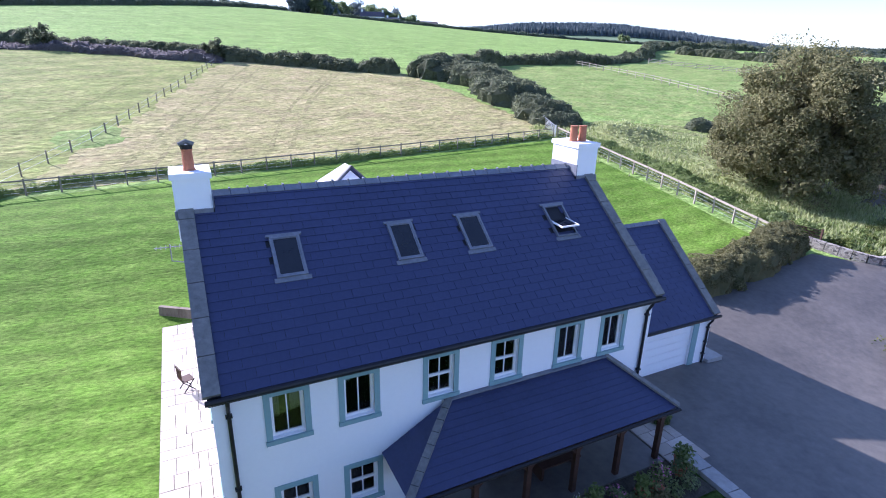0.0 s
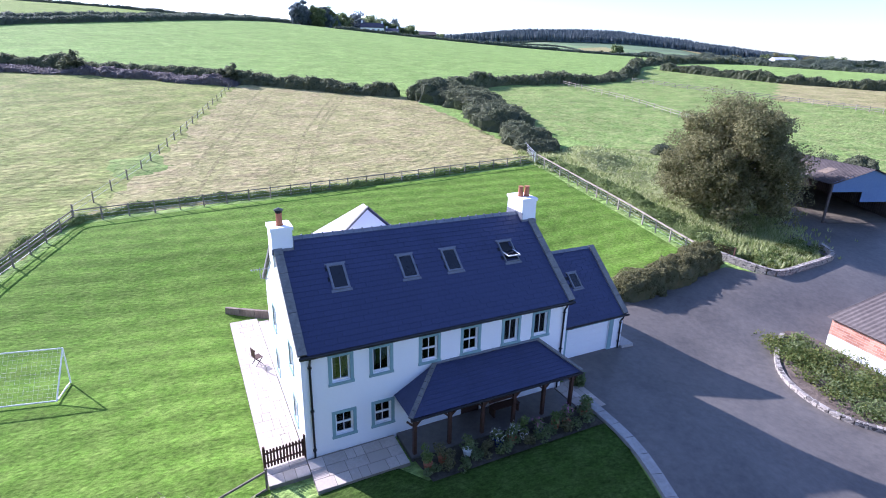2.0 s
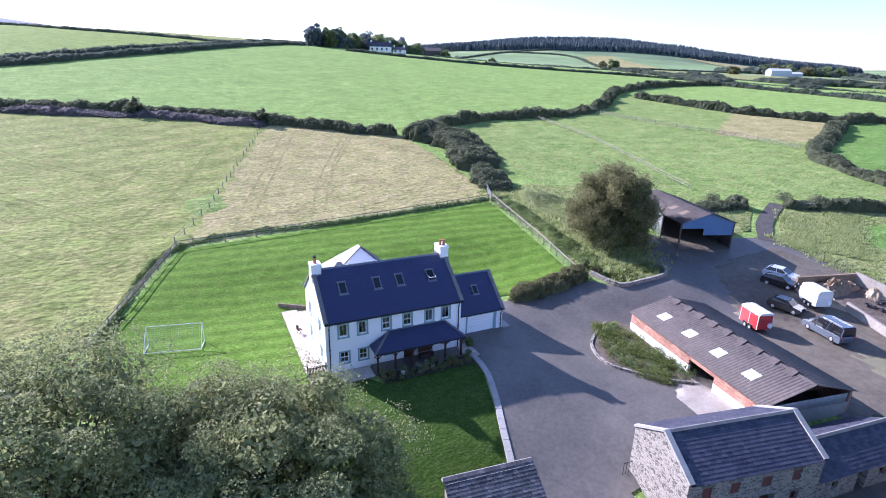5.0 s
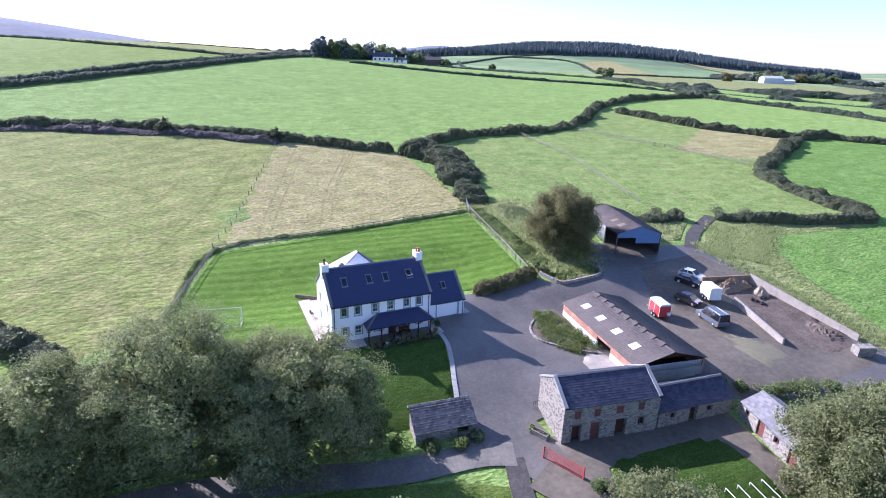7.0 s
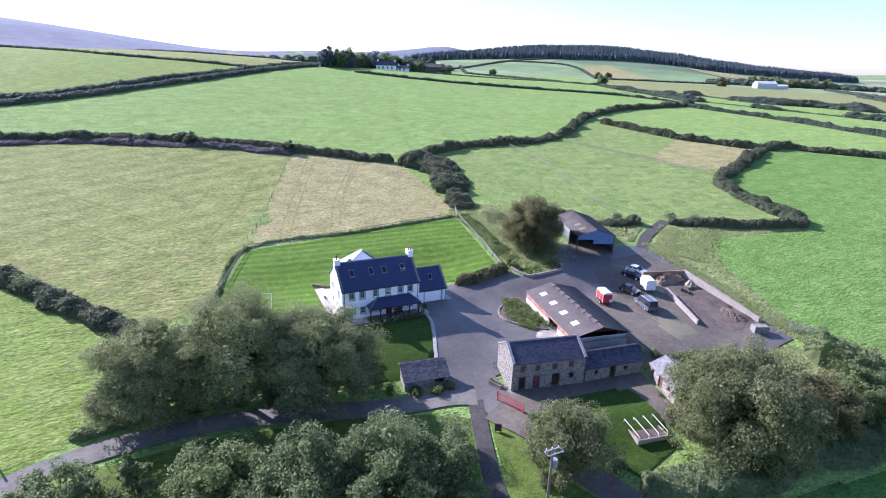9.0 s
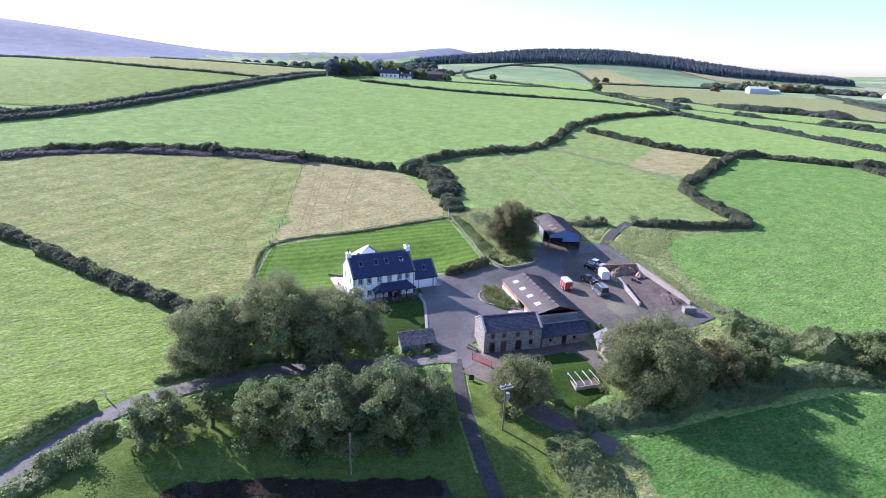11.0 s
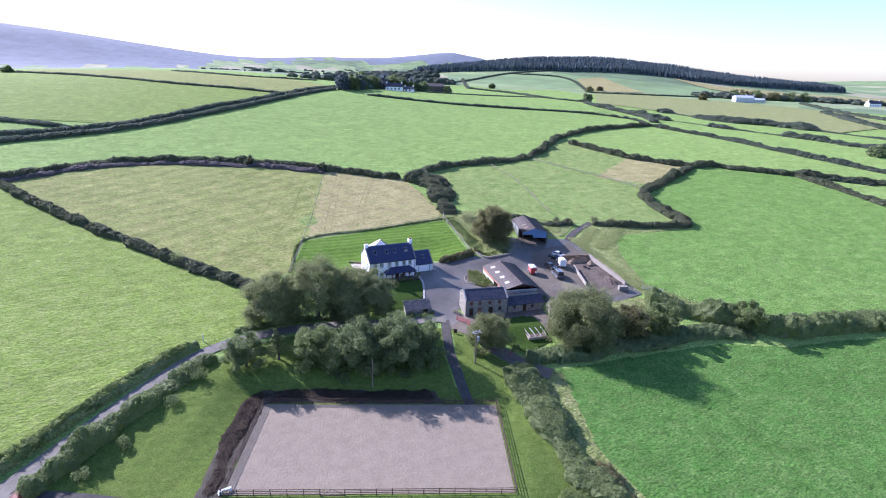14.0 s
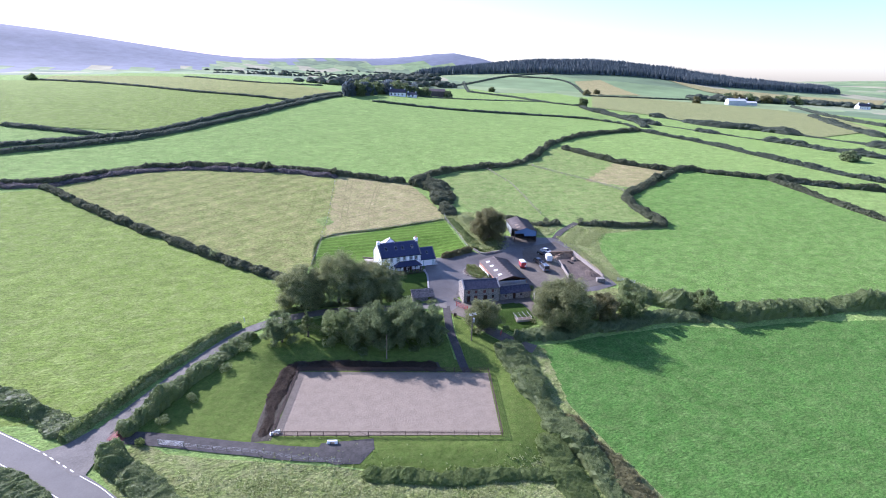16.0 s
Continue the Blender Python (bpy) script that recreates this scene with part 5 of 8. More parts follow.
def brickwork(name):
    m = mat(name, (0.30, 0.12, 0.075), (0.42, 0.20, 0.13), 0.9, 1.4, 9, 0)
    t = m.node_tree
    n, link = t.nodes, t.links.new
    co = n.new("ShaderNodeTexCoord")
    mp = n.new("ShaderNodeMapping")
    mp.inputs["Rotation"].default_value = (radians(90), 0, 0)
    link(co.outputs["Object"], mp.inputs["Vector"])
    br = n.new("ShaderNodeTexBrick")
    br.inputs["Color1"].default_value, br.inputs["Color2"].default_value, br.inputs["Mortar"].default_value = (0.30, 0.125, 0.085, 1), (0.46, 0.24, 0.16, 1), (0.38, 0.31, 0.26, 1)
    br.inputs["Scale"].default_value, br.inputs["Mortar Size"].default_value, br.inputs["Brick Width"].default_value, br.inputs["Row Height"].default_value = 1.0, 0.011, 0.45, 0.15
    link(mp.outputs[0], br.inputs["Vector"])
    no = n.new("ShaderNodeTexNoise")
    no.inputs["Scale"].default_value, no.inputs["Detail"].default_value = 0.8, 5
    link(co.outputs["Object"], no.inputs["Vector"])
    sc = n.new("ShaderNodeVectorMath")
    sc.operation = "SCALE"
    r = n.new("ShaderNodeMapRange")
    r.inputs["From Min"].default_value, r.inputs["From Max"].default_value, r.inputs["To Min"].default_value, r.inputs["To Max"].default_value = 0.3, 0.7, 0.75, 1.25
    link(no.outputs["Fac"], r.inputs["Value"])
    link(br.outputs["Color"], sc.inputs[0])
    link(r.outputs[0], sc.inputs["Scale"])
    link(sc.outputs[0], n["Principled BSDF"].inputs["Base Color"])
    return m


M["rubble"] = rubble("rubble", (0.10, 0.09, 0.082), (0.35, 0.315, 0.27), (0.40, 0.37, 0.32), 0.27)
M["brickwork"] = brickwork("brickwork")
M["dark_slate"] = mat("dark_slate", (0.035, 0.037, 0.058), (0.085, 0.085, 0.115), 0.55, 1.2, 7, 0.3, contrast=0.6, island=0.5, obrand=0.5)
M["rust"] = mat("rust", (0.13, 0.05, 0.042), (0.21, 0.085, 0.07), 0.7, 2, 9, 0.2)
M["red_paint"] = mat("red_paint", (0.42, 0.055, 0.05), (0.52, 0.09, 0.08), 0.45, 2, 9, 0.05)
M["pale_slate"] = mat("pale_slate", (0.16, 0.155, 0.165), (0.27, 0.26, 0.27), 0.7, 0.7, 6, 0.3, island=0.5)
M["shelter_slate"] = mat("shelter_slate", (0.09, 0.085, 0.088), (0.23, 0.215, 0.21), 0.7, 0.9, 7, 0.3, contrast=0.6, island=0.6, obrand=0.6)
M["weedy"] = mat("weedy", (0.15, 0.13, 0.10), (0.20, 0.195, 0.11), 0.95, 0.6, 2.5, 0.8, contrast=0.6, depth=0.05)
M["skylight"] = mat("skylight", (0.50, 0.51, 0.50), (0.64, 0.65, 0.63), 0.5, 2, 8, 0.1)
M["galv"] = mat("galv", (0.42, 0.44, 0.46), (0.58, 0.60, 0.62), 0.4, 2, 9, 0.1, metal=0.6)
M["soil"] = mat("soil", (0.065, 0.05, 0.04), (0.19, 0.15, 0.118), 0.95, 0.5, 3, 1.0, depth=0.12)
M["stained_concrete"] = mat("stained_concrete", (0.24, 0.205, 0.17), (0.42, 0.385, 0.34), 0.95, 0.7, 5, 0.5, contrast=0.7)
M["silage"] = mat("silage", (0.17, 0.115, 0.075), (0.36, 0.26, 0.17), 0.95, 0.8, 5, 1.0, depth=0.12)
M["pale_earth"] = mat("pale_earth", (0.33, 0.25, 0.17), (0.50, 0.40, 0.29), 0.95, 1.2, 6, 0.8, depth=0.1)


def corrugated(name, o, u, v, wide, long, pitch, amp, material, parent, label=""):
    """A corrugated sheet: u across the ribs, v along them."""
    o, u, v = Vector(o), Vector(u).normalized(), Vector(v).normalized()
    n = u.cross(v)
    k = max(2, int(wide / pitch) * 6)
    xs = np.linspace(0, wide, k)
    vs, fs = [], []
    for t in (0, long):
        for x in xs:
            vs.append(tuple(o + u * x + v * t + n * (amp * math.cos(2 * math.pi * x / pitch))))
    for t in (0, long):
        for x in xs:
            vs.append(tuple(o + u * x + v * t + n * (amp * math.cos(2 * math.pi * x / pitch) - 0.02)))
    for a in range(k - 1):
        fs += [(a, a + 1, a + k + 1, a + k), (a + 2 * k + 1, a + 2 * k, a + 3 * k, a + 3 * k + 1), (a + 1, a, a + 2 * k, a + 2 * k + 1)]
    return soup(name, vs, fs, material, parent, label, False)


def stone_building(name, at, turn, L, D, e, rg, holes, label, roofm="old_slate", coping=True, wallm="rubble", back_holes=()):
    """A stone building with openings in its front: holes (x0, x1, z0, z1, kind)."""
    ob = thing(name, at, label, "barn", turn=turn)
    bm = bmesh.new()
    wall(bm, 0, L, -1.2, e, 0.5, [h[:4] for h in holes], Matrix())
    part("wall", bm, wallm, ob)
    bm = bmesh.new()
    wall(bm, 0, L, -1.2, e, 0.5, [], Matrix.Translation((L, D, 0)) @ Matrix.Rotation(math.pi, 4, "Z"))
    part("wall", bm, wallm, ob)
    for x, s in ((0, -1), (L, 1)):
        m = Matrix.Translation((x, D if s < 0 else 0, 0)) @ Matrix.Rotation(radians(90 * s), 4, "Z")
        bm = bmesh.new()
        wall(bm, 0.5, D - 0.5, -1.2, e, 0.5, [], m)
        prism(bm, [(0.02, e), (D - 0.02, e), (D / 2, rg)], 0, 0.5, m)
        part("gable_wall", bm, wallm, ob)
        if coping:
            for q in (0, 1):
                a = Vector((x - 0.08 if s < 0 else x - 0.30, -0.15 if q == 0 else D + 0.15, e + 0.1))
                b = Vector((a.x, D / 2, rg + 0.22))
                bm = bmesh.new()
                slab(bm, [a, a + Vector((0.38, 0, 0)), b + Vector((0.38, 0, 0)), b], 0.16)
                part("coping", bm, "concrete", ob, "pale concrete coping")
    k = (rg - e) / (D / 2)
    long = (D / 2 + 0.2) * math.sqrt(1 + k * k)
    bm = bmesh.new()
    for s in (0, 1):
        yy = -0.2 if s == 0 else D + 0.2
        slab(bm, [(0.05, yy, e - 0.2 * k + 0.06), (L - 0.05, yy, e - 0.2 * k + 0.06), (L - 0.05, D / 2, rg + 0.06), (0.05, D / 2, rg + 0.06)], 0.08)
    roof = part("roof", bm, "black", ob)
    i = 0.3 if coping else -0.1
    o = Vector((i, -0.2, e - 0.2 * k + 0.06))
    slates(roof, o, (1, 0, 0), (0, 1, k), L - 2 * i, long, 0.42, 0.26, 0.016, roofm, int(abs(at[0]) * 10))
    slates(roof, (L - i, D + 0.2, o.z), (-1, 0, 0), (0, -1, k), L - 2 * i, long, 0.42, 0.26, 0.016, roofm, int(abs(at[0]) * 10) + 1)
    bm = bmesh.new()
    for s in (-1, 1):
        slab(bm, [(i, D / 2 + s * 0.18, rg + 0.06), (L - i, D / 2 + s * 0.18, rg + 0.06), (L - i, D / 2, rg + 0.17), (i, D / 2, rg + 0.17)], 0.03)
    part("ridge", bm, "coping", ob)
    for x0, x1, z0, z1, kind in holes:
        bm = bmesh.new()
        if kind == "window":
            for q in ((x0, x0 + 0.06, z0, z1), (x1 - 0.06, x1, z0, z1), (x0, x1, z0, z0 + 0.06), (x0, x1, z1 - 0.06, z1), ((x0 + x1) / 2 - 0.03, (x0 + x1) / 2 + 0.03, z0, z1)):
                box(bm, q[0], q[1], 0.2, 0.26, q[2], q[3])
            w = part("window", bm, "rust", ob, "small red-brown window")
            bm = bmesh.new()
            box(bm, x0, x1, 0.24, 0.25, z0, z1)
            part("pane", bm, "glass", w)
        elif kind == "shutter":
            box(bm, x0 + 0.01, x1 - 0.01, 0.08, 0.12, z0, z1)
            part("shutter", bm, "rust", ob, "red-brown boarded shutter")
        elif kind == "door":
            box(bm, x0 + 0.01, x1 - 0.01, 0.16, 0.21, z0, z0 + 1.15)
            part("door", bm, "rust", ob, "red-brown lower stable door")
            bm = bmesh.new()
            box(bm, x0 + 0.01, x1 - 0.01, 0.16, 0.21, z0 + 1.2, z1)
            part("door", bm, "rust", ob, "red-brown upper stable door")
        elif kind == "dark":
            box(bm, x0, x1, 0.45, 0.5, z0, z1)
            part("door", bm, "dark_wood", ob, "dark boarded door")
        bm = bmesh.new()
        box(bm, x0 - 0.15, x1 + 0.15, -0.03, 0.1, z1, z1 + 0.18)
        part("lintel", bm, "stone", ob, "long stone lintel")
    return ob


cottage = stone_building("stone_barn", (16.6, -22.9, -2.4), -10.7, 10.4, 5.6, 4.15, 5.8, [
    (1.0, 2.0, 0.0, 2.0, "dark"), (3.0, 4.0, 0.0, 2.05, "door"), (5.7, 6.9, 0.0, 2.1, "dark"), (8.2, 8.9, 1.0, 1.9, "window"),
    (1.1, 1.8, 2.7, 3.6, "shutter"), (3.2, 3.9, 2.7, 3.6, "shutter"), (5.6, 6.4, 2.7, 3.6, "shutter"), (8.0, 8.7, 2.75, 3.65, "shutter")],
    "two-storey rubble stone barn with slate roof", "dark_slate")
stone_building("stone_wing", (27.2, -24.7, -2.4), -6.5, 9.4, 4.3, 2.05, 3.4, [
    (1.4, 2.0, 0.9, 1.6, "window"), (3.9, 4.9, 0.0, 1.9, "dark"), (6.1, 6.8, 0.9, 1.6, "window")], "low rubble stone wing with slate roof", "dark_slate", coping=False)
stone_building("stable_block", (36.9, -26.6, -2.45), -108, 9.6, 4.2, 1.95, 3.05, [
    (0.7, 1.3, 0.9, 1.6, "window"), (2.6, 3.6, 0.0, 1.85, "door"), (4.9, 5.6, 0.85, 1.6, "window"), (6.9, 7.9, 0.0, 1.85, "door")], "stone stable with pale grey slate roof", "pale_slate", coping=False)


def lean_to():
    """The small stone shelter by the lane, its slate roof falling to the front."""
    ob = thing("roadside_shelter", (3.7, -17.5, -2.1), "small stone shelter with mossy slate roof by the lane", "shelter", turn=-6)
    L, D = 6.1, 2.3
    bm = bmesh.new()
    wall(bm, 0, L, -0.6, 1.0, 0.35, [(4.2, 5.4, 0.0, 0.85)], Matrix())
    part("wall", bm, "rubble", ob)
    bm = bmesh.new()
    box(bm, 0, L, D - 0.35, D, -0.6, 2.3)
    part("wall", bm, "rubble", ob)
    for x in (0, L - 0.35):
        bm = bmesh.new()
        prism(bm, [(0.35, -0.6), (D - 0.35, -0.6), (D - 0.35, 2.15), (0.35, 1.2)], -x - 0.35, -x, Matrix.Rotation(radians(90), 4, "Z"))
        part("wall", bm, "rubble", ob)
    v = Vector((0, D + 0.15, 1.45)).normalized()
    o = Vector((-0.15, -0.25, 0.95))
    bm = bmesh.new()
    q = o + v * ((D + 0.3) / v.y)
    slab(bm, [o, o + Vector((L + 0.3, 0, 0)), q + Vector((L + 0.3, 0, 0)), q], 0.07)
    roof = part("roof", bm, "black", ob)
    slates(roof, o, (1, 0, 0), v, L + 0.3, (q - o).length, 0.38, 0.24, 0.016, "shelter_slate", 77, 120)
    bm = bmesh.new()
    box(bm, -0.18, L + 0.18, D - 0.05, D + 0.2, 2.25, 2.42)
    part("coping", bm, "concrete", ob, "pale stone coping along the ridge")
    return ob


lean_to()


def brick_barn():
    L, D, e, rg = 17.0, 9.2, 2.15, 3.42
    ob = thing("brick_barn", (38.5, -20.3, -1.1), "long low brick barn with corrugated sheet roof", "barn", turn=80.6)
    m = Matrix.Translation((L, D, 0)) @ Matrix.Rotation(math.pi, 4, "Z")
    # west wall: whitewashed base, brick above, with a wide doorway
    bm = bmesh.new()
    wall(bm, 0, L, -0.6, 1.0, 0.25, [(8.9, 12.0, 0.0, 1.0)], m)
    part("plinth", bm, "paint_white", ob, "whitewashed block base")
    bm = bmesh.new()
    wall(bm, 0, L, 1.0, e, 0.25, [(8.9, 12.0, 1.0, 1.55)], m)
    part("wall", bm, "brickwork", ob)
    bm = bmesh.new()
    wall(bm, 0, L, -0.6, e, 0.25, [], Matrix())
    part("wall", bm, "brickwork", ob)
    bm = bmesh.new()
    box(bm, L - 0.25, L, 0.25, D - 0.25, -0.6, e)
    prism(bm, [(0, e), (D, e), (D / 2, rg - 0.06)], -L, -L + 0.25, Matrix.Rotation(radians(90), 4, "Z"))
    part("gable_wall", bm, "brickwork", ob)
    bm = bmesh.new()
    box(bm, 0.0, 0.25, 0.25, D - 0.25, -0.6, 1.0)
    part("gable_wall", bm, "concrete", ob)
    corrugated("gable_sheet", (0.1, D - 0.3, 1.0), (0, -1, 0), (0, 0, 1), D - 0.6, 0.85, 0.3, 0.03, "grey_sheet", ob, "pale grey corrugated gable sheet")
    bm = bmesh.new()
    prism(bm, [(0.1, e), (D - 0.1, e), (D / 2, rg - 0.08)], -0.9, -0.8, Matrix.Rotation(radians(90), 4, "Z"))
    part("gable_board", bm, "dark_wood", ob, "dark boarded gable")
    k = (rg - e) / (D / 2)
    long = (D / 2 + 0.25) * math.sqrt(1 + k * k)
    z = e - 0.25 * k + 0.04
    corrugated("roof", (-0.3, -0.25, z), (1, 0, 0), (0, 1, k), L + 0.5, long, 0.3, 0.02, "sheet_roof", ob, "grey corrugated sheet roof")
    corrugated("roof", (L + 0.2, D + 0.25, z), (-1, 0, 0), (0, -1, k), L + 0.5, long, 0.3, 0.02, "sheet_roof", ob, "grey corrugated sheet roof")
    for j in range(4):
        x = L - (2.2 + 3.7 * j)
        p = Vector((x, D + 0.25, z)) + Vector((0, -1, k)).normalized() * 1.6
        corrugated("rooflight", p + Vector((0, 0, 0.045)), (-1, 0, 0), (0, -1, k), 1.1, 1.15, 0.3, 0.035, "skylight", ob, "white translucent rooflight")
    for j in range(9):
        x = 1.4 + j * 1.75
        bm = bmesh.new()
        for s in (-1, 1):
            slab(bm, [(x, D / 2 + s * 0.62, rg - 0.1), (x + 0.75, D / 2 + s * 0.62, rg - 0.1), (x + 0.75, D / 2, rg + 0.26), (x, D / 2, rg + 0.26)], 0.05)
        part("ridge_vent", bm, "sheet_roof", ob, "raised ridge ventilator")
    bm = bmesh.new()
    for s in (-1, 1):
        slab(bm, [(-0.3, D / 2 + s * 0.25, rg), (L + 0.2, D / 2 + s * 0.25, rg), (L + 0.2, D / 2, rg + 0.12), (-0.3, D / 2, rg + 0.12)], 0.03)
    part("ridge", bm, "sheet_roof", ob)
    bm = bmesh.new()
    box(bm, 0.3, L - 0.3, 0.3, D - 0.3, -0.05, 0.02)
    part("floor", bm, "concrete", ob)
    return ob


brick_barn()


def blue_shed():
    W, L, e, rg = 7.8, 15.0, 3.9, 5.2
    ob = thing("blue_shed", (52.0, 10.0, ground_z(54, 12) - 0.1), "open steel farm shed with blue cladding and dark roof", "shed", turn=-18.5)
    k = (rg - e) / (W / 2)
    long = (W / 2 + 0.3) * math.sqrt(1 + k * k)
    corrugated("roof", (-0.3, L + 0.2, e - 0.3 * k), (0, -1, 0), (1, 0, k), L + 0.5, long, 0.3, 0.035, "sheet_roof", ob, "dark corrugated roof")
    corrugated("roof", (W + 0.3, -0.3, e - 0.3 * k), (0, 1, 0), (-1, 0, k), L + 0.5, long, 0.3, 0.035, "sheet_roof", ob, "dark corrugated roof")
    for y in (2.4, 5.4):
        p = Vector((-0.3, y, e - 0.3 * k)) + Vector((1, 0, k)).normalized() * 1.6
        corrugated("rooflight", p + Vector((0, 1.0, 0.05)), (0, -1, 0), (1, 0, k), 1.0, 1.3, 0.3, 0.035, "wood", ob, "dull yellowish rooflight")
    bm = bmesh.new()
    prism(bm, [(0.05, 3.0), (3.4, 3.0), (3.4, 2.0), (W - 0.05, 2.0), (W - 0.05, e), (W / 2, rg - 0.05), (0.05, e)], 0.0, 0.06)
    part("gable_cladding", bm, "blue_sheet", ob, "blue sheet gable")
    corrugated("side_cladding", (0.0, L, 0.1), (0, -1, 0), (0, 0, 1), L - 5.2, e - 0.2, 0.25, 0.03, "grey_sheet", ob, "pale grey corrugated side")
    # right side added down to the ground, in dark sheet, to darken the inside
    corrugated("side_cladding", (W, 0.1, 0.1), (0, 1, 0), (0, 0, 1), L - 0.2, e - 0.2, 0.25, 0.03, "sheet_roof", ob)
    corrugated("back_cladding", (W, L, 0.1), (-1, 0, 0), (0, 0, 1), W, e, 0.25, 0.03, "grey_sheet", ob)
    for x in (0.0, W):
        for y in (0.05, 5.0, 10.0, L):
            bm = bmesh.new()
            box(bm, x - 0.09, x + 0.09, y - 0.09, y + 0.09, -0.8, e)
            part("post", bm, "sheet_roof", ob)
    bm = bmesh.new()
    for j in range(7):
        box(bm, 2.0 + (j % 3) * 1.1, 3.0 + (j % 3) * 1.1, L - 2.2 - (j // 3), L - 1.3 - (j // 3), 0.0, 0.7 + 0.4 * (j % 2))
    part("stacked_crate", bm, "wood", ob, "stacked crates in the dark")
    return ob


blue_shed()


# silage clamp: two long concrete walls, a back wall and a heap
def clamp():
    ob = thing("silage_clamp", (0, 0, 0), "open silage pit with weathered concrete walls", "silage pit")
    a, b = Vector((65.8, -5.6, 0)), Vector((65.0, -22.6, 0))
    c, d = Vector((57.6, -3.4, 0)), Vector((54.4, -19.4, 0))
    for p, q, h0, h1, mm in ((a, b, 1.6, 1.0, "stained_concrete"), (Vector((57.6, -9.4, 0)), d, 1.2, 1.0, "stained_concrete"), (c, a, 1.4, 1.4, "silage")):
        n = 7
        for k in range(n):
            s, t = p.lerp(q, k / n), p.lerp(q, (k + 0.985) / n)
            bm = bmesh.new()
            dv = (t - s).normalized()
            nv = Vector((-dv.y, dv.x, 0)) * 0.14
            h = h0 + (h1 - h0) * k / n
            h2 = h0 + (h1 - h0) * (k + 1) / n
            z0, z1 = ground_z(s.x, s.y), ground_z(t.x, t.y)
            v = [bm.verts.new(x) for x in (s - nv + Vector((0, 0, z0 - 0.5)), t - nv + Vector((0, 0, z1 - 0.5)), t + nv + Vector((0, 0, z1 - 0.5)), s + nv + Vector((0, 0, z0 - 0.5)), s - nv + Vector((0, 0, z0 + h)), t - nv + Vector((0, 0, z1 + h2)), t + nv + Vector((0, 0, z1 + h2)), s + nv + Vector((0, 0, z0 + h)))]
            for f in ((3, 2, 1, 0), (4, 5, 6, 7), (0, 1, 5, 4), (1, 2, 6, 5), (2, 3, 7, 6), (3, 0, 4, 7)):
                bm.faces.new([v[j] for j in f])
            part("wall_panel", bm, mm, ob)
    return ob


clamp()
drape("clamp_floor", [(57.9, -3.8), (65.6, -6), (64.8, -22.4), (60, -24), (55, -20), (57.7, -9.5)], "soil", 0.21, "dark muddy silage pit floor", category="pit floor", jag=0.3)


def heap(name, x, y, rx, ry, h, material, seed, label):
    rng = np.random.default_rng(seed)
    nr, na = 10, 26
    vs, fs = [(x, y, ground_z(x, y) + h)], []
    for i in range(1, nr + 1):
        r = i / nr
        for j in range(na):
            a = 2 * math.pi * j / na
            w = 1 + 0.12 * math.sin(3 * a + seed) + 0.08 * math.sin(7 * a)
            px, py = x + rx * r * w * math.cos(a), y + ry * r * w * math.sin(a)
            vs.append((px, py, ground_z(px, py) + 0.15 + h * (1 - r ** 1.6) * (1 + 0.2 * rng.normal()) - 0.2 * (i == nr)))
    for j in range(na):
        fs.append((0, 1 + j, 1 + (j + 1) % na))
    for i in range(nr - 1):
        for j in range(na):
            p, q = 1 + i * na + j, 1 + i * na + (j + 1) % na
            fs.append((p, p + na, q + na, q))
    return tagged(soup(name, vs, fs, material), label, "heap")


heap("silage_mound", 61.4, -5.9, 3.9, 1.7, 1.2, "silage", 3, "heap of brown silage against the back wall")
heap("earth_heap", 64.0, -9.0, 1.0, 1.2, 1.1, "pale_earth", 5, "small heap of pale earth in the pit")
heap("earth_heap", 57.3, -6.4, 1.0, 3.2, 0.8, "pale_earth", 6, "sloping bank of rubble and earth beside the pit")
heap("muck_mound", 62.6, -19.6, 1.9, 2.8, 0.5, "soil", 4, "low dark heap of muck in the pit")
for k in range(9):
    r = random.Random(k)
    x, y = 62.0 + r.uniform(-1.6, 2.0), -10.6 + r.uniform(-0.9, 0.9)
    ob = thing("tyre", (x, y, ground_z(x, y) + 0.24), "worn black tyre lying in the pit", "tyre", "tyres in the pit")
    bm = bmesh.new()
    ring = [[bm.verts.new(((0.26 + 0.1 * math.cos(b)) * math.cos(a), (0.26 + 0.1 * math.cos(b)) * math.sin(a), 0.09 + 0.09 * math.sin(b))) for b in [2 * math.pi * j / 8 for j in range(8)]] for a in [2 * math.pi * i / 14 for i in range(14)]]
    for i in range(14):
        for j in range(8):
            bm.faces.new((ring[i][j], ring[(i + 1) % 14][j], ring[(i + 1) % 14][(j + 1) % 8], ring[i][(j + 1) % 8]))
    part("tread", bm, "black", ob)
ob = thing("concrete_block", (62.4, -24.6, ground_z(62.4, -24.6)), "large weathered grey concrete block at the pit end", "block", turn=-20)
bm = bmesh.new()
box(bm, -1.2, 1.2, -0.6, 0.6, -0.2, 1.3)
bmesh.ops.bevel(bm, geom=bm.edges[:], offset=0.06, segments=2)
part("block", bm, "rubble", ob)

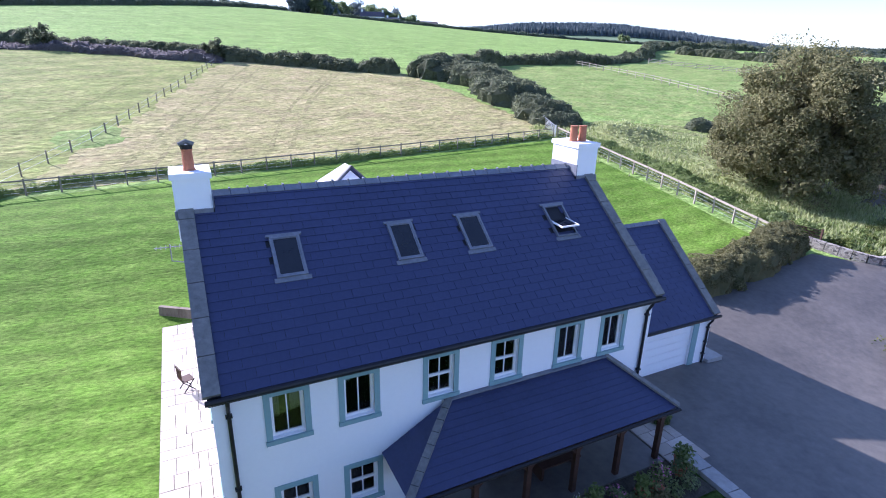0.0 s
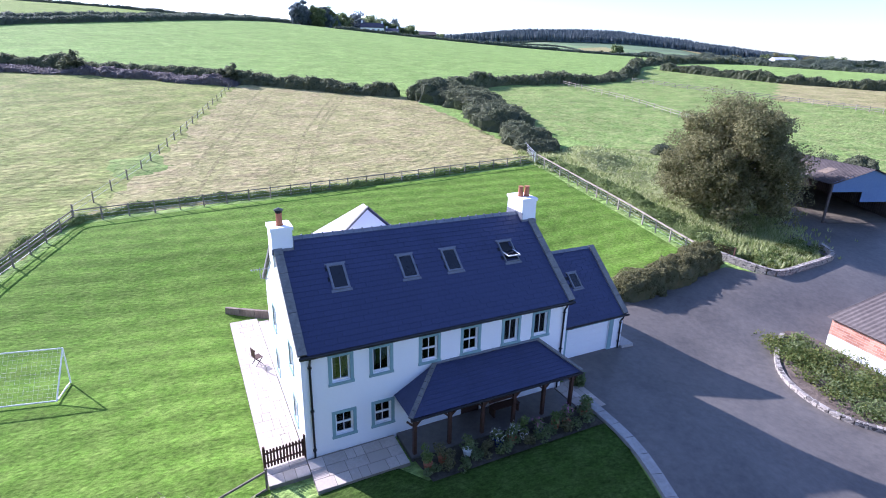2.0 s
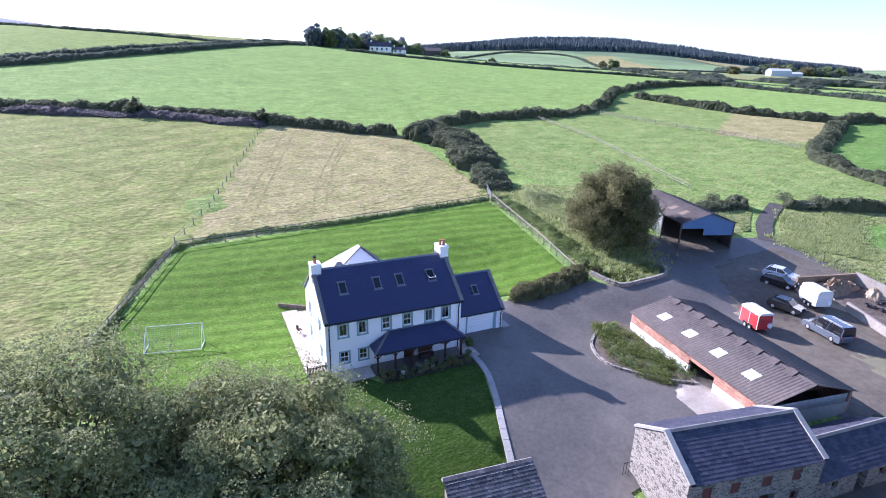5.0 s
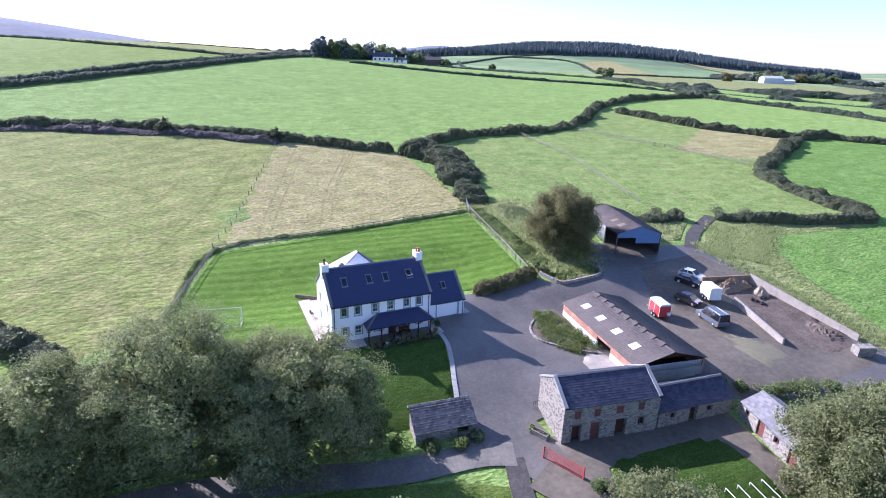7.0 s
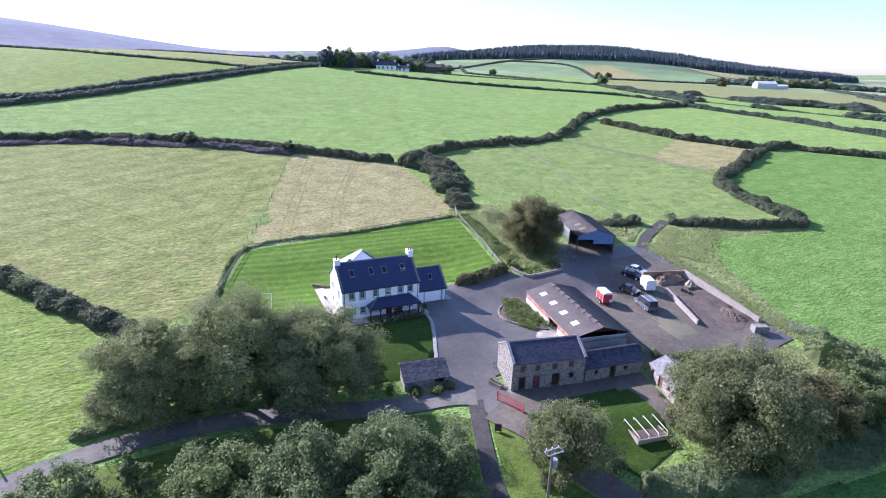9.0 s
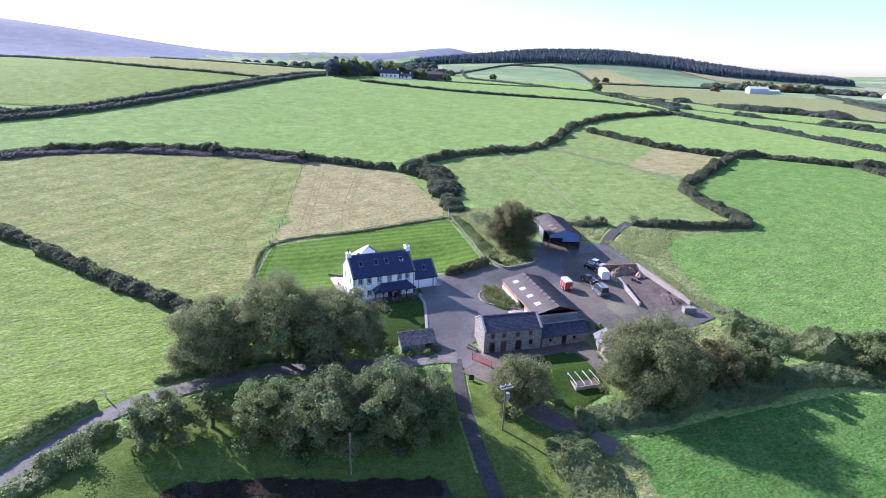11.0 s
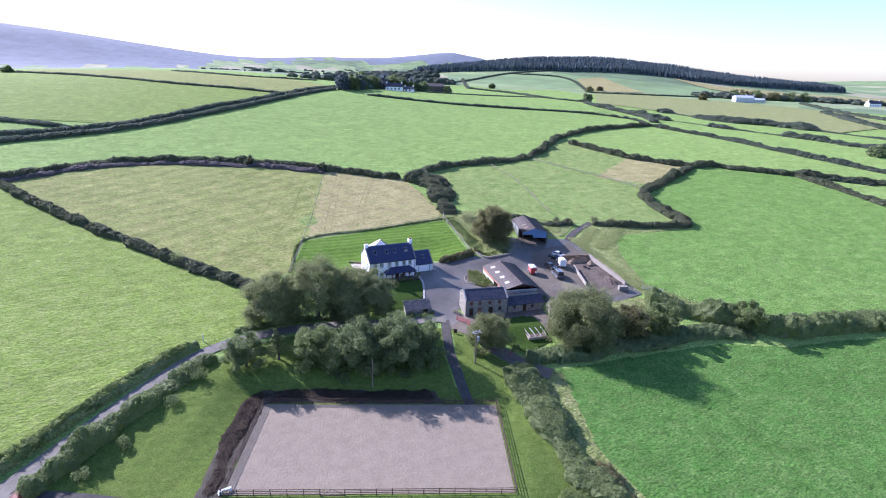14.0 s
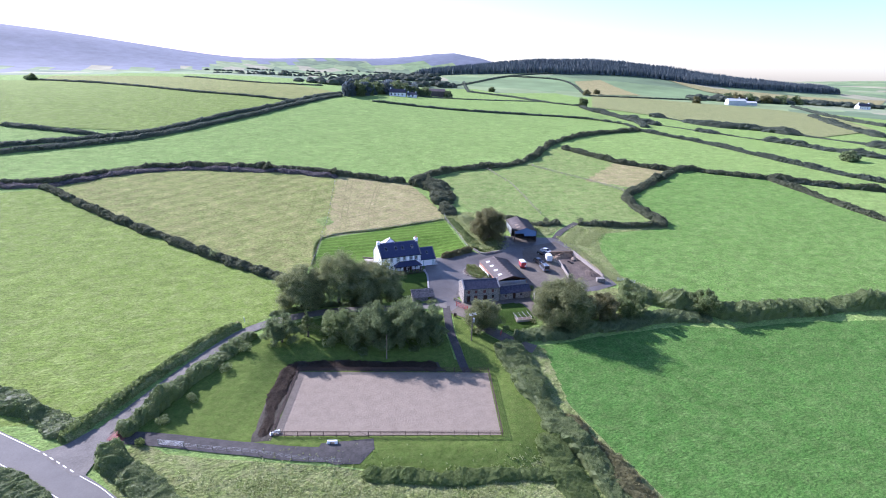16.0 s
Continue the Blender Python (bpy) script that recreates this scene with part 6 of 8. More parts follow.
# beds, kerbs and yard surfaces
drape("yard_weeds", [(48, -14.7), (51.5, -16), (53, -20.5), (49, -23), (46.5, -21)], "weedy", 0.19, "thin weeds and dirt on the yard", True, "weeds", jag=0.7)
drape("yard_weeds", [(39.4, -4.5), (42.5, -3), (44, -6), (42, -11), (40.2, -11)], "weedy", 0.185, "thin weeds and dirt beside the barn", True, "weeds", jag=0.6)
drape("yard_weeds", [(55.4, -5), (56.6, -4.4), (57, -9), (55.6, -11), (54.8, -9)], "weedy", 0.19, "thin weeds beside the pit wall", True, "weeds", jag=0.3)
drape("yard_dirt", [(66.4, -7), (68.6, -8), (67.6, -16), (66, -24), (65.3, -22), (66.2, -14)], "pale_earth", 0.2, "pale bare earth path beside the pit wall", True, "path", jag=0.3)
drape("barn_apron", [(26.6, -13.2), (30.3, -10.2), (31.0, -15.8), (30.0, -18.0), (26.0, -17.8)], "stained_concrete", 0.2, "pale worn concrete apron", category="paving")
drape("stone_yard", [(16.4, -21.6), (26.7, -23.6), (36.7, -24.6), (33.8, -36), (31.6, -35.4), (31.9, -29.6), (18.8, -27.2), (17.4, -29.8), (15.4, -26.8)], "yard", 0.16, "worn stony yard before the stone barn", category="paving")
# takes the front lawn's grass, the shade in its tone included
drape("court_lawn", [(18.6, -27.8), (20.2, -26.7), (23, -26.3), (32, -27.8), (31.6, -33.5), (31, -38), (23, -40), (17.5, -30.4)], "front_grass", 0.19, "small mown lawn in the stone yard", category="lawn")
ISLAND = [(27.6, -1.8), (30.8, -0.1), (32.2, -1.6), (31.2, -6), (29.9, -12.4), (28.2, -11.2), (26.2, -9.0), (24.9, -6.6), (25.6, -3.8)]
drape("island_bed", ISLAND, "soil", 0.28, "planted island bed beside the barn", True, "flower bed")


def kerb(name, line, w, h, step, material, label, lift=0.1):
    c = curve(line, 10)
    ob = thing(name, (0, 0, 0), label, "kerb")
    pts, acc = [c[0]], 0.0
    for p, q in zip(c, c[1:]):
        acc += (q - p).length
        if acc >= step:
            pts.append(q)
            acc = 0.0
    for p, q in zip(pts, pts[1:]):
        p, q = Vector((p.x, p.y, ground_z(p.x, p.y) + lift)), Vector((q.x, q.y, ground_z(q.x, q.y) + lift))
        d = (q - p).normalized() * 0.015
        bm = bmesh.new()
        bar(bm, p + d, q - d, w, h)
        part("kerbstone", bm, material, ob)
    return ob


kerb("lawn_kerb", [(13.1, -1.6), (12.85, -4.8), (11.85, -8.2), (10.75, -11.2), (9.7, -14.4)], 0.5, 0.26, 0.9, "concrete", "curved edging of pale stone blocks along the lawn", 0.08)
kerb("island_kerb", ISLAND[4:] + ISLAND[:2], 0.25, 0.5, 0.5, "rubble", "low rounded stone edging round the bed", 0.12)
kerb("bank_wall", [(35.3, 8.6), (36.2, 5.2), (37.2, 4.4), (40, 4.4), (44.2, 4.7), (45.6, 6.4)], 0.32, 0.75, 0.6, "rubble", "low stone wall below the bank", 0.2)
kerb("terrace_edging", [(-1.7, 15.1), (0.3, 13.9), (2.0, 12.9)], 0.2, 0.55, 0.8, "wood", "low timber edging behind the terrace", 0.25)


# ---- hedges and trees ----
# distant hedge leaves, greyed and lightened: air haze put into the colour
M["hazed_leaf"] = leafy("hazed_leaf", (0.1, 0.128, 0.095), (0.17, 0.2, 0.145))
M["dry_blade"] = leafy("dry_blade", (0.26, 0.33, 0.11), (0.5, 0.52, 0.27))
M["bracken_grey"] = leafy("bracken_grey", (0.13, 0.12, 0.125), (0.27, 0.245, 0.24))
hedge("hedge", [(-140, 118), (-104, 112.5), (-83, 121.5), (-56.6, 124), (-13.4, 112.7), (10, 99.6), (37, 82.5)], 3.8, 2.2, 1, "gorse", 0.186, 2.6, "dark scrubby gorse hedge across the hillside")
hedge("bracken_bank", [(-138, 115), (-104, 109.5), (-83, 118.3), (-56.6, 120.8), (-14.4, 108.9), (9, 96.3)], 4.0, 1.2, 26, "bracken_grey", 0.186, 1.6, "grey-brown dead bracken along the hedge foot", 0.4, "bracken")
hedge("gorse_thicket", [(40, 83.5), (44.5, 77), (46, 68), (44.5, 59), (43, 51)], 8.5, 2.7, 2, "gorse", 0.15, 2.2, "dense dark gorse thicket", 0.5, "thicket")
hedge("gorse_thicket", [(46, 80), (49.5, 72), (48, 63), (46, 54)], 7.0, 2.4, 29, "gorse", 0.15, 2.2, "dense dark gorse thicket", 0.55, "thicket")
hedge("gorse_thicket", [(43, 53), (41.6, 46), (40.8, 39)], 5.2, 2.0, 30, "gorse", 0.14, 2.2, "dark gorse narrowing towards the gate", 0.45, "thicket")
hedge("hedge", [(40, 84), (68, 94.5), (102, 97), (121, 107.5), (137, 122), (154, 136), (196, 156.5), (252, 168)], 3.8, 2.3, 3, "gorse", 0.211, 2.4, "dark winding field hedge")
hedge("hedge", [(152, 124), (157, 102), (163, 85), (179, 63), (190, 60), (214, 34), (248, -2), (300, -40)], 4.0, 2.4, 4, "gorse", 0.211, 2.4, "dark field hedge")
hedge("hedge", [(214, 34), (209, 4), (205, -25), (215, -60)], 4.0, 2.2, 5, "gorse", 0.248, 2.2, "dark field hedge")
hedge("hedge", [(178, 61), (151, 49), (126, 37), (118, 18), (116, 3)], 4.2, 2.3, 6, "gorse", 0.186, 2.4, "dark gorse hedge bending between fields")
hedge("hedge", [(116, 3), (104, 7), (92, 12.5), (84, 16.5)], 2.6, 1.8, 7, "gorse", 0.161, 2.4, "low dark hedge at the paddock")
hedge("hedge", [(-106, 109), (-82, 74), (-50.3, 32.5), (-38, 17.5), (-28, 6)], 3.2, 1.9, 8, "gorse", 0.149, 2.6, "scrubby dark hedge between pastures", 0.4)
hedge("hedge", [(-133, 158), (-76, 174.8), (-33, 206.5), (5, 243), (61, 309)], 4.0, 2.0, 9, "hazed_leaf", 0.279, 2.0, "dark roadside hedge on the hill", 0.15)
hedge("hedge", [(-136, 170), (-76, 183.5), (-32, 221), (6, 255), (67, 330)], 4.0, 2.0, 10, "hazed_leaf", 0.279, 2.0, "dark roadside hedge on the hill", 0.15)
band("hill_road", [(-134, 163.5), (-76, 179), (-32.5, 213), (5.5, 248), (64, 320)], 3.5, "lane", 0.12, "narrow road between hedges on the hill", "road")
hedge("hedge", [(80, 284), (139, 258), (233, 235), (263, 200), (252, 168)], 3.0, 1.4, 11, "hazed_leaf", 0.31, 2.0, "thin dark field hedge")
hedge("hedge", [(252, 168), (260, 114), (259, 61), (264, 7), (300, -40)], 4.0, 2.2, 12, "hazed_leaf", 0.31, 2.0, "dark field hedge")
hedge("field_boundary_hedge", [(64, -31), (72, -42), (78, -48.5), (86.5, -55), (103, -58), (120, -63), (150, -72), (220, -90)], 5.6, 3.4, 13, "leaf_mid", 0.15, 2.0, "tall mixed hedge of bushes and small trees", 0.4)
hedge("undergrowth", [(21.5, -42), (26, -42.6), (31, -43.4), (40, -45), (52, -46.5), (64, -47.5), (78, -53)], 4.4, 1.8, 28, "leaf_dark", 0.136, 1.8, "dark brambles under the boundary trees", 0.4, "undergrowth")
hedge("field_boundary_hedge", [(18.5, -43.5), (17, -52), (15, -64), (14.6, -74), (14.6, -84), (14, -95), (14, -120)], 5.6, 2.0, 14, "leaf_mid", 0.12, 2.2, "brambly green hedge along the pasture", 0.45)
hedge("field_boundary_hedge", [(16.8, -70), (16.6, -78), (17.2, -86), (17, -96), (18, -120)], 6.0, 1.7, 33, "leaf_autumn", 0.12, 2.0, "brown bracken and brambles along the pasture", 0.5)
hedge("field_boundary_hedge", [(11.4, -73), (9.6, -80), (8.6, -87), (8, -96)], 5.0, 1.3, 34, "leaf_bright", 0.11, 2.0, "pale green brambles on the hedge bank", 0.5)
hedge("lawn_edge_scrub", [(-25.5, -70.6), (-12.5, -76), (-1.5, -79.6), (6.8, -82)], 3.0, 0.8, 35, "leaf_bright", 0.10, 1.8, "low pale scrub below the mown lawn", 0.5, "scrub")
hedge("roadside_scrub", [(-84, -48.5), (-78, -54.5), (-72, -61.5), (-66, -70)], 3.6, 1.5, 36, "leaf_mid", 0.11, 2.0, "bushes on the outer road verge", 0.5, "scrub")
bank("lane_bank", [(-73, -45.6), (-69.8, -42.4), (-57.9, -29.4), (-47.3, -19.6), (-41.5, -15.2)], 2.4, 1.35, "rough", 41, "grassy earth bank along the lane")
hedge("lane_hedge", [(-73.5, -45.6), (-70.3, -42.4), (-58.4, -29.4), (-47.8, -19.6), (-42, -15.4)], 2.4, 1.75, 15, "leaf_bright", 0.104, 2.2, "clipped green hedge along the lane", 0.1)
hedge("lane_hedge", [(-64, -47.5), (-55, -37.5), (-44, -25.5), (-38, -20.5)], 3.2, 2.6, 16, "leaf_mid", 0.12, 2.0, "uneven bushy hedge along the lane", 0.6)
hedge("lane_hedge", [(-34, -12.6), (-26, -11.8), (-17, -12.6), (-8, -15)], 1.5, 1.1, 17, "leaf_dark", 0.08, 2.2, "shaded hedge bank along the lane", 0.3)
hedge("garden_hedge", [(22.8, 7.1), (28, 7.6), (34.0, 8.4)], 2.1, 1.9, 18, "leaf_autumn", 0.06, 5.0, "clipped brown-green garden hedge", 0.08)
hedge("garden_hedge", [(22.6, 6.8), (28, 7.3), (34.2, 8.1)], 2.0, 1.8, 27, "leaf_autumn", 0.072, 3.0, "clipped brown-green garden hedge", 0.04)
hedge("bank_scrub", [(38.5, 37), (38, 28), (38, 18), (38, 10)], 3.4, 0.8, 19, "leaf_bright", 0.096, 1.8, "brambles and weeds on the bank", 0.6, "scrub")
hedge("bank_scrub", [(44, 38), (45.5, 28), (45, 19), (43, 12)], 5.5, 1.0, 20, "dry_blade", 0.112, 1.6, "brambles and long grass on the bank", 0.6, "scrub")
hedge("bank_scrub", [(56, 36), (62, 28), (68, 21), (78, 19.5)], 3.2, 1.8, 21, "gorse", 0.128, 2.0, "dark bushes behind the shed", 0.6, "scrub")
hedge("arena_bank_planting", [on_arena(-23.2, -11.8), on_arena(-23.5, 0), on_arena(-23.2, 11.2), on_arena(-20, 13.2), on_arena(-10, 13.3), on_arena(10, 13.2)], 3.2, 0.55, 22, "bracken", 0.104, 1.6, "low dark brown bracken on the arena bank", 0.3, "shrubs")
hedge("roadside_scrub", [(-92, -24), (-82, -33), (-76, -38.5), (-72.5, -44)], 5.0, 1.9, 23, "leaf_mid", 0.136, 2.0, "roadside thicket of brambles and bushes", 0.5, "scrub")
hedge("roadside_scrub", [(-65.2, -50.5), (-63.4, -55.5), (-59, -62), (-53, -71)], 4.6, 2.4, 24, "leaf_mid", 0.112, 2.0, "bushes on the road verge", 0.5, "scrub")

hedge("fence_side_grass", [(-18.4, 12.2), (-11.0, 32.4), (12, 34.4), (36.6, 36.8)], 0.9, 0.55, 25, "leaf_bright", 0.08, 1.6, "uncut long grass along the lawn fence", 0.3, "long grass")


def long_grass(name, areas, count, tall, seed, label):
    """Tufts of long grass over rough ground: areas of (x0, y0, x1, y1, half width) strips."""
    rng = np.random.default_rng(seed)
    vs = []
    lens = np.array([math.hypot(a[2] - a[0], a[3] - a[1]) * a[4] for a in areas])
    for k in range(count):
        a = areas[int(rng.choice(len(areas), p=lens / lens.sum()))]
        t, w = rng.uniform(-0.1, 1.1), rng.normal() * a[4] * 0.6
        d = np.array([a[2] - a[0], a[3] - a[1]], float)
        d /= np.linalg.norm(d)
        vs.append((a[0] + (a[2] - a[0]) * t - d[1] * w, a[1] + (a[3] - a[1]) * t + d[0] * w))
    p = np.array(vs)
    z = height(p[:, 0], p[:, 1]) + 0.08
    n = len(p)
    out = []
    for j in range(5):
        ang, lean = rng.uniform(0, 6.28, n), rng.uniform(0.1, 0.55, n)
        h = tall * rng.uniform(0.5, 1.2, n)
        w = 0.05 + 0.05 * rng.uniform(size=n)
        c, s = np.cos(ang), np.sin(ang)
        base = np.c_[p[:, 0] + 0.12 * c, p[:, 1] + 0.12 * s, z]
        tip = base + np.c_[c * lean * h, s * lean * h, h]
        side = np.c_[-s * w, c * w, np.zeros(n)]
        out.append(np.stack([base - side, base + side, tip], 1))
    v = np.concatenate(out).reshape(-1, 3)
    return tagged(soup(name, v, np.arange(len(v)).reshape(-1, 3), "dry_blade"), label, "long grass", kind="stuff")


long_grass("long_grass", [(40, 38, 41, 8, 3.0), (46, 38, 47.5, 14, 3.5), (42, 8, 46, 12, 3), (70, 6, 68, -22, 1.6), (71, 4, 82, 13, 2.0), (75, 0, 90, 10, 2.5), (68, -24, 78, -46, 2.0), (58, 30, 70, 18, 4.0)], 14000, 0.42, 31, "long dry grass on the bank and field edges")
long_grass("long_grass", [(-52, -63, -10, -83, 2.0), (-10, -80, 12, -80, 3.0), (-40, -68, 0, -90, 6.0), (16, -50, 15, -84, 2.0)], 5000, 0.26, 32, "long dry grass on the road verge")

TREES = [
    (-7.0, -15.4, 13.0, 14.2, 101, "leaf_grey", 0.095, 300, 175, 0.20, "broad dark green sycamore beside the lane", "garden trees", 2.0, 0.062, False),
    (-16.0, -12.8, 15.0, 13.6, 102, "leaf_grey", 0.095, 300, 165, 0.22, "thin-leaved grey-green ash tree with bare twigs", "garden trees", 1.0, 0.062, True),
    (-12.0, -13.2, 9.0, 7.5, 103, "leaf_dark", 0.10, 110, 150, 0.15, "small dark green tree between the larger ones", "garden trees", 1.5, 0.0, False),
    (-25.6, -11.4, 12.6, 13.6, 104, "leaf_grey", 0.095, 300, 180, 0.14, "dense grey-green ash tree by the lane", "garden trees", 2.4, 0.065, False),
    (-0.8, -15.6, 5.5, 5.4, 117, "leaf_bright", 0.09, 70, 130, 0.12, "small bright green tree beside the lane", "garden trees", 0.6, 0.0, False),
    (-32.6, -25.5, 7.8, 8.0, 105, "leaf_dark", 0.10, 110, 170, 0.1, "dark rounded evergreen tree", "copse trees", 1.4, 0.0, False),
    (-26.4, -25.2, 8.8, 5.6, 106, "leaf_mid", 0.09, 90, 160, 0.1, "slender green spruce in the copse", "copse trees", 1.0, 0.0, False),
    (-19.0, -28.6, 8.8, 10.6, 107, "leaf_mid", 0.105, 140, 180, 0.05, "leafy green tree in the copse", "copse trees", 2.4, 0.0, False),
    (-12.0, -32.2, 10.8, 12.2, 108, "leaf_dark", 0.11, 170, 180, 0.05, "dense dark green tree in the copse", "copse trees", 3.0, 0.0, False),
    (-4.6, -34.0, 10.8, 12.0, 109, "leaf_dark", 0.11, 160, 180, 0.05, "dense dark green tree in the copse", "copse trees", 3.0, 0.0, False),
    (1.2, -34.6, 9.4, 9.6, 116, "leaf_dark", 0.11, 110, 170, 0.05, "dark green tree at the copse edge", "copse trees", 2.6, 0.0, False),
    (44.4, 15.2, 11.2, 12.4, 110, "leaf_autumn", 0.09, 400, 190, 0.12, "large rounded sycamore turning brown", "yard trees", 1.6, 0.0, False),
    (37.0, -40.2, 12.6, 16.0, 111, "leaf_olive", 0.105, 320, 230, 0.12, "large spreading olive green oak", "yard trees", 2.4, 0.0, False),
    (15.8, -36.0, 8.4, 9.2, 112, "leaf_olive", 0.085, 150, 150, 0.16, "small pale green tree beside the track", "yard trees", 1.2, 0.0, False),
    (48.5, -42.0, 8.6, 9.5, 113, "leaf_autumn", 0.11, 120, 170, 0.10, "bushy brownish tree in the hedge", "yard trees", 1.6, 0.0, False),
    (57.0, -43.6, 7.8, 9.5, 114, "leaf_mid", 0.11, 110, 170, 0.10, "bushy green tree in the hedge", "yard trees", 1.6, 0.0, False),
    (78.0, -50.0, 7.5, 8.6, 115, "leaf_mid", 0.11, 100, 170, 0.10, "round green bush-like tree in the hedge", "yard trees", 1.6, 0.0, False),
]
for x, y, tall, wide, seed, leaf, size, clumps, per, bare, label, group, low, fine, airy in TREES:
    tree("tree", x, y, tall, wide, seed, leaf, size, clumps, per, bare, label, group, low=low, fat=1.15 if group == "copse trees" else 1.0, spire=seed == 106, fine=fine, airy=airy)


# ---- fences, gates, poles ----
def rail_fence(name, line, gap, tall, rails, material, label, post=0.09, rail=(0.04, 0.09), wire=False, sink=0.0, skip=()):
    """Posts and rails along a line on the land."""
    ob = thing(name, (0, 0, 0), label, "fence")
    pts = []
    for a, b in zip(line, line[1:]):
        a, b = Vector(a), Vector(b)
        n = max(1, round((b - a).length / gap))
        pts += [a.lerp(b, k / n) for k in range(n)]
    pts.append(Vector(line[-1]))
    rng = random.Random(name + str(line[0]))
    g = [Vector((p.x, p.y, ground_z(p.x, p.y) + sink)) for p in pts]
    for k, p in enumerate(g):
        bm = bmesh.new()
        bar(bm, p - Vector((0, 0, 0.3)), p + Vector((rng.uniform(-0.03, 0.03), rng.uniform(-0.03, 0.03), tall + 0.06)), post)
        part("post", bm, material, ob)
    for k, (p, q) in enumerate(zip(g, g[1:])):
        if k in skip:
            continue
        for z in rails:
            bm = bmesh.new()
            bar(bm, p + Vector((0, 0, z)), q + Vector((0, 0, z + rng.uniform(-0.02, 0.02))), rail[0], rail[1])
            part("rail", bm, material, ob)
        if wire:
            bm = bmesh.new()
            for z in wire:
                bar(bm, p + Vector((0, 0, z)), q + Vector((0, 0, z)), 0.014)
            part("wire", bm, "galv", ob)
    return ob


M["fence_wood"] = mat("fence_wood", (0.17, 0.14, 0.11), (0.28, 0.24, 0.19), 0.85, 1.5, 10, 0.2)
M["pale_rail"] = mat("pale_rail", (0.27, 0.23, 0.175), (0.40, 0.35, 0.28), 0.8, 1.5, 10, 0.2)
M["dark_rail"] = mat("dark_rail", (0.055, 0.035, 0.028), (0.10, 0.065, 0.05), 0.75, 1.5, 10, 0.2)
rail_fence("lawn_fence", [(-18.8, 12.0), (-11.4, 32.2)], 1.9, 1.05, (1.0, 0.55), "fence_wood", "weathered post and rail fence round the lawn", wire=(0.2, 0.8))
rail_fence("lawn_fence", [(-11.4, 32.2), (12, 34.1), (36.4, 36.3)], 2.0, 1.05, (1.0,), "fence_wood", "weathered post and rail fence behind the lawn", wire=(0.2, 0.5, 0.8))
rail_fence("bank_fence", [(36.9, 36.2), (35.2, 20), (33.7, 8.8)], 1.8, 1.1, (1.1,), "pale_rail", "pale timber rail fence along the bank", 0.11, (0.06, 0.14), wire=(0.3, 0.6, 0.85))
rail_fence("field_fence", [(-11.6, 33.6), (-6.8, 45.5), (0, 69), (7.6, 95)], 3.2, 1.0, (), "fence_wood", "thin line of field fence posts", 0.1, wire=(0.4, 0.9))
rail_fence("paddock_fence", [(84.2, 92), (84.2, 82.7), (84.1, 68.4), (80.7, 51), (77.7, 38.8), (75.9, 29.8)], 2.4, 1.15, (1.05, 0.6), "pale_rail", "pale rail fence across the paddock", 0.1, (0.04, 0.08))
rail_fence("paddock_fence", [(109.9, 95), (114, 83.9), (119.9, 69.9), (124.2, 61.2), (127.8, 50.4), (129.7, 43.5)], 2.8, 1.2, (1.1, 0.75, 0.4), "pale_rail", "pale rail fence above the paddock", 0.12, (0.05, 0.1))
rail_fence("garden_fence", [(-1.7, -0.9), (-4.5, -2.0), (-8.5, -3.6)], 2.4, 0.95, (0.9, 0.1), "fence_wood", "rail fence below the side lawn", 0.07)

AR = 0.0
corner = [on_arena(*q) for q in ((-21.4, -11.3), (21.6, -11.2), (21.6, 11.0), (-21.4, 11.0))]
rails4 = (1.2, 0.9, 0.6, 0.3)
rail_fence("arena_fence", [on_arena(-21.4, -11.3), on_arena(-21.4, 11.0)], 2.2, 1.25, rails4, "dark_rail", "dark post and rail arena fence, short side")
rail_fence("arena_fence", [on_arena(21.6, -11.2), on_arena(21.6, 11.0)], 2.2, 1.25, rails4, "dark_rail", "dark post and rail arena fence, short side")
rail_fence("arena_fence", [on_arena(-21.4, 11.0), on_arena(16.0, 11.0)], 2.2, 1.25, rails4, "dark_rail", "dark post and rail arena fence, far long side")
rail_fence("arena_fence", [on_arena(17.6, 11.0), on_arena(21.6, 11.0)], 2.0, 1.25, rails4, "dark_rail", "dark post and rail arena fence beside the gate")
rail_fence("arena_fence", [on_arena(-21.4, -11.3), on_arena(-7.2, -11.3)], 2.3, 1.25, rails4, "dark_rail", "dark post and rail arena fence, roadside")
rail_fence("arena_fence", [on_arena(-3.6, -11.3), on_arena(21.6, -11.2)], 2.3, 1.25, rails4, "dark_rail", "dark post and rail arena fence, roadside")


def bars_gate(name, a, b, tall, material, label, bars=6, brace=True, lift=0.0):
    ob = thing(name, (0, 0, 0), label, "gate")
    a, b = Vector((*a, ground_z(*a) + lift)), Vector((*b, ground_z(*b) + lift))
    for p in (a, b):
        bm = bmesh.new()
        bar(bm, p - Vector((0, 0, 0.2)), p + Vector((0, 0, tall + 0.1)), 0.1)
        part("gate_post", bm, material, ob)
    for k in range(bars):
        z = Vector((0, 0, 0.12 + (tall - 0.15) * k / (bars - 1)))
        bm = bmesh.new()
        bar(bm, a + z, b + z, 0.045)
        part("bar", bm, material, ob)
    if brace:
        bm = bmesh.new()
        bar(bm, a + Vector((0, 0, 0.15)), a.lerp(b, 0.5) + Vector((0, 0, tall)), 0.045)
        bar(bm, b + Vector((0, 0, 0.15)), a.lerp(b, 0.5) + Vector((0, 0, tall)), 0.045)
        part("brace", bm, material, ob)
    return ob


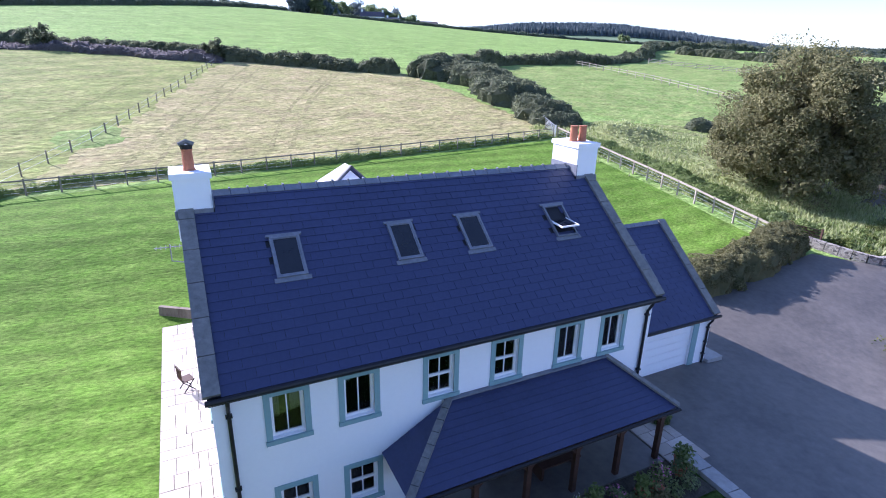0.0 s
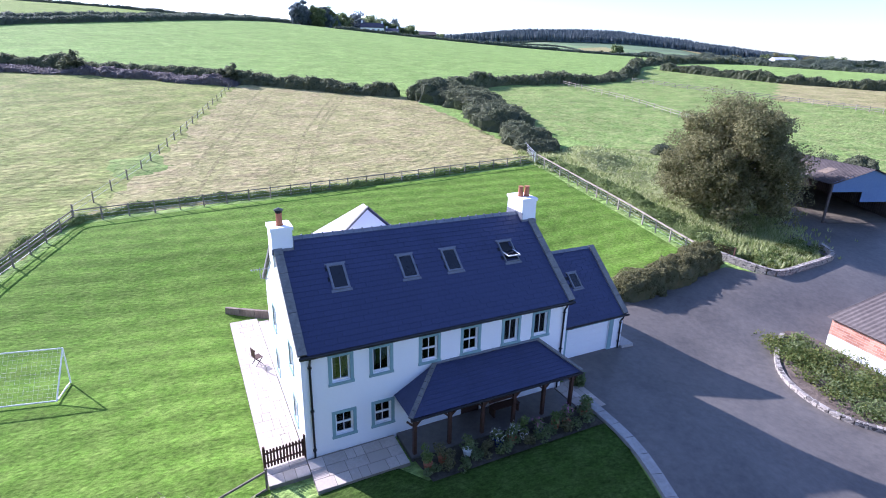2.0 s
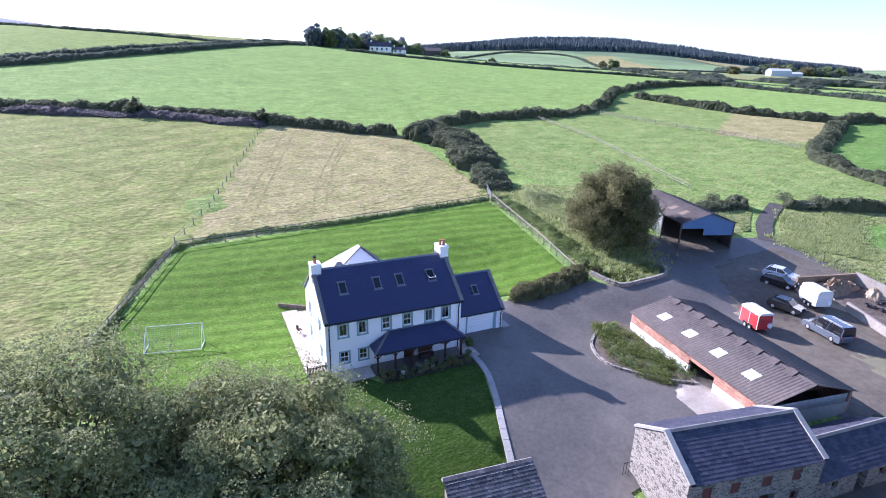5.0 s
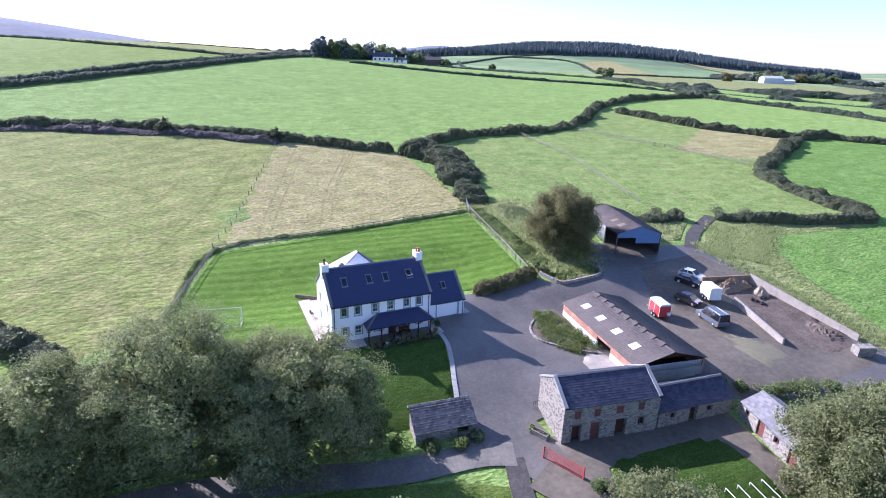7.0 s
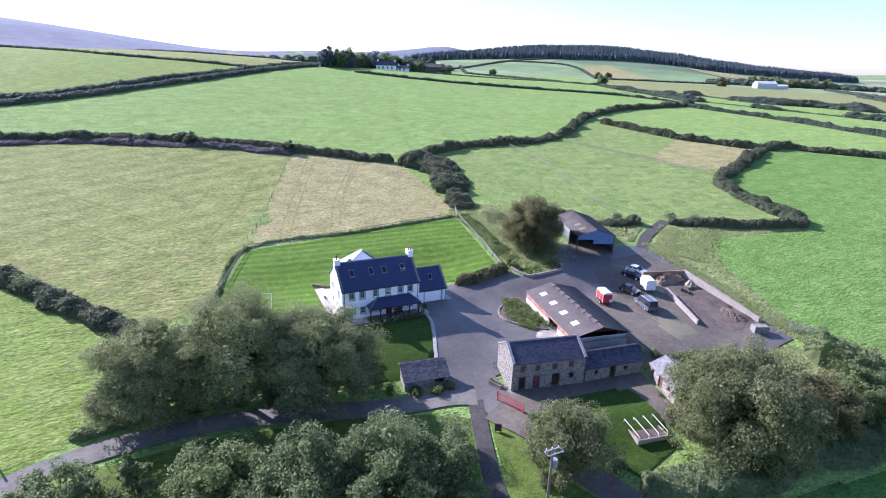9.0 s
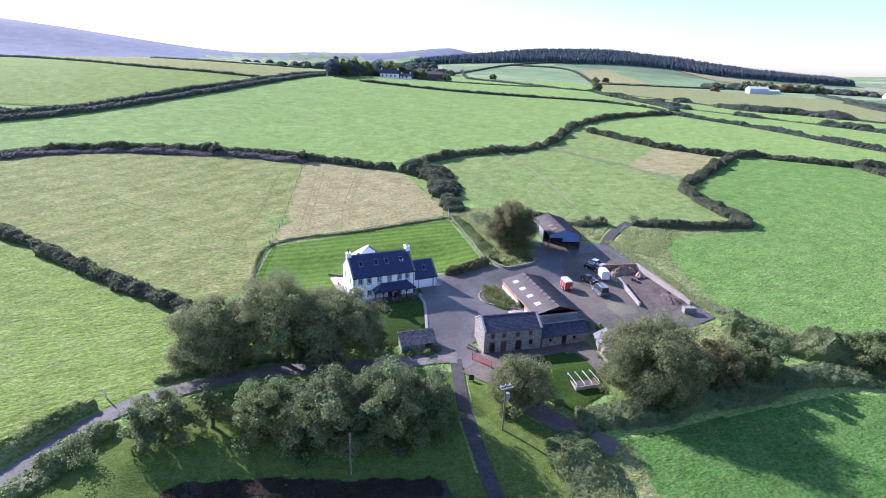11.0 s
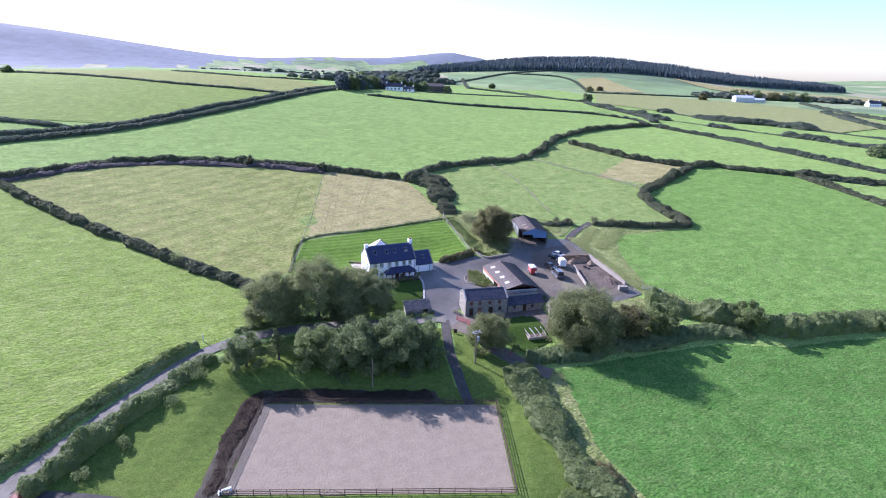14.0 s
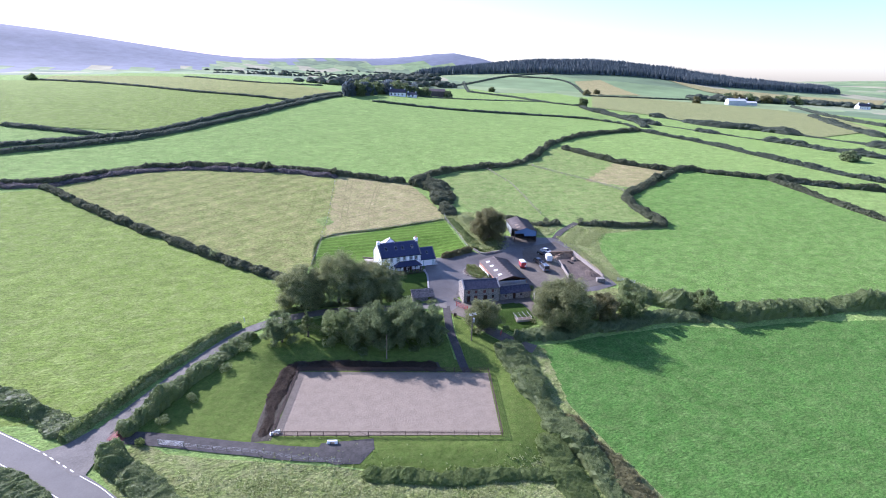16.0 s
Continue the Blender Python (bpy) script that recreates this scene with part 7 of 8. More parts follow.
bars_gate("red_gate", (14.1, -23.6), (15.6, -27.5), 1.25, "red_paint", "long red metal farm gate standing open", 7, False, 0.15)
bars_gate("field_gate", (36.9, 36.6), (38.6, 41.2), 1.2, "galv", "grey metal field gate", 6)
bars_gate("garden_gate", (35.0, 9.4), (35.9, 7.6), 1.1, "dark_wood", "dark timber garden gate", 6)
bars_gate("arena_gate", on_arena(-7.2, -11.3), on_arena(-3.6, -11.3), 1.2, "dark_rail", "ornate dark metal arena gate", 5)
bars_gate("arena_gate", on_arena(16.0, 11.0), on_arena(17.6, 11.0), 1.2, "dark_rail", "dark arena gate to the path", 5)
bars_gate("yard_gate", (67.8, -26.0), (71.5, -29.5), 1.2, "galv", "grey metal field gate by the pit", 6)
bars_gate("field_gate", (84.5, 15.6), (90, 12.6), 1.2, "galv", "grey metal field gate", 6)
bars_gate("drive_gate", (-57.5, -51.6), (-53.4, -53.6), 1.1, "galv", "white-grey metal gate by the drive", 5)
rail_fence("drive_fence", [(-53.4, -53.8), (-44, -58.6), (-36, -63.4), (-28, -67.2)], 3.0, 1.0, (), "fence_wood", "wire fence with thin posts along the drive", 0.08, wire=(0.4, 0.7, 0.95))
bars_gate("red_gate", (-65.2, -49.2), (-63.0, -45.2), 1.1, "red_paint", "red metal gate beside the lane", 5, False, 0.15)
band("cattle_grid", [(-65.5, -46.6), (-62.9, -48.0)], 2.6, "rust", 0.2, "rusty red cattle grid", "cattle grid", 2)

# picket gate by the gable
ob = thing("picket_gate", (-1.55, 0.1, 0.17), "brown picket gate between wall and fence", "gate", turn=4)
for k in range(12):
    bm = bmesh.new()
    prism(bm, [(0.03 + k * 0.125, 0.05), (0.11 + k * 0.125, 0.05), (0.11 + k * 0.125, 0.82), (0.07 + k * 0.125, 0.9), (0.03 + k * 0.125, 0.82)], -0.015, 0.015)
    part("picket", bm, "dark_wood", ob)
for z in (0.2, 0.65):
    bm = bmesh.new()
    box(bm, 0, 1.52, 0.016, 0.05, z, z + 0.08)
    part("rail", bm, "dark_wood", ob)
for x in (-0.06, 1.53):
    bm = bmesh.new()
    box(bm, x - 0.05, x + 0.05, -0.05, 0.05, -0.1, 1.05)
    part("gate_post", bm, "dark_wood", ob)


def power_pole(x, y, tall, label, box_on=True):
    ob = thing("power_pole", (x, y, ground_z(x, y)), label, "power pole", "power poles")
    bm = bmesh.new()
    tube(bm, [(0, 0, -0.4), (0, 0, tall)], [0.15, 0.11], 10)
    part("pole", bm, "wood", ob)
    if box_on:
        for z in (tall - 0.15,):
            bm = bmesh.new()
            bar(bm, (-0.9, 0.12, z), (0.9, 0.12, z), 0.12)
            bar(bm, (-0.9, -0.5, z), (0.9, -0.5, z), 0.1)
            for s in (-0.9, 0.0, 0.9):
                bar(bm, (s, -0.5, z), (s, 0.12, z), 0.05)
            part("crossarm", bm, "galv", ob, "pale metal crossarm")
        for s in (-0.7, 0, 0.7):
            bm = bmesh.new()
            tube(bm, [(s, 0.12, tall - 0.1), (s, 0.12, tall + 0.05), (s, 0.12, tall + 0.18)], [0.05, 0.07, 0.03], 8)
            part("insulator", bm, "upvc", ob)
        bm = bmesh.new()
        tube(bm, [(0.35, 0, tall - 2.3), (0.35, 0, tall - 1.3)], 0.3, 12)
        for k in range(8):
            a = 2 * math.pi * k / 8
            box(bm, 0.30, 0.36, -0.012, 0.012, tall - 2.2, tall - 1.4, Matrix.Translation((0.35, 0, 0)) @ Matrix.Rotation(a, 4, "Z"))
        part("transformer", bm, "galv", ob, "grey pole transformer")
        bm = bmesh.new()
        tube(bm, [(0.2, 0.1, tall - 1.2), (0.5, 0.4, tall - 0.6), (0.9, 0.3, tall - 0.2)], 0.02, 5)
        part("cable", bm, "black", ob)
    return ob


power_pole(11.0, -39.4, 7.4, "wooden power pole with metal crossarms and transformer")
power_pole(-10.6, -38.4, 6.4, "plain wooden telegraph pole behind the arena", False)

# football goal
ob = thing("football_goal", (-11.6, 10.6, ground_z(-11.6, 10.6) + 0.1), "white metal football goal with net on the lawn", "goal", turn=-12)
for n, q in (("post", [((-2.4, 0, 0), (-2.4, 0, 1.9))]), ("post", [((2.4, 0, 0), (2.4, 0, 1.9))]), ("crossbar", [((-2.4, 0, 1.9), (2.4, 0, 1.9))]), ("stay", [((-2.4, 0, 1.9), (-2.4, -1.6, 0.04))]), ("stay", [((2.4, 0, 1.9), (2.4, -1.6, 0.04))]), ("base_bar", [((-2.4, -1.6, 0.04), (2.4, -1.6, 0.04))]), ("base_bar", [((-2.4, 0, 0.04), (-2.4, -1.6, 0.04))]), ("base_bar", [((2.4, 0, 0.04), (2.4, -1.6, 0.04))])):
    bm = bmesh.new()
    for a, b in q:
        tube(bm, [a, b], 0.035, 8)
    part(n, bm, "upvc", ob)
bm = bmesh.new()
for k in range(25):
    x = -2.4 + 4.8 * k / 24
    bar(bm, (x, 0, 1.9), (x, -1.6, 0.05), 0.0035)
for k in range(1, 13):
    t = k / 13
    bar(bm, (-2.4, -1.6 * t, 1.9 - 1.85 * t), (2.4, -1.6 * t, 1.9 - 1.85 * t), 0.0035)
part("net", bm, "upvc", ob, "thin white net")


# ---- vehicles ----
def paint(name, c, rough=0.25):
    m = mat(name, tuple(0.93 * q for q in c), c, rough, 2, 20, 0, spec=0.5)
    m.node_tree.nodes["Principled BSDF"].inputs["Coat Weight"].default_value = 0.6
    return m


def wheel(parent, x, y, r, w, s=1):
    bm = bmesh.new()
    tube(bm, [(x, y - w / 2, r), (x, y - w / 2 + 0.03, r), (x, y + w / 2 - 0.03, r), (x, y + w / 2, r)], [r * 0.86, r, r, r * 0.86], 18)
    ty = part("wheel", bm, "black", parent)
    bm = bmesh.new()
    tube(bm, [(x, y + s * (w / 2 - 0.01), r), (x, y + s * (w / 2 + 0.012), r)], [r * 0.62, r * 0.5], 14)
    part("rim", bm, "galv", ty, "grey wheel rim")


def car(x, y, turn, L, W, H, color, label, category="car", van=False):
    ob = thing("car" if not van else "van", (x, y, ground_z(x, y) + 0.18), label, category, "parked vehicles", turn)
    r = 0.33
    body = [(0.02, 0.35), (0.0, 0.62), (0.06, 0.78), (L * 0.24, 0.92), (L - 0.12, 0.98), (L, 0.8), (L, 0.34), (L - 0.12, 0.22), (0.12, 0.22)]
    if van:
        cabin = [(L * 0.20, 0.92), (L * 0.32, H - 0.06), (L * 0.37, H), (L - 0.22, H), (L - 0.06, H - 0.1), (L - 0.04, 0.96)]
    else:
        cabin = [(L * 0.24, 0.92), (L * 0.40, H - 0.06), (L * 0.46, H), (L * 0.78, H - 0.02), (L * 0.86, H - 0.10), (L - 0.14, 0.96)]
    rot = Matrix.Identity(4)
    bm = bmesh.new()
    prism(bm, body, -W / 2, W / 2)
    bmesh.ops.bevel(bm, geom=bm.edges[:], offset=0.07, segments=2, profile=0.6)
    part("body", bm, color, ob)
    bm = bmesh.new()
    prism(bm, cabin, -W / 2 + 0.09, W / 2 - 0.09)
    for v in bm.verts:
        if v.co.z > 1.1:
            v.co.y *= 0.86
    bmesh.ops.bevel(bm, geom=bm.edges[:], offset=0.05, segments=2)
    part("window_glass", bm, "glass", ob, "dark tinted glass")
    bm = bmesh.new()
    z = H - 0.03
    xa, xb = cabin[2][0] - 0.1, cabin[3][0] + 0.02
    box(bm, xa, xb, -W / 2 * 0.80, W / 2 * 0.80, z - 0.02, z + 0.035)
    bmesh.ops.bevel(bm, geom=bm.edges[:], offset=0.02, segments=2)
    part("roof", bm, color, ob)
    for s in (-1, 1):
        yy = s * (W / 2 - 0.1)
        for (ax, az), (bx, bz) in ((cabin[0], cabin[2]), (cabin[-1], cabin[-2]), (((cabin[0][0] + cabin[-1][0]) / 2, 0.92), ((cabin[2][0] + cabin[3][0]) / 2, H - 0.02))):
            bm = bmesh.new()
            bar(bm, (ax, yy, az), (bx, yy * 0.86, bz), 0.07)
            part("pillar", bm, color, ob)
        for ax in (L * 0.18, L * 0.80):
            wheel(ob, ax, s * (W / 2 - 0.09), r, 0.2, s)
        bm = bmesh.new()
        box(bm, -0.01, 0.12, s * W * 0.36 - 0.16, s * W * 0.36 + 0.16, 0.62, 0.76)
        part("headlight", bm, "upvc", ob, "clear headlight")
        bm = bmesh.new()
        box(bm, L - 0.08, L + 0.012, s * W * 0.4 - 0.1, s * W * 0.4 + 0.1, 0.66, 0.92)
        part("tail_light", bm, "red_paint", ob, "red tail light")
        bm = bmesh.new()
        box(bm, L * 0.31, L * 0.31 + 0.12, s * (W / 2 + 0.02) - 0.09, s * (W / 2 + 0.02) + 0.09, 0.93, 1.06)
        part("wing_mirror", bm, color, ob)
    if van:
        for s in (-1, 1):
            bm = bmesh.new()
            bar(bm, (L * 0.42, s * W * 0.33, H + 0.06), (L * 0.92, s * W * 0.33, H + 0.06), 0.04)
            part("roof_rail", bm, "galv", ob)
    return ob


M["car_white"], M["car_black"], M["car_dark"], M["car_slate"] = paint("car_white", (0.62, 0.65, 0.68)), paint("car_black", (0.012, 0.012, 0.015)), paint("car_dark", (0.02, 0.02, 0.025)), paint("car_slate", (0.10, 0.12, 0.15))
M["trailer_red"], M["trailer_white"] = paint("trailer_red", (0.50, 0.03, 0.035), 0.35), paint("trailer_white", (0.74, 0.75, 0.76), 0.35)
car(58.6, -2.9, 107, 3.8, 1.68, 1.44, "car_white", "silver-white hatchback parked in the yard")
car(56.6, -4.1, 107, 3.8, 1.68, 1.42, "car_black", "glossy black hatchback parked in the yard")
car(52.5, -7.7, 100, 3.6, 1.65, 1.42, "car_dark", "dark small car parked in the yard")
car(51.2, -9.2, 256, 4.7, 1.9, 1.95, "car_slate", "dark grey people carrier with roof rails", "van", True)


def horse_trailer(x, y, turn, color, roofc, label):
    L, W, H = 2.9, 1.7, 2.15
    ob = thing("horse_trailer", (x, y, ground_z(x, y) + 0.2), label, "trailer", "horse trailers", turn)
    bm = bmesh.new()
    prism(bm, [(0.35, 0.42), (0.0, 1.0), (0.0, 1.75), (0.3, H - 0.05), (L, H - 0.05), (L, 0.42)], -W / 2, W / 2)
    bmesh.ops.bevel(bm, geom=bm.edges[:], offset=0.04, segments=2)
    part("body", bm, color, ob)
    bm = bmesh.new()
    prism(bm, [(-W / 2 - 0.03, H - 0.1), (W / 2 + 0.03, H - 0.1), (W / 2 - 0.1, H + 0.1), (W / 2 - 0.5, H + 0.18), (-W / 2 + 0.5, H + 0.18), (-W / 2 + 0.1, H + 0.1)], -L - 0.05, -0.15, Matrix.Rotation(radians(90), 4, "Z"))
    part("roof", bm, roofc, ob, "rounded white roof")
    for xx in (0.28, L * 0.55, L):
        for s in (-1, 1):
            bm = bmesh.new()
            bar(bm, (xx, s * (W / 2 + 0.005), 0.45), (xx, s * (W / 2 + 0.005), H - 0.08), 0.06)
            part("trim", bm, "upvc", ob)
    for s in (-1, 1):
        for xx in (1.25, 1.95):
            wheel(ob, xx, s * (W / 2 + 0.02), 0.29, 0.18, s)
        bm = bmesh.new()
        prism(bm, [(0.9, 0.5), (0.95, 0.66), (2.25, 0.66), (2.3, 0.5)], s * (W / 2 + 0.02) - 0.13, s * (W / 2 + 0.02) + 0.13)
        part("mudguard", bm, "black", ob)
    bm = bmesh.new()
    bar(bm, (0.5, 0.5, 0.45), (-1.0, 0, 0.45), 0.08)
    bar(bm, (0.5, -0.5, 0.45), (-1.0, 0, 0.45), 0.08)
    tube(bm, [(-0.75, 0, -0.18), (-0.75, 0, 0.75)], 0.035, 8)
    part("drawbar", bm, "galv", ob)
    bm = bmesh.new()
    box(bm, L + 0.0, L + 0.05, -W / 2 + 0.08, W / 2 - 0.08, 0.45, 1.5)
    part("ramp", bm, color, ob)
    bm = bmesh.new()
    tube(bm, [(L + 0.06, W / 2 - 0.3, 0.9), (L + 0.2, W / 2 - 0.3, 0.9)], 0.27, 14)
    part("spare_wheel", bm, "upvc", ob, "white-covered spare wheel")
    return ob


horse_trailer(45.6, -5.6, -106, "trailer_red", "trailer_white", "red horse trailer with white roof, unhitched")
horse_trailer(55.6, -5.8, -112, "trailer_white", "trailer_white", "white horse trailer behind the cars")


# ---- garden and yard things ----
def pot_plant(x, y, z, h, seed, leaf, label, flower=None, pot="terracotta"):
    rng = np.random.default_rng(seed)
    ob = thing("potted_plant", (x, y, z), label, "potted plant", "potted plants by the porch")
    bm = bmesh.new()
    tube(bm, [(0, 0, 0), (0, 0, 0.28), (0, 0, 0.31)], [0.14, 0.19, 0.21], 12)
    part("pot", bm, pot, ob)
    n = 7
    c = np.c_[rng.normal(size=(n, 2)) * 0.13, 0.35 + h * rng.uniform(0.15, 0.8, n)]
    v, f = leaf_cloud(rng, c, np.full(n, 0.18), 34, 0.06)
    soup("foliage", v, f, leaf, ob)
    if flower:
        v, f = leaf_cloud(rng, c + np.array([0, 0, 0.06]), np.full(n, 0.2), 9, 0.04)
        soup("blossom", v, f, flower, ob, "small blossoms")
    return ob


M["pink"] = mat("pink", (0.45, 0.12, 0.28), (0.62, 0.25, 0.42), 0.7, 3, 9, 0)
M["glazed_blue"] = mat("glazed_blue", (0.03, 0.04, 0.12), (0.05, 0.06, 0.18), 0.25, 3, 9, 0)
M["bed_leaf"] = leafy("bed_leaf", (0.085, 0.135, 0.035), (0.25, 0.265, 0.085))
g0 = 0.12
for k, (x, y, h, lf, fl, pt) in enumerate([(4.2, -2.5, 0.9, "leaf_bright", None, "terracotta"), (4.9, -2.35, 0.5, "leaf_autumn", None, "terracotta"), (6.0, -2.45, 0.7, "leaf_mid", None, "upvc"), (7.5, -2.5, 0.4, "leaf_mid", "upvc", "glazed_blue"), (8.1, -2.55, 0.7, "leaf_mid", "upvc", "terracotta"), (8.75, -2.5, 0.8, "leaf_bright", None, "upvc"), (9.5, -2.55, 0.5, "leaf_dark", "pink", "glazed_blue"), (10.4, -2.55, 0.6, "leaf_bright", None, "terracotta"), (10.95, -2.6, 0.8, "leaf_mid", "pink", "terracotta"), (12.2, -2.3, 0.5, "leaf_mid", None, "terracotta"), (12.5, -2.05, 0.3, "leaf_bright", None, "terracotta")]):
    pot_plant(x, y, g0, h, 40 + k, lf, "leafy potted plant beside the porch" if not fl else "flowering potted plant beside the porch", fl, pt)


def garden_chair(x, y, z, turn):
    ob = thing("garden_chair", (x, y, z), "dark metal folding garden chair on the terrace", "chair", turn=turn)
    bm = bmesh.new()
    box(bm, -0.22, 0.22, -0.2, 0.2, 0.42, 0.45)
    part("seat", bm, "dark_wood", ob)
    bm = bmesh.new()
    for k in range(5):
        box(bm, -0.2 + k * 0.09, -0.15 + k * 0.09, 0.2, 0.23, 0.5, 0.92)
    box(bm, -0.24, 0.24, 0.195, 0.235, 0.88, 0.95)
    part("backrest", bm, "dark_wood", ob)
    for sx in (-0.21, 0.21):
        for sy in (-1, 1):
            bm = bmesh.new()
            bar(bm, (sx, -0.2 * sy, 0.0), (sx, 0.2 * sy, 0.45), 0.03)
            part("leg", bm, "black", ob)
    return ob


for k in range(13):
    brush("shrub", 4.3 + 0.64 * k, -2.75 + 0.18 * math.sin(k * 2.3), 0.8, 0.5 + 0.35 * abs(math.sin(k * 1.7)), 560 + k, ("leaf_dark", "leaf_autumn", "leaf_mid")[k % 3], 0.05, 70, 6, "low dark shrub in the porch bed", "porch bed shrubs", "shrub")
garden_chair(-0.75, 8.2, 0.18, 110)
ob = thing("garden_bench", (8.9, -0.7, 0.2), "dark wooden bench under the porch", "bench")
for n, q in (("seat", (-0.7, 0.7, -0.22, 0.22, 0.4, 0.45)), ("backrest", (-0.7, 0.7, 0.2, 0.25, 0.5, 0.95)), ("leg", (-0.68, -0.6, -0.2, 0.24, 0, 0.4)), ("leg", (0.6, 0.68, -0.2, 0.24, 0, 0.4))):
    bm = bmesh.new()
    box(bm, *q)
    part(n, bm, "dark_wood", ob)

# planting in the island bed and by the barn
rng = np.random.default_rng(9)
for k in range(80):
    t, s = rng.uniform(), rng.uniform(-1, 1)
    half = 0.5 + 2.1 * math.sin(math.pi * (0.15 + 0.75 * t))
    cx, cy = 29.0 - 0.6 * math.sin(math.pi * t) + 0.6 * t + s * half, -11.4 + 10.8 * t + rng.uniform(-0.3, 0.3)
    brush("shrub", cx, cy, rng.uniform(1.9, 2.7), rng.uniform(0.6, 1.0), 300 + k, ("bed_leaf", "leaf_bright", "leaf_mid", "bed_leaf")[k % 4], 0.08, 60, 6, "low green bedding shrub in the island bed", "island bed shrubs", "shrub")
for k in range(40):
    a = rng.uniform(0, 1)
    cx, cy = 37.2 + 7.6 * a + rng.uniform(-0.5, 0.5), 5.4 + rng.uniform(0, 2.2) + a * 0.6
    brush("shrub", cx, cy, rng.uniform(0.9, 1.5), rng.uniform(0.35, 0.6), 400 + k, ("leaf_bright", "bed_leaf")[k % 2], 0.08, 50, 6, "low leafy ground cover on the bank bed", "bank bed plants", "shrub")
for k, (x, y, w, h, lf) in enumerate([(36.3, 8.8, 1.6, 1.7, "leaf_bright"), (35.9, 10.5, 1.4, 1.5, "leaf_mid"), (13.6, -0.2, 0.5, 1.1, "leaf_mid"), (5.0, -18.6, 2.0, 1.0, "leaf_mid"), (7.5, -19.0, 2.2, 1.1, "leaf_bright"), (9.6, -18.9, 1.6, 0.9, "leaf_dark"), (2.2, -17.6, 2.0, 1.9, "leaf_bright"), (15.2, -20.2, 1.0, 0.8, "leaf_mid"), (16.4, -29.0, 2.0, 0.9, "leaf_mid"), (17.4, -31.4, 2.0, 1.1, "leaf_bright"), (19.3, -36.2, 1.6, 1.8, "leaf_dark"), (21.5, -38.2, 2.2, 1.4, "leaf_mid"), (12.6, -37.0, 1.8, 1.6, "leaf_dark"), (39.0, -22.6, 2.2, 1.7, "leaf_dark"), (40.8, -23.6, 1.8, 1.5, "leaf_mid"), (42.8, -25.2, 2.4, 1.0, "rough_leaf"), (-46.0, 26.5, 4.5, 3.6, "leaf_dark"), (-66, -53, 3.5, 2.6, "leaf_mid"), (-60.5, -50.5, 2.0, 1.2, "leaf_bright"), (-57, -46.5, 3.0, 1.9, "leaf_mid"), (-52, -41, 3.0, 2.0, "leaf_mid"), (-45.5, -32.5, 3.4, 2.2, "leaf_dark"), (-41, -27, 3.6, 2.6, "leaf_mid"), (-1.9, -2.6, 2.0, 0.9, "leaf_mid"), (73.5, 22.5, 3.2, 2.2, "gorse"), (86.5, 18.5, 4.0, 2.4, "gorse"), (91.5, 15.5, 3.2, 1.8, "gorse")]):
    brush("bush", x, y, w, h, 500 + k, lf if lf in M else "leaf_mid", 0.11, 90, 10, "rounded leafy green garden bush" if lf != "gorse" else "dark gorse bush by the track", "bushes", "bush") 

# raised bed with a white frame
ob = thing("raised_bed", (25.9, -36.4, ground_z(27.5, -35) + 0.05), "timber-edged raised bed under a white frame", "raised bed", turn=-8)
for q in ((0, 4.2, 0, 0.12), (0, 4.2, 3.1, 3.22), (0, 0.12, 0.12, 3.1), (4.08, 4.2, 0.12, 3.1)):
    bm = bmesh.new()
    box(bm, *q, -0.3, 0.3)
    part("edging", bm, "pale_rail", ob)
bm = bmesh.new()
box(bm, 0.12, 4.08, 0.12, 3.1, -0.3, 0.2)
part("soil", bm, "soil", ob)
for k in range(4):
    x = 0.1 + 1.33 * k
    bm = bmesh.new()
    bar(bm, (x, 3.15, 0.3), (x, 3.15, 1.05), 0.035)
    bar(bm, (x, 3.15, 1.05), (x, 0.1, 0.75), 0.05)
    bar(bm, (x, 0.1, 0.3), (x, 0.1, 0.75), 0.035)
    part("frame_bar", bm, "upvc", ob)

# small things
ob = thing("sign_board", (11.5, -28.5, ground_z(11.5, -28.5)), "dark notice board on the grass by the lane", "sign", turn=-35)
bm = bmesh.new()
box(bm, -0.4, 0.4, -0.04, 0.04, 0.25, 1.25)
part("board", bm, "dark_rail", ob)
for s in (-0.35, 0.35):
    bm = bmesh.new()
    box(bm, s - 0.04, s + 0.04, -0.05, 0.05, -0.1, 0.25)
    part("leg", bm, "dark_rail", ob)
ob = thing("stone_trough", (15.5, -21.0, ground_z(15.5, -21) + 0.12), "old grey stone trough with flowers by the barn", "trough", turn=-65)
for q in ((-0.9, 0.9, -0.35, -0.22), (-0.9, 0.9, 0.22, 0.35), (-0.9, -0.77, -0.22, 0.22), (0.77, 0.9, -0.22, 0.22)):
    bm = bmesh.new()
    box(bm, *q, -0.1, 0.5)
    part("side", bm, "stone", ob)
bm = bmesh.new()
box(bm, -0.77, 0.77, -0.22, 0.22, -0.1, 0.4)
part("soil", bm, "soil", ob)
rg2 = np.random.default_rng(5)
v, f = leaf_cloud(rg2, np.array([[-0.4, 0, 0.5], [0.1, 0, 0.5], [0.5, 0, 0.48]]), np.full(3, 0.22), 60, 0.06)
soup("foliage", v, f, "leaf_autumn", ob)
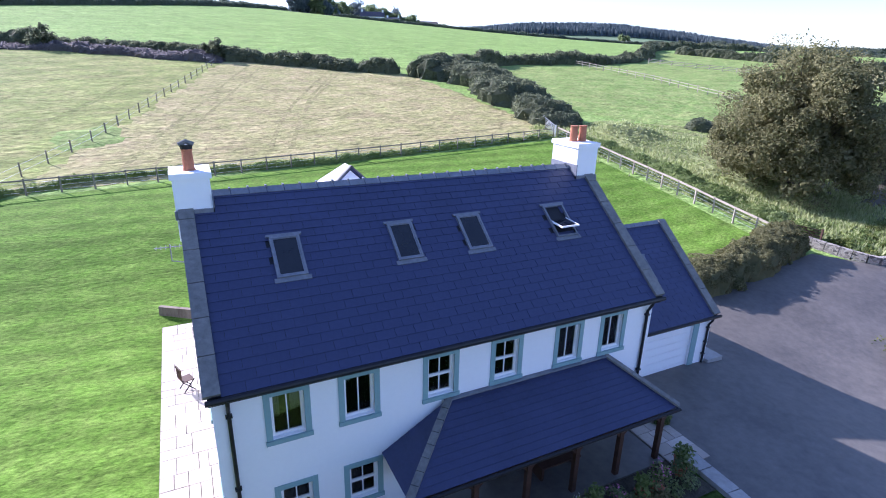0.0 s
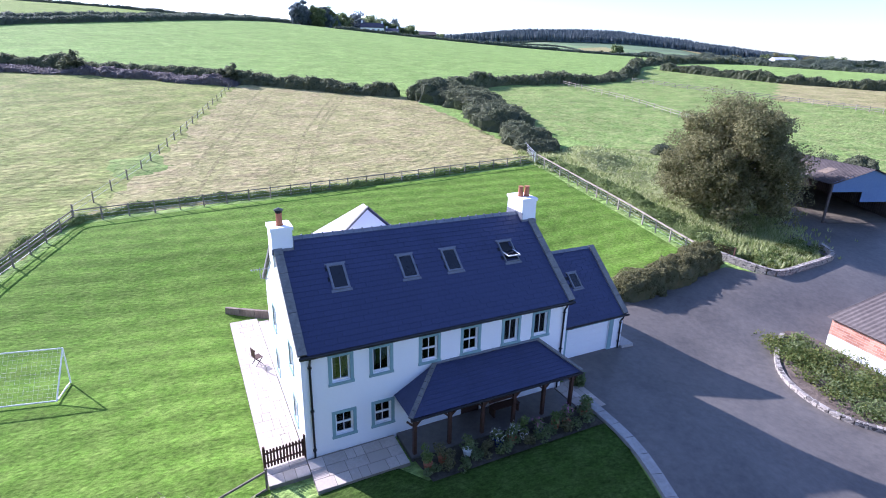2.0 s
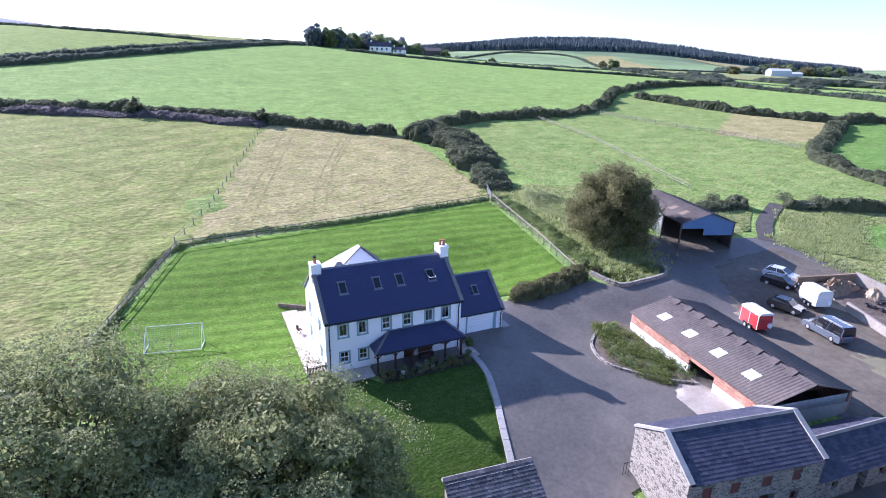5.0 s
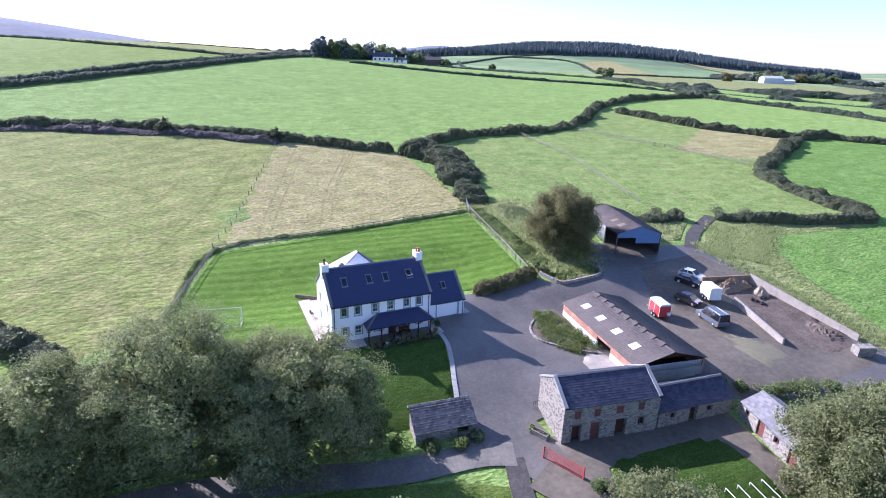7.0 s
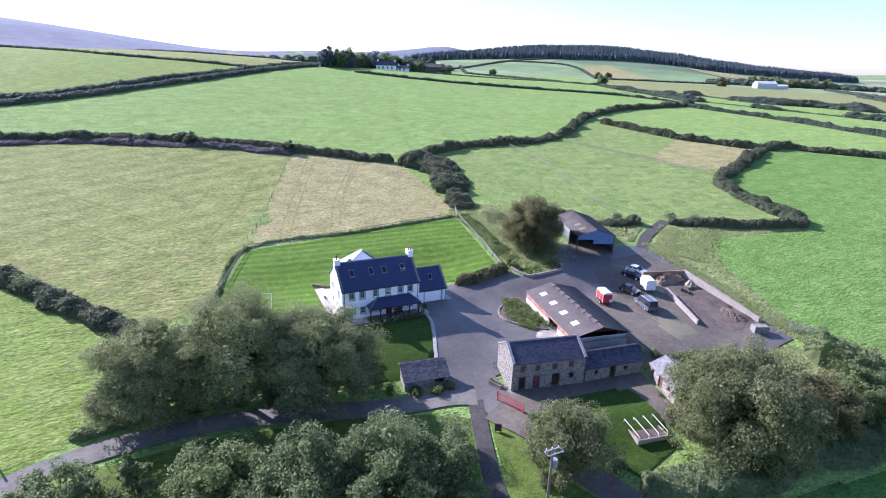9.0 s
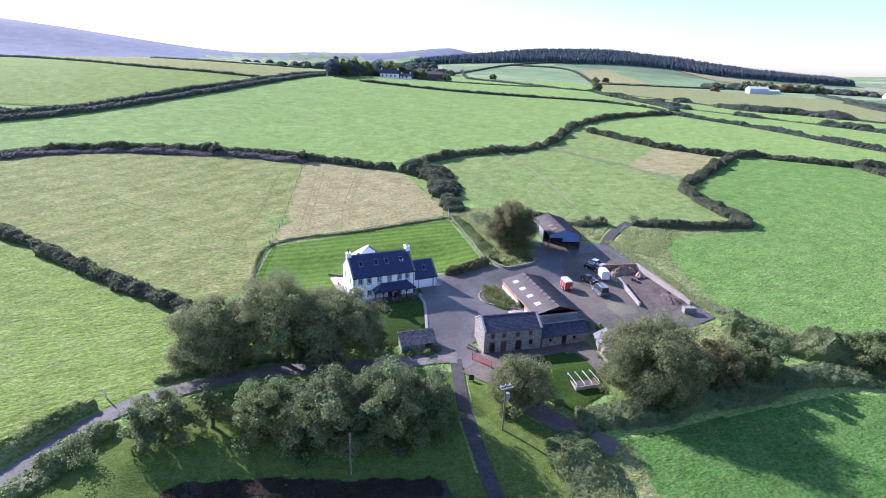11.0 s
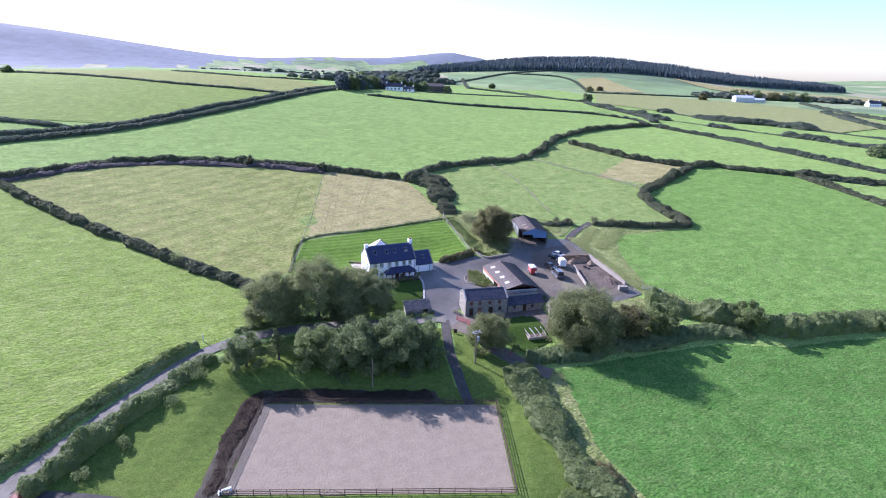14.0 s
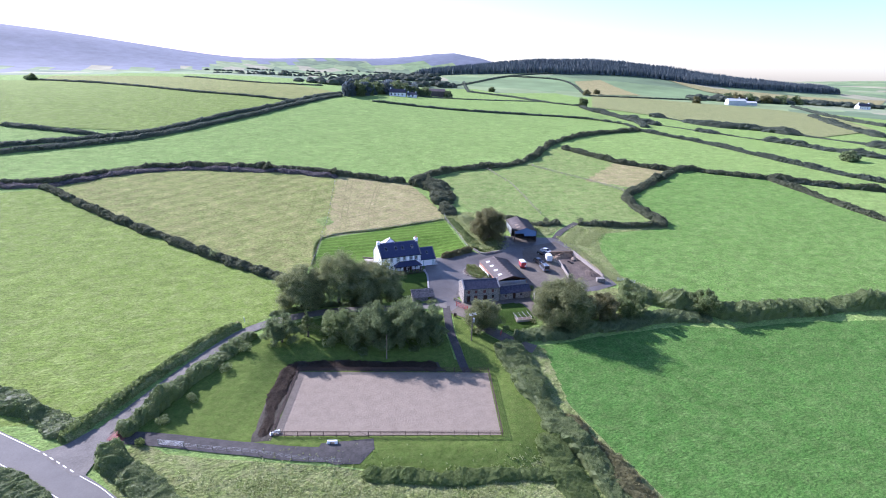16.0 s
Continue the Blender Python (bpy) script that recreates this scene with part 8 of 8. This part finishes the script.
for x, y, tn, lb in ((-28.6, -62.3, -20, "white plastic jump blocks beside the arena"), (-37.9, -55.9, 10, "white covered jump wing by the arena corner")):
    ob = thing("jump_block", (x, y, ground_z(x, y) + 0.1), lb, "jump block", "arena equipment", tn)
    bm = bmesh.new()
    box(bm, -0.9, 0.9, -0.2, 0.2, 0.35, 0.55)
    bmesh.ops.bevel(bm, geom=bm.edges[:], offset=0.04, segments=2)
    part("beam", bm, "upvc", ob)
    for s in (-0.7, 0.7):
        bm = bmesh.new()
        prism(bm, [(s - 0.3, 0), (s + 0.3, 0), (s + 0.15, 0.35), (s - 0.15, 0.35)], -0.3, 0.3)
        part("foot", bm, "upvc", ob)
ob = thing("gate_marker", (-40.0, -14.2, ground_z(-40, -14.2)), "white marker post by the field gate", "post")
bm = bmesh.new()
bar(bm, (0, 0, 0), (-0.15, 0, 1.7), 0.16)
part("post", bm, "upvc", ob)
ob = thing("red_barrier", (19.4, -39.4, ground_z(19.4, -39.4)), "small red metal barrier by the track", "barrier", turn=50)
bm = bmesh.new()
for k in range(3):
    bar(bm, (-0.6, 0, 0.3 + 0.35 * k), (0.6, 0, 0.3 + 0.35 * k), 0.06)
for s in (-0.6, 0.6):
    bar(bm, (s, 0, 0), (s, 0, 1.1), 0.07)
part("frame", bm, "red_paint", ob)
ob = thing("iron_railing", (0, 0, 0), "black iron railing behind the stone barn", "railing")
for k in range(40):
    p = Vector((16.9, -17.6, 0)).lerp(Vector((26.2, -18.8, 0)), k / 39)
    z = ground_z(p.x, p.y) + 0.12
    bm = bmesh.new()
    bar(bm, (p.x, p.y, z - 0.1), (p.x, p.y, z + 1.0), 0.025)
    part("baluster", bm, "black", ob)
bm = bmesh.new()
bar(bm, (16.9, -17.6, ground_z(16.9, -17.6) + 1.1), (26.2, -18.8, ground_z(26.2, -18.8) + 1.1), 0.04)
part("handrail", bm, "black", ob)
# road markings
for k, (line, w) in enumerate([([(-103.4, -20.3), (-83.4, -39.8), (-76, -47.2)], 0.14), ([(-68.9, -55.3), (-63.5, -61.8), (-54.2, -78)], 0.14), ([(-106.6, -23.7), (-86.6, -43.0), (-76.2, -53.7), (-66.7, -65), (-57.8, -80)], 0.14)]):
    band("edge_line", line, w, "upvc", 0.2, "white painted road edge line", "road marking")
for k in range(5):
    t = k / 5
    a = Vector((-75.4, -47.8)).lerp(Vector((-69.4, -54.7)), t)
    b = Vector((-75.4, -47.8)).lerp(Vector((-69.4, -54.7)), t + 0.11)
    band("give_way_dash", [tuple(a), tuple(b)], 0.2, "upvc", 0.2, "white painted junction dash", "road marking", 2)
drape("field_mound", [(-6.4, 4.2), (-5.9, 4.1), (-5.6, 4.6), (-6.0, 4.9)], "sand", 0.16, "small bare sandy patch in the lawn", True, "bare patch")

for k, (x, y, w, h) in enumerate([(44.5, -25.6, 2.4, 1.3), (46.8, -26.2, 2.8, 1.5), (49.2, -26.4, 2.6, 1.1), (51.5, -27.2, 2.4, 1.0), (42.4, -26.2, 2.2, 1.4)]):
    brush("bush", x, y, w, h, 900 + k, "leaf_mid", 0.11, 110, 9, "green bush at the yard edge behind the stable", "yard edge bushes")


# ---- the distance ----
drape("moor_field", [(330, 322), (346, 252), (346, 190), (367, 153), (374, 112), (480, 130), (575, 222), (600, 300), (577, 368), (530, 455), (457, 485)], "moor", 0.5, "brownish rough grazing on the far slope", category="field")
drape("far_stubble", [(549, 651), (612, 660), (554, 492), (470, 508)], "straw", 0.7, "pale stubble field far off", category="field")
drape("far_stubble", [(780, 668), (822, 596), (990, 556), (1250, 536), (1050, 440), (804, 440), (750, 548)], "straw", 1.0, "pale stubble field on the ridge", category="field")
drape("far_meadow", [(-72, 185.5), (-31, 223), (7, 257), (66, 330), (24, 268), (-10, 285), (-55, 304), (-106, 346), (-164, 398), (-260, 420), (-230, 220), (-145, 212)], "sunny_pasture", 0.3, "smooth green meadow on the hill", category="field")
drape("far_meadow", [(-164, 400), (-106, 348), (-55, 306), (-10, 287), (24, 270), (62, 335), (40, 420), (-58, 500), (-180, 520)], "hay", 0.35, "pale green meadow on the hill crest", category="field")
drape("far_meadow", [(80, 286), (139, 260), (233, 238), (264, 204), (300, 296), (320, 326), (302, 376), (304, 455), (284, 524), (200, 470), (120, 360)], "pasture", 0.4, "smooth green meadow by the far farm", category="field")
for k, (line, w, h, s) in enumerate([
        ([(-143, 210), (-121, 198), (-95, 182)], 3.5, 1.6, 0.5), ([(-164, 397), (-106, 345), (-55, 303), (-10, 283), (24, 266)], 3.0, 1.5, 0.6), ([(-60, 503), (2, 414), (72, 440)], 3.0, 1.5, 0.7),
        ([(284, 524), (304, 453), (302, 375), (319, 325)], 4.0, 2.2, 0.7), ([(352, 684), (284, 524)], 4.0, 2.2, 0.8), ([(455, 491), (530, 460), (615, 428)], 4.0, 2.0, 0.8), ([(468, 737), (533, 655), (455, 491)], 4.0, 2.2, 0.9),
        ([(683, 348), (576, 224), (533, 153)], 5.0, 2.6, 0.8), ([(834, 473), (1050, 427)], 6.0, 3.0, 1.0), ([(319, 325), (302, 294), (288, 215), (270, 180)], 6.0, 2.5, 0.6), ([(214, 34), (226, 20), (232, 10)], 4.0, 1.6, 0.5),
        ([(309, 634), (468, 737), (650, 735)], 4.0, 2.2, 0.9), ([(112, 355), (180, 350), (300, 380)], 3.0, 1.4, 0.7)]):
    hedge("far_hedge", line, w, h, 60 + k, "hazed_leaf", s * 0.7, 1.6, "dark hedge between distant fields", 0.2)
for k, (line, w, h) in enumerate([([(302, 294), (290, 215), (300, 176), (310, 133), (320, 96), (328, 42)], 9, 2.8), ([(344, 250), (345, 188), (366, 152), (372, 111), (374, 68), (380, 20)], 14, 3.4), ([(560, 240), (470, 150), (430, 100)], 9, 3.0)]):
    hedge("valley_scrub", line, w, h, 80 + k, "hazed_leaf", 0.35, 1.5, "grey-green scrub along the valley", 0.5, "scrub", 0.15)


def far_house(x, y, turn, L, D, e, rg, wallm, roofm, label, category="house"):
    ob = thing("far_farmhouse" if wallm == "paint_white" else "far_barn", (x, y, ground_z(x, y) - 0.2), label, category, "far farm buildings", turn)
    bm = bmesh.new()
    box(bm, 0, L, 0, D, -1.5, e)
    prism(bm, [(0, e), (D, e), (D / 2, rg)], -L, 0, Matrix.Rotation(radians(90), 4, "Z"))
    part("wall", bm, wallm, ob)
    bm = bmesh.new()
    k = (rg - e) / (D / 2)
    for yy in (-0.3, D + 0.3):
        slab(bm, [(-0.2, yy, e - 0.3 * k + 0.15), (L + 0.2, yy, e - 0.3 * k + 0.15), (L + 0.2, D / 2, rg + 0.15), (-0.2, D / 2, rg + 0.15)], 0.15)
    part("roof", bm, roofm, ob)
    if wallm == "paint_white":
        for q in (0.5, L - 1.5):
            bm = bmesh.new()
            box(bm, q, q + 1.0, D / 2 - 0.5, D / 2 + 0.5, rg - 0.5, rg + 1.3)
            part("chimney", bm, wallm, ob)
        for j in range(max(2, int(L / 3.5))):
            bm = bmesh.new()
            box(bm, 1.2 + j * 3.3, 2.4 + j * 3.3, -0.05, 0.05, 1.0, 2.4)
            part("window", bm, "glass", ob)
    return ob


far_house(112, 338, -20, 15, 7, 3.4, 6.2, "paint_white", "dark_slate", "white farmhouse among trees on the hill")
far_house(128, 335, -20, 9, 6, 2.6, 4.4, "paint_white", "dark_slate", "low white annexe beside the hill farmhouse")
far_house(166, 378, -15, 18, 12, 5, 7.5, "sheet_roof", "sheet_roof", "dark farm barn behind the hill farmhouse", "barn")
far_house(592, 372, -30, 22, 14, 6, 8.5, "grey_sheet", "grey_sheet", "pale grey farm sheds across the valley", "barn")
far_house(622, 374, -30, 18, 10, 3.4, 5, "grey_sheet", "skylight", "long white-roofed farm shed across the valley", "barn")
far_house(640, 395, -30, 12, 8, 4, 7, "paint_white", "dark_slate", "white farmhouse across the valley")
far_house(800, 330, -25, 16, 9, 4, 7.5, "paint_white", "dark_slate", "white house far across the valley")
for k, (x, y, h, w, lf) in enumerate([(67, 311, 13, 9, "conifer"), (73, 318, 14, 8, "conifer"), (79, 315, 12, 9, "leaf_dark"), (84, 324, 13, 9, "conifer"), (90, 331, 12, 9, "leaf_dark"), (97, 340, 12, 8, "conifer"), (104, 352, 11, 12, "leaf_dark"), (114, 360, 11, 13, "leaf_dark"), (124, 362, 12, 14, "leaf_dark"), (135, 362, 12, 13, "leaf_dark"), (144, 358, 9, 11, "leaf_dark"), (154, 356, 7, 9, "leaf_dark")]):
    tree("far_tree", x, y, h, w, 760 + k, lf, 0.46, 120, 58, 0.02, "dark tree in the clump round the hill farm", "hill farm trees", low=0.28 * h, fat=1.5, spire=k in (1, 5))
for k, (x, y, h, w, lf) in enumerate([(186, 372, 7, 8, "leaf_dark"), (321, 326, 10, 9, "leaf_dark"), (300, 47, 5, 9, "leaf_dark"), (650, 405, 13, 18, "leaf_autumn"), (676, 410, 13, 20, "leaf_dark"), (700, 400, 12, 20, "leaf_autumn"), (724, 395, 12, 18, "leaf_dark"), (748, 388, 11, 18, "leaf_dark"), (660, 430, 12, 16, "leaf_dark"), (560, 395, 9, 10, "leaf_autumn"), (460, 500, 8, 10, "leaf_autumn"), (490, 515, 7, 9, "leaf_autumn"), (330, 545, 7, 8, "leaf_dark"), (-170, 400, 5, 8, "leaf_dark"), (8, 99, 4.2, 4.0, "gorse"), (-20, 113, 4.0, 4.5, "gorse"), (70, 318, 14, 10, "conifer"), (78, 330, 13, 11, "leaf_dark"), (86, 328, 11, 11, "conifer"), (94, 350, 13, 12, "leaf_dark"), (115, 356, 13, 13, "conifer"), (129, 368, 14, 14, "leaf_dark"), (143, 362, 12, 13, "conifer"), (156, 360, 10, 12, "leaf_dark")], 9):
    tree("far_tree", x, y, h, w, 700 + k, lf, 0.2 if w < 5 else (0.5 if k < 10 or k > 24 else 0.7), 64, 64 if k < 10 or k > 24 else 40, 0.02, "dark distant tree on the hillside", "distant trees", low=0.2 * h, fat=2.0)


def forest():
    """A conifer plantation on the far hill: many small spires."""
    rng = np.random.default_rng(77)
    base = np.array([(335, 868), (393, 824), (473, 784), (586, 732), (703, 708), (756, 690), (840, 632), (1031, 632), (1230, 622)], float)
    away = np.array([0.62, 0.78])
    vs, fs = [], []
    seg = np.linalg.norm(np.diff(base, axis=0), axis=1)
    cum = np.r_[0, np.cumsum(seg)] / seg.sum()
    for k in range(8500):
        t = rng.uniform()
        i = min(len(seg) - 1, max(0, int(np.searchsorted(cum, t) - 1)))
        p = base[i] + (base[i + 1] - base[i]) * (t - cum[i]) / (cum[i + 1] - cum[i]) + away * 300 * rng.uniform() ** 1.4 * min(1.0, 1.2 - 0.95 * t) + rng.normal(size=2) * 2
        z = float(height(p[0], p[1]))
        h, w = rng.uniform(9, 14) + 3 * noise.noise(Vector((p[0] * 0.012, p[1] * 0.012, 3))), rng.uniform(2.6, 4.4)
        a0 = rng.uniform(0, 6)
        for lo, hi, rr in ((0.0, 0.72, 1.0), (0.34, 1.0, 0.72)):
            n = len(vs)
            vs += [(p[0] + w * rr * math.cos(a0 + 1.257 * j), p[1] + w * rr * math.sin(a0 + 1.257 * j), z + h * lo) for j in range(5)] + [(p[0], p[1], z + h * hi)]
            fs += [(n + j, n + (j + 1) % 5, n + 5) for j in range(5)]
    # the plantation's colour carries the distance haze
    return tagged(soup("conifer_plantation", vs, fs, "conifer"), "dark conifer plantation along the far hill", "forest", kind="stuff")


def far_woods(name, spots, seed, material, label):
    """Far woods and lines of trees: many low, rounded crowns. spots: (x, y, half length, half depth, turn, how many)."""
    rng = np.random.default_rng(seed)
    vs, fs = [], []
    for x, y, lx, ly, turn, many in spots:
        c, s = math.cos(radians(turn)), math.sin(radians(turn))
        for k in range(many):
            u, v = rng.uniform(-1, 1) * lx, rng.normal() * ly * 0.5
            px, py = x + u * c - v * s, y + u * s + v * c
            z, r, h = ground_z(px, py) - 0.5, rng.uniform(5, 10), rng.uniform(5, 9)
            n, a0 = len(vs), rng.uniform(0, 6)
            for lv, rr in ((0.0, 0.8), (0.45, 1.0), (0.82, 0.62)):
                vs += [(px + r * rr * rng.uniform(0.8, 1.2) * math.cos(a0 + 1.047 * j), py + r * rr * rng.uniform(0.8, 1.2) * math.sin(a0 + 1.047 * j), z + h * lv) for j in range(6)]
            vs.append((px, py, z + h))
            for q in (0, 6):
                fs += [(n + q + j, n + q + (j + 1) % 6, n + q + 6 + (j + 1) % 6, n + q + 6 + j) for j in range(6)]
            fs += [(n + 12 + j, n + 12 + (j + 1) % 6, n + 18) for j in range(6)]
    return tagged(soup(name, vs, fs, material), label, "wood", kind="stuff")


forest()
far_woods("distant_tree_line", [(rx, ry, ln, 7, tn, int(ln / 5)) for rx, ry, ln, tn in [(40 + 83 * k % 900 + 30 * (k % 3), 900 + (k * 137) % 1900, 60 + (k * 53) % 130, -30 + (k * 47) % 60) for k in range(46)]], 92, "hazed_leaf", "dark lines of trees between distant fields")
far_woods("village_trees", [(130, 520, 70, 25, -10, 40), (215, 640, 90, 30, -15, 60), (250, 760, 80, 25, -20, 50), (300, 820, 60, 20, -25, 40), (690, 418, 60, 22, -20, 46), (770, 400, 60, 22, -20, 40), (860, 380, 70, 20, -20, 34), (640, 440, 40, 14, -20, 20)], 93, "hazed_leaf", "clustered dark trees round the distant farms")
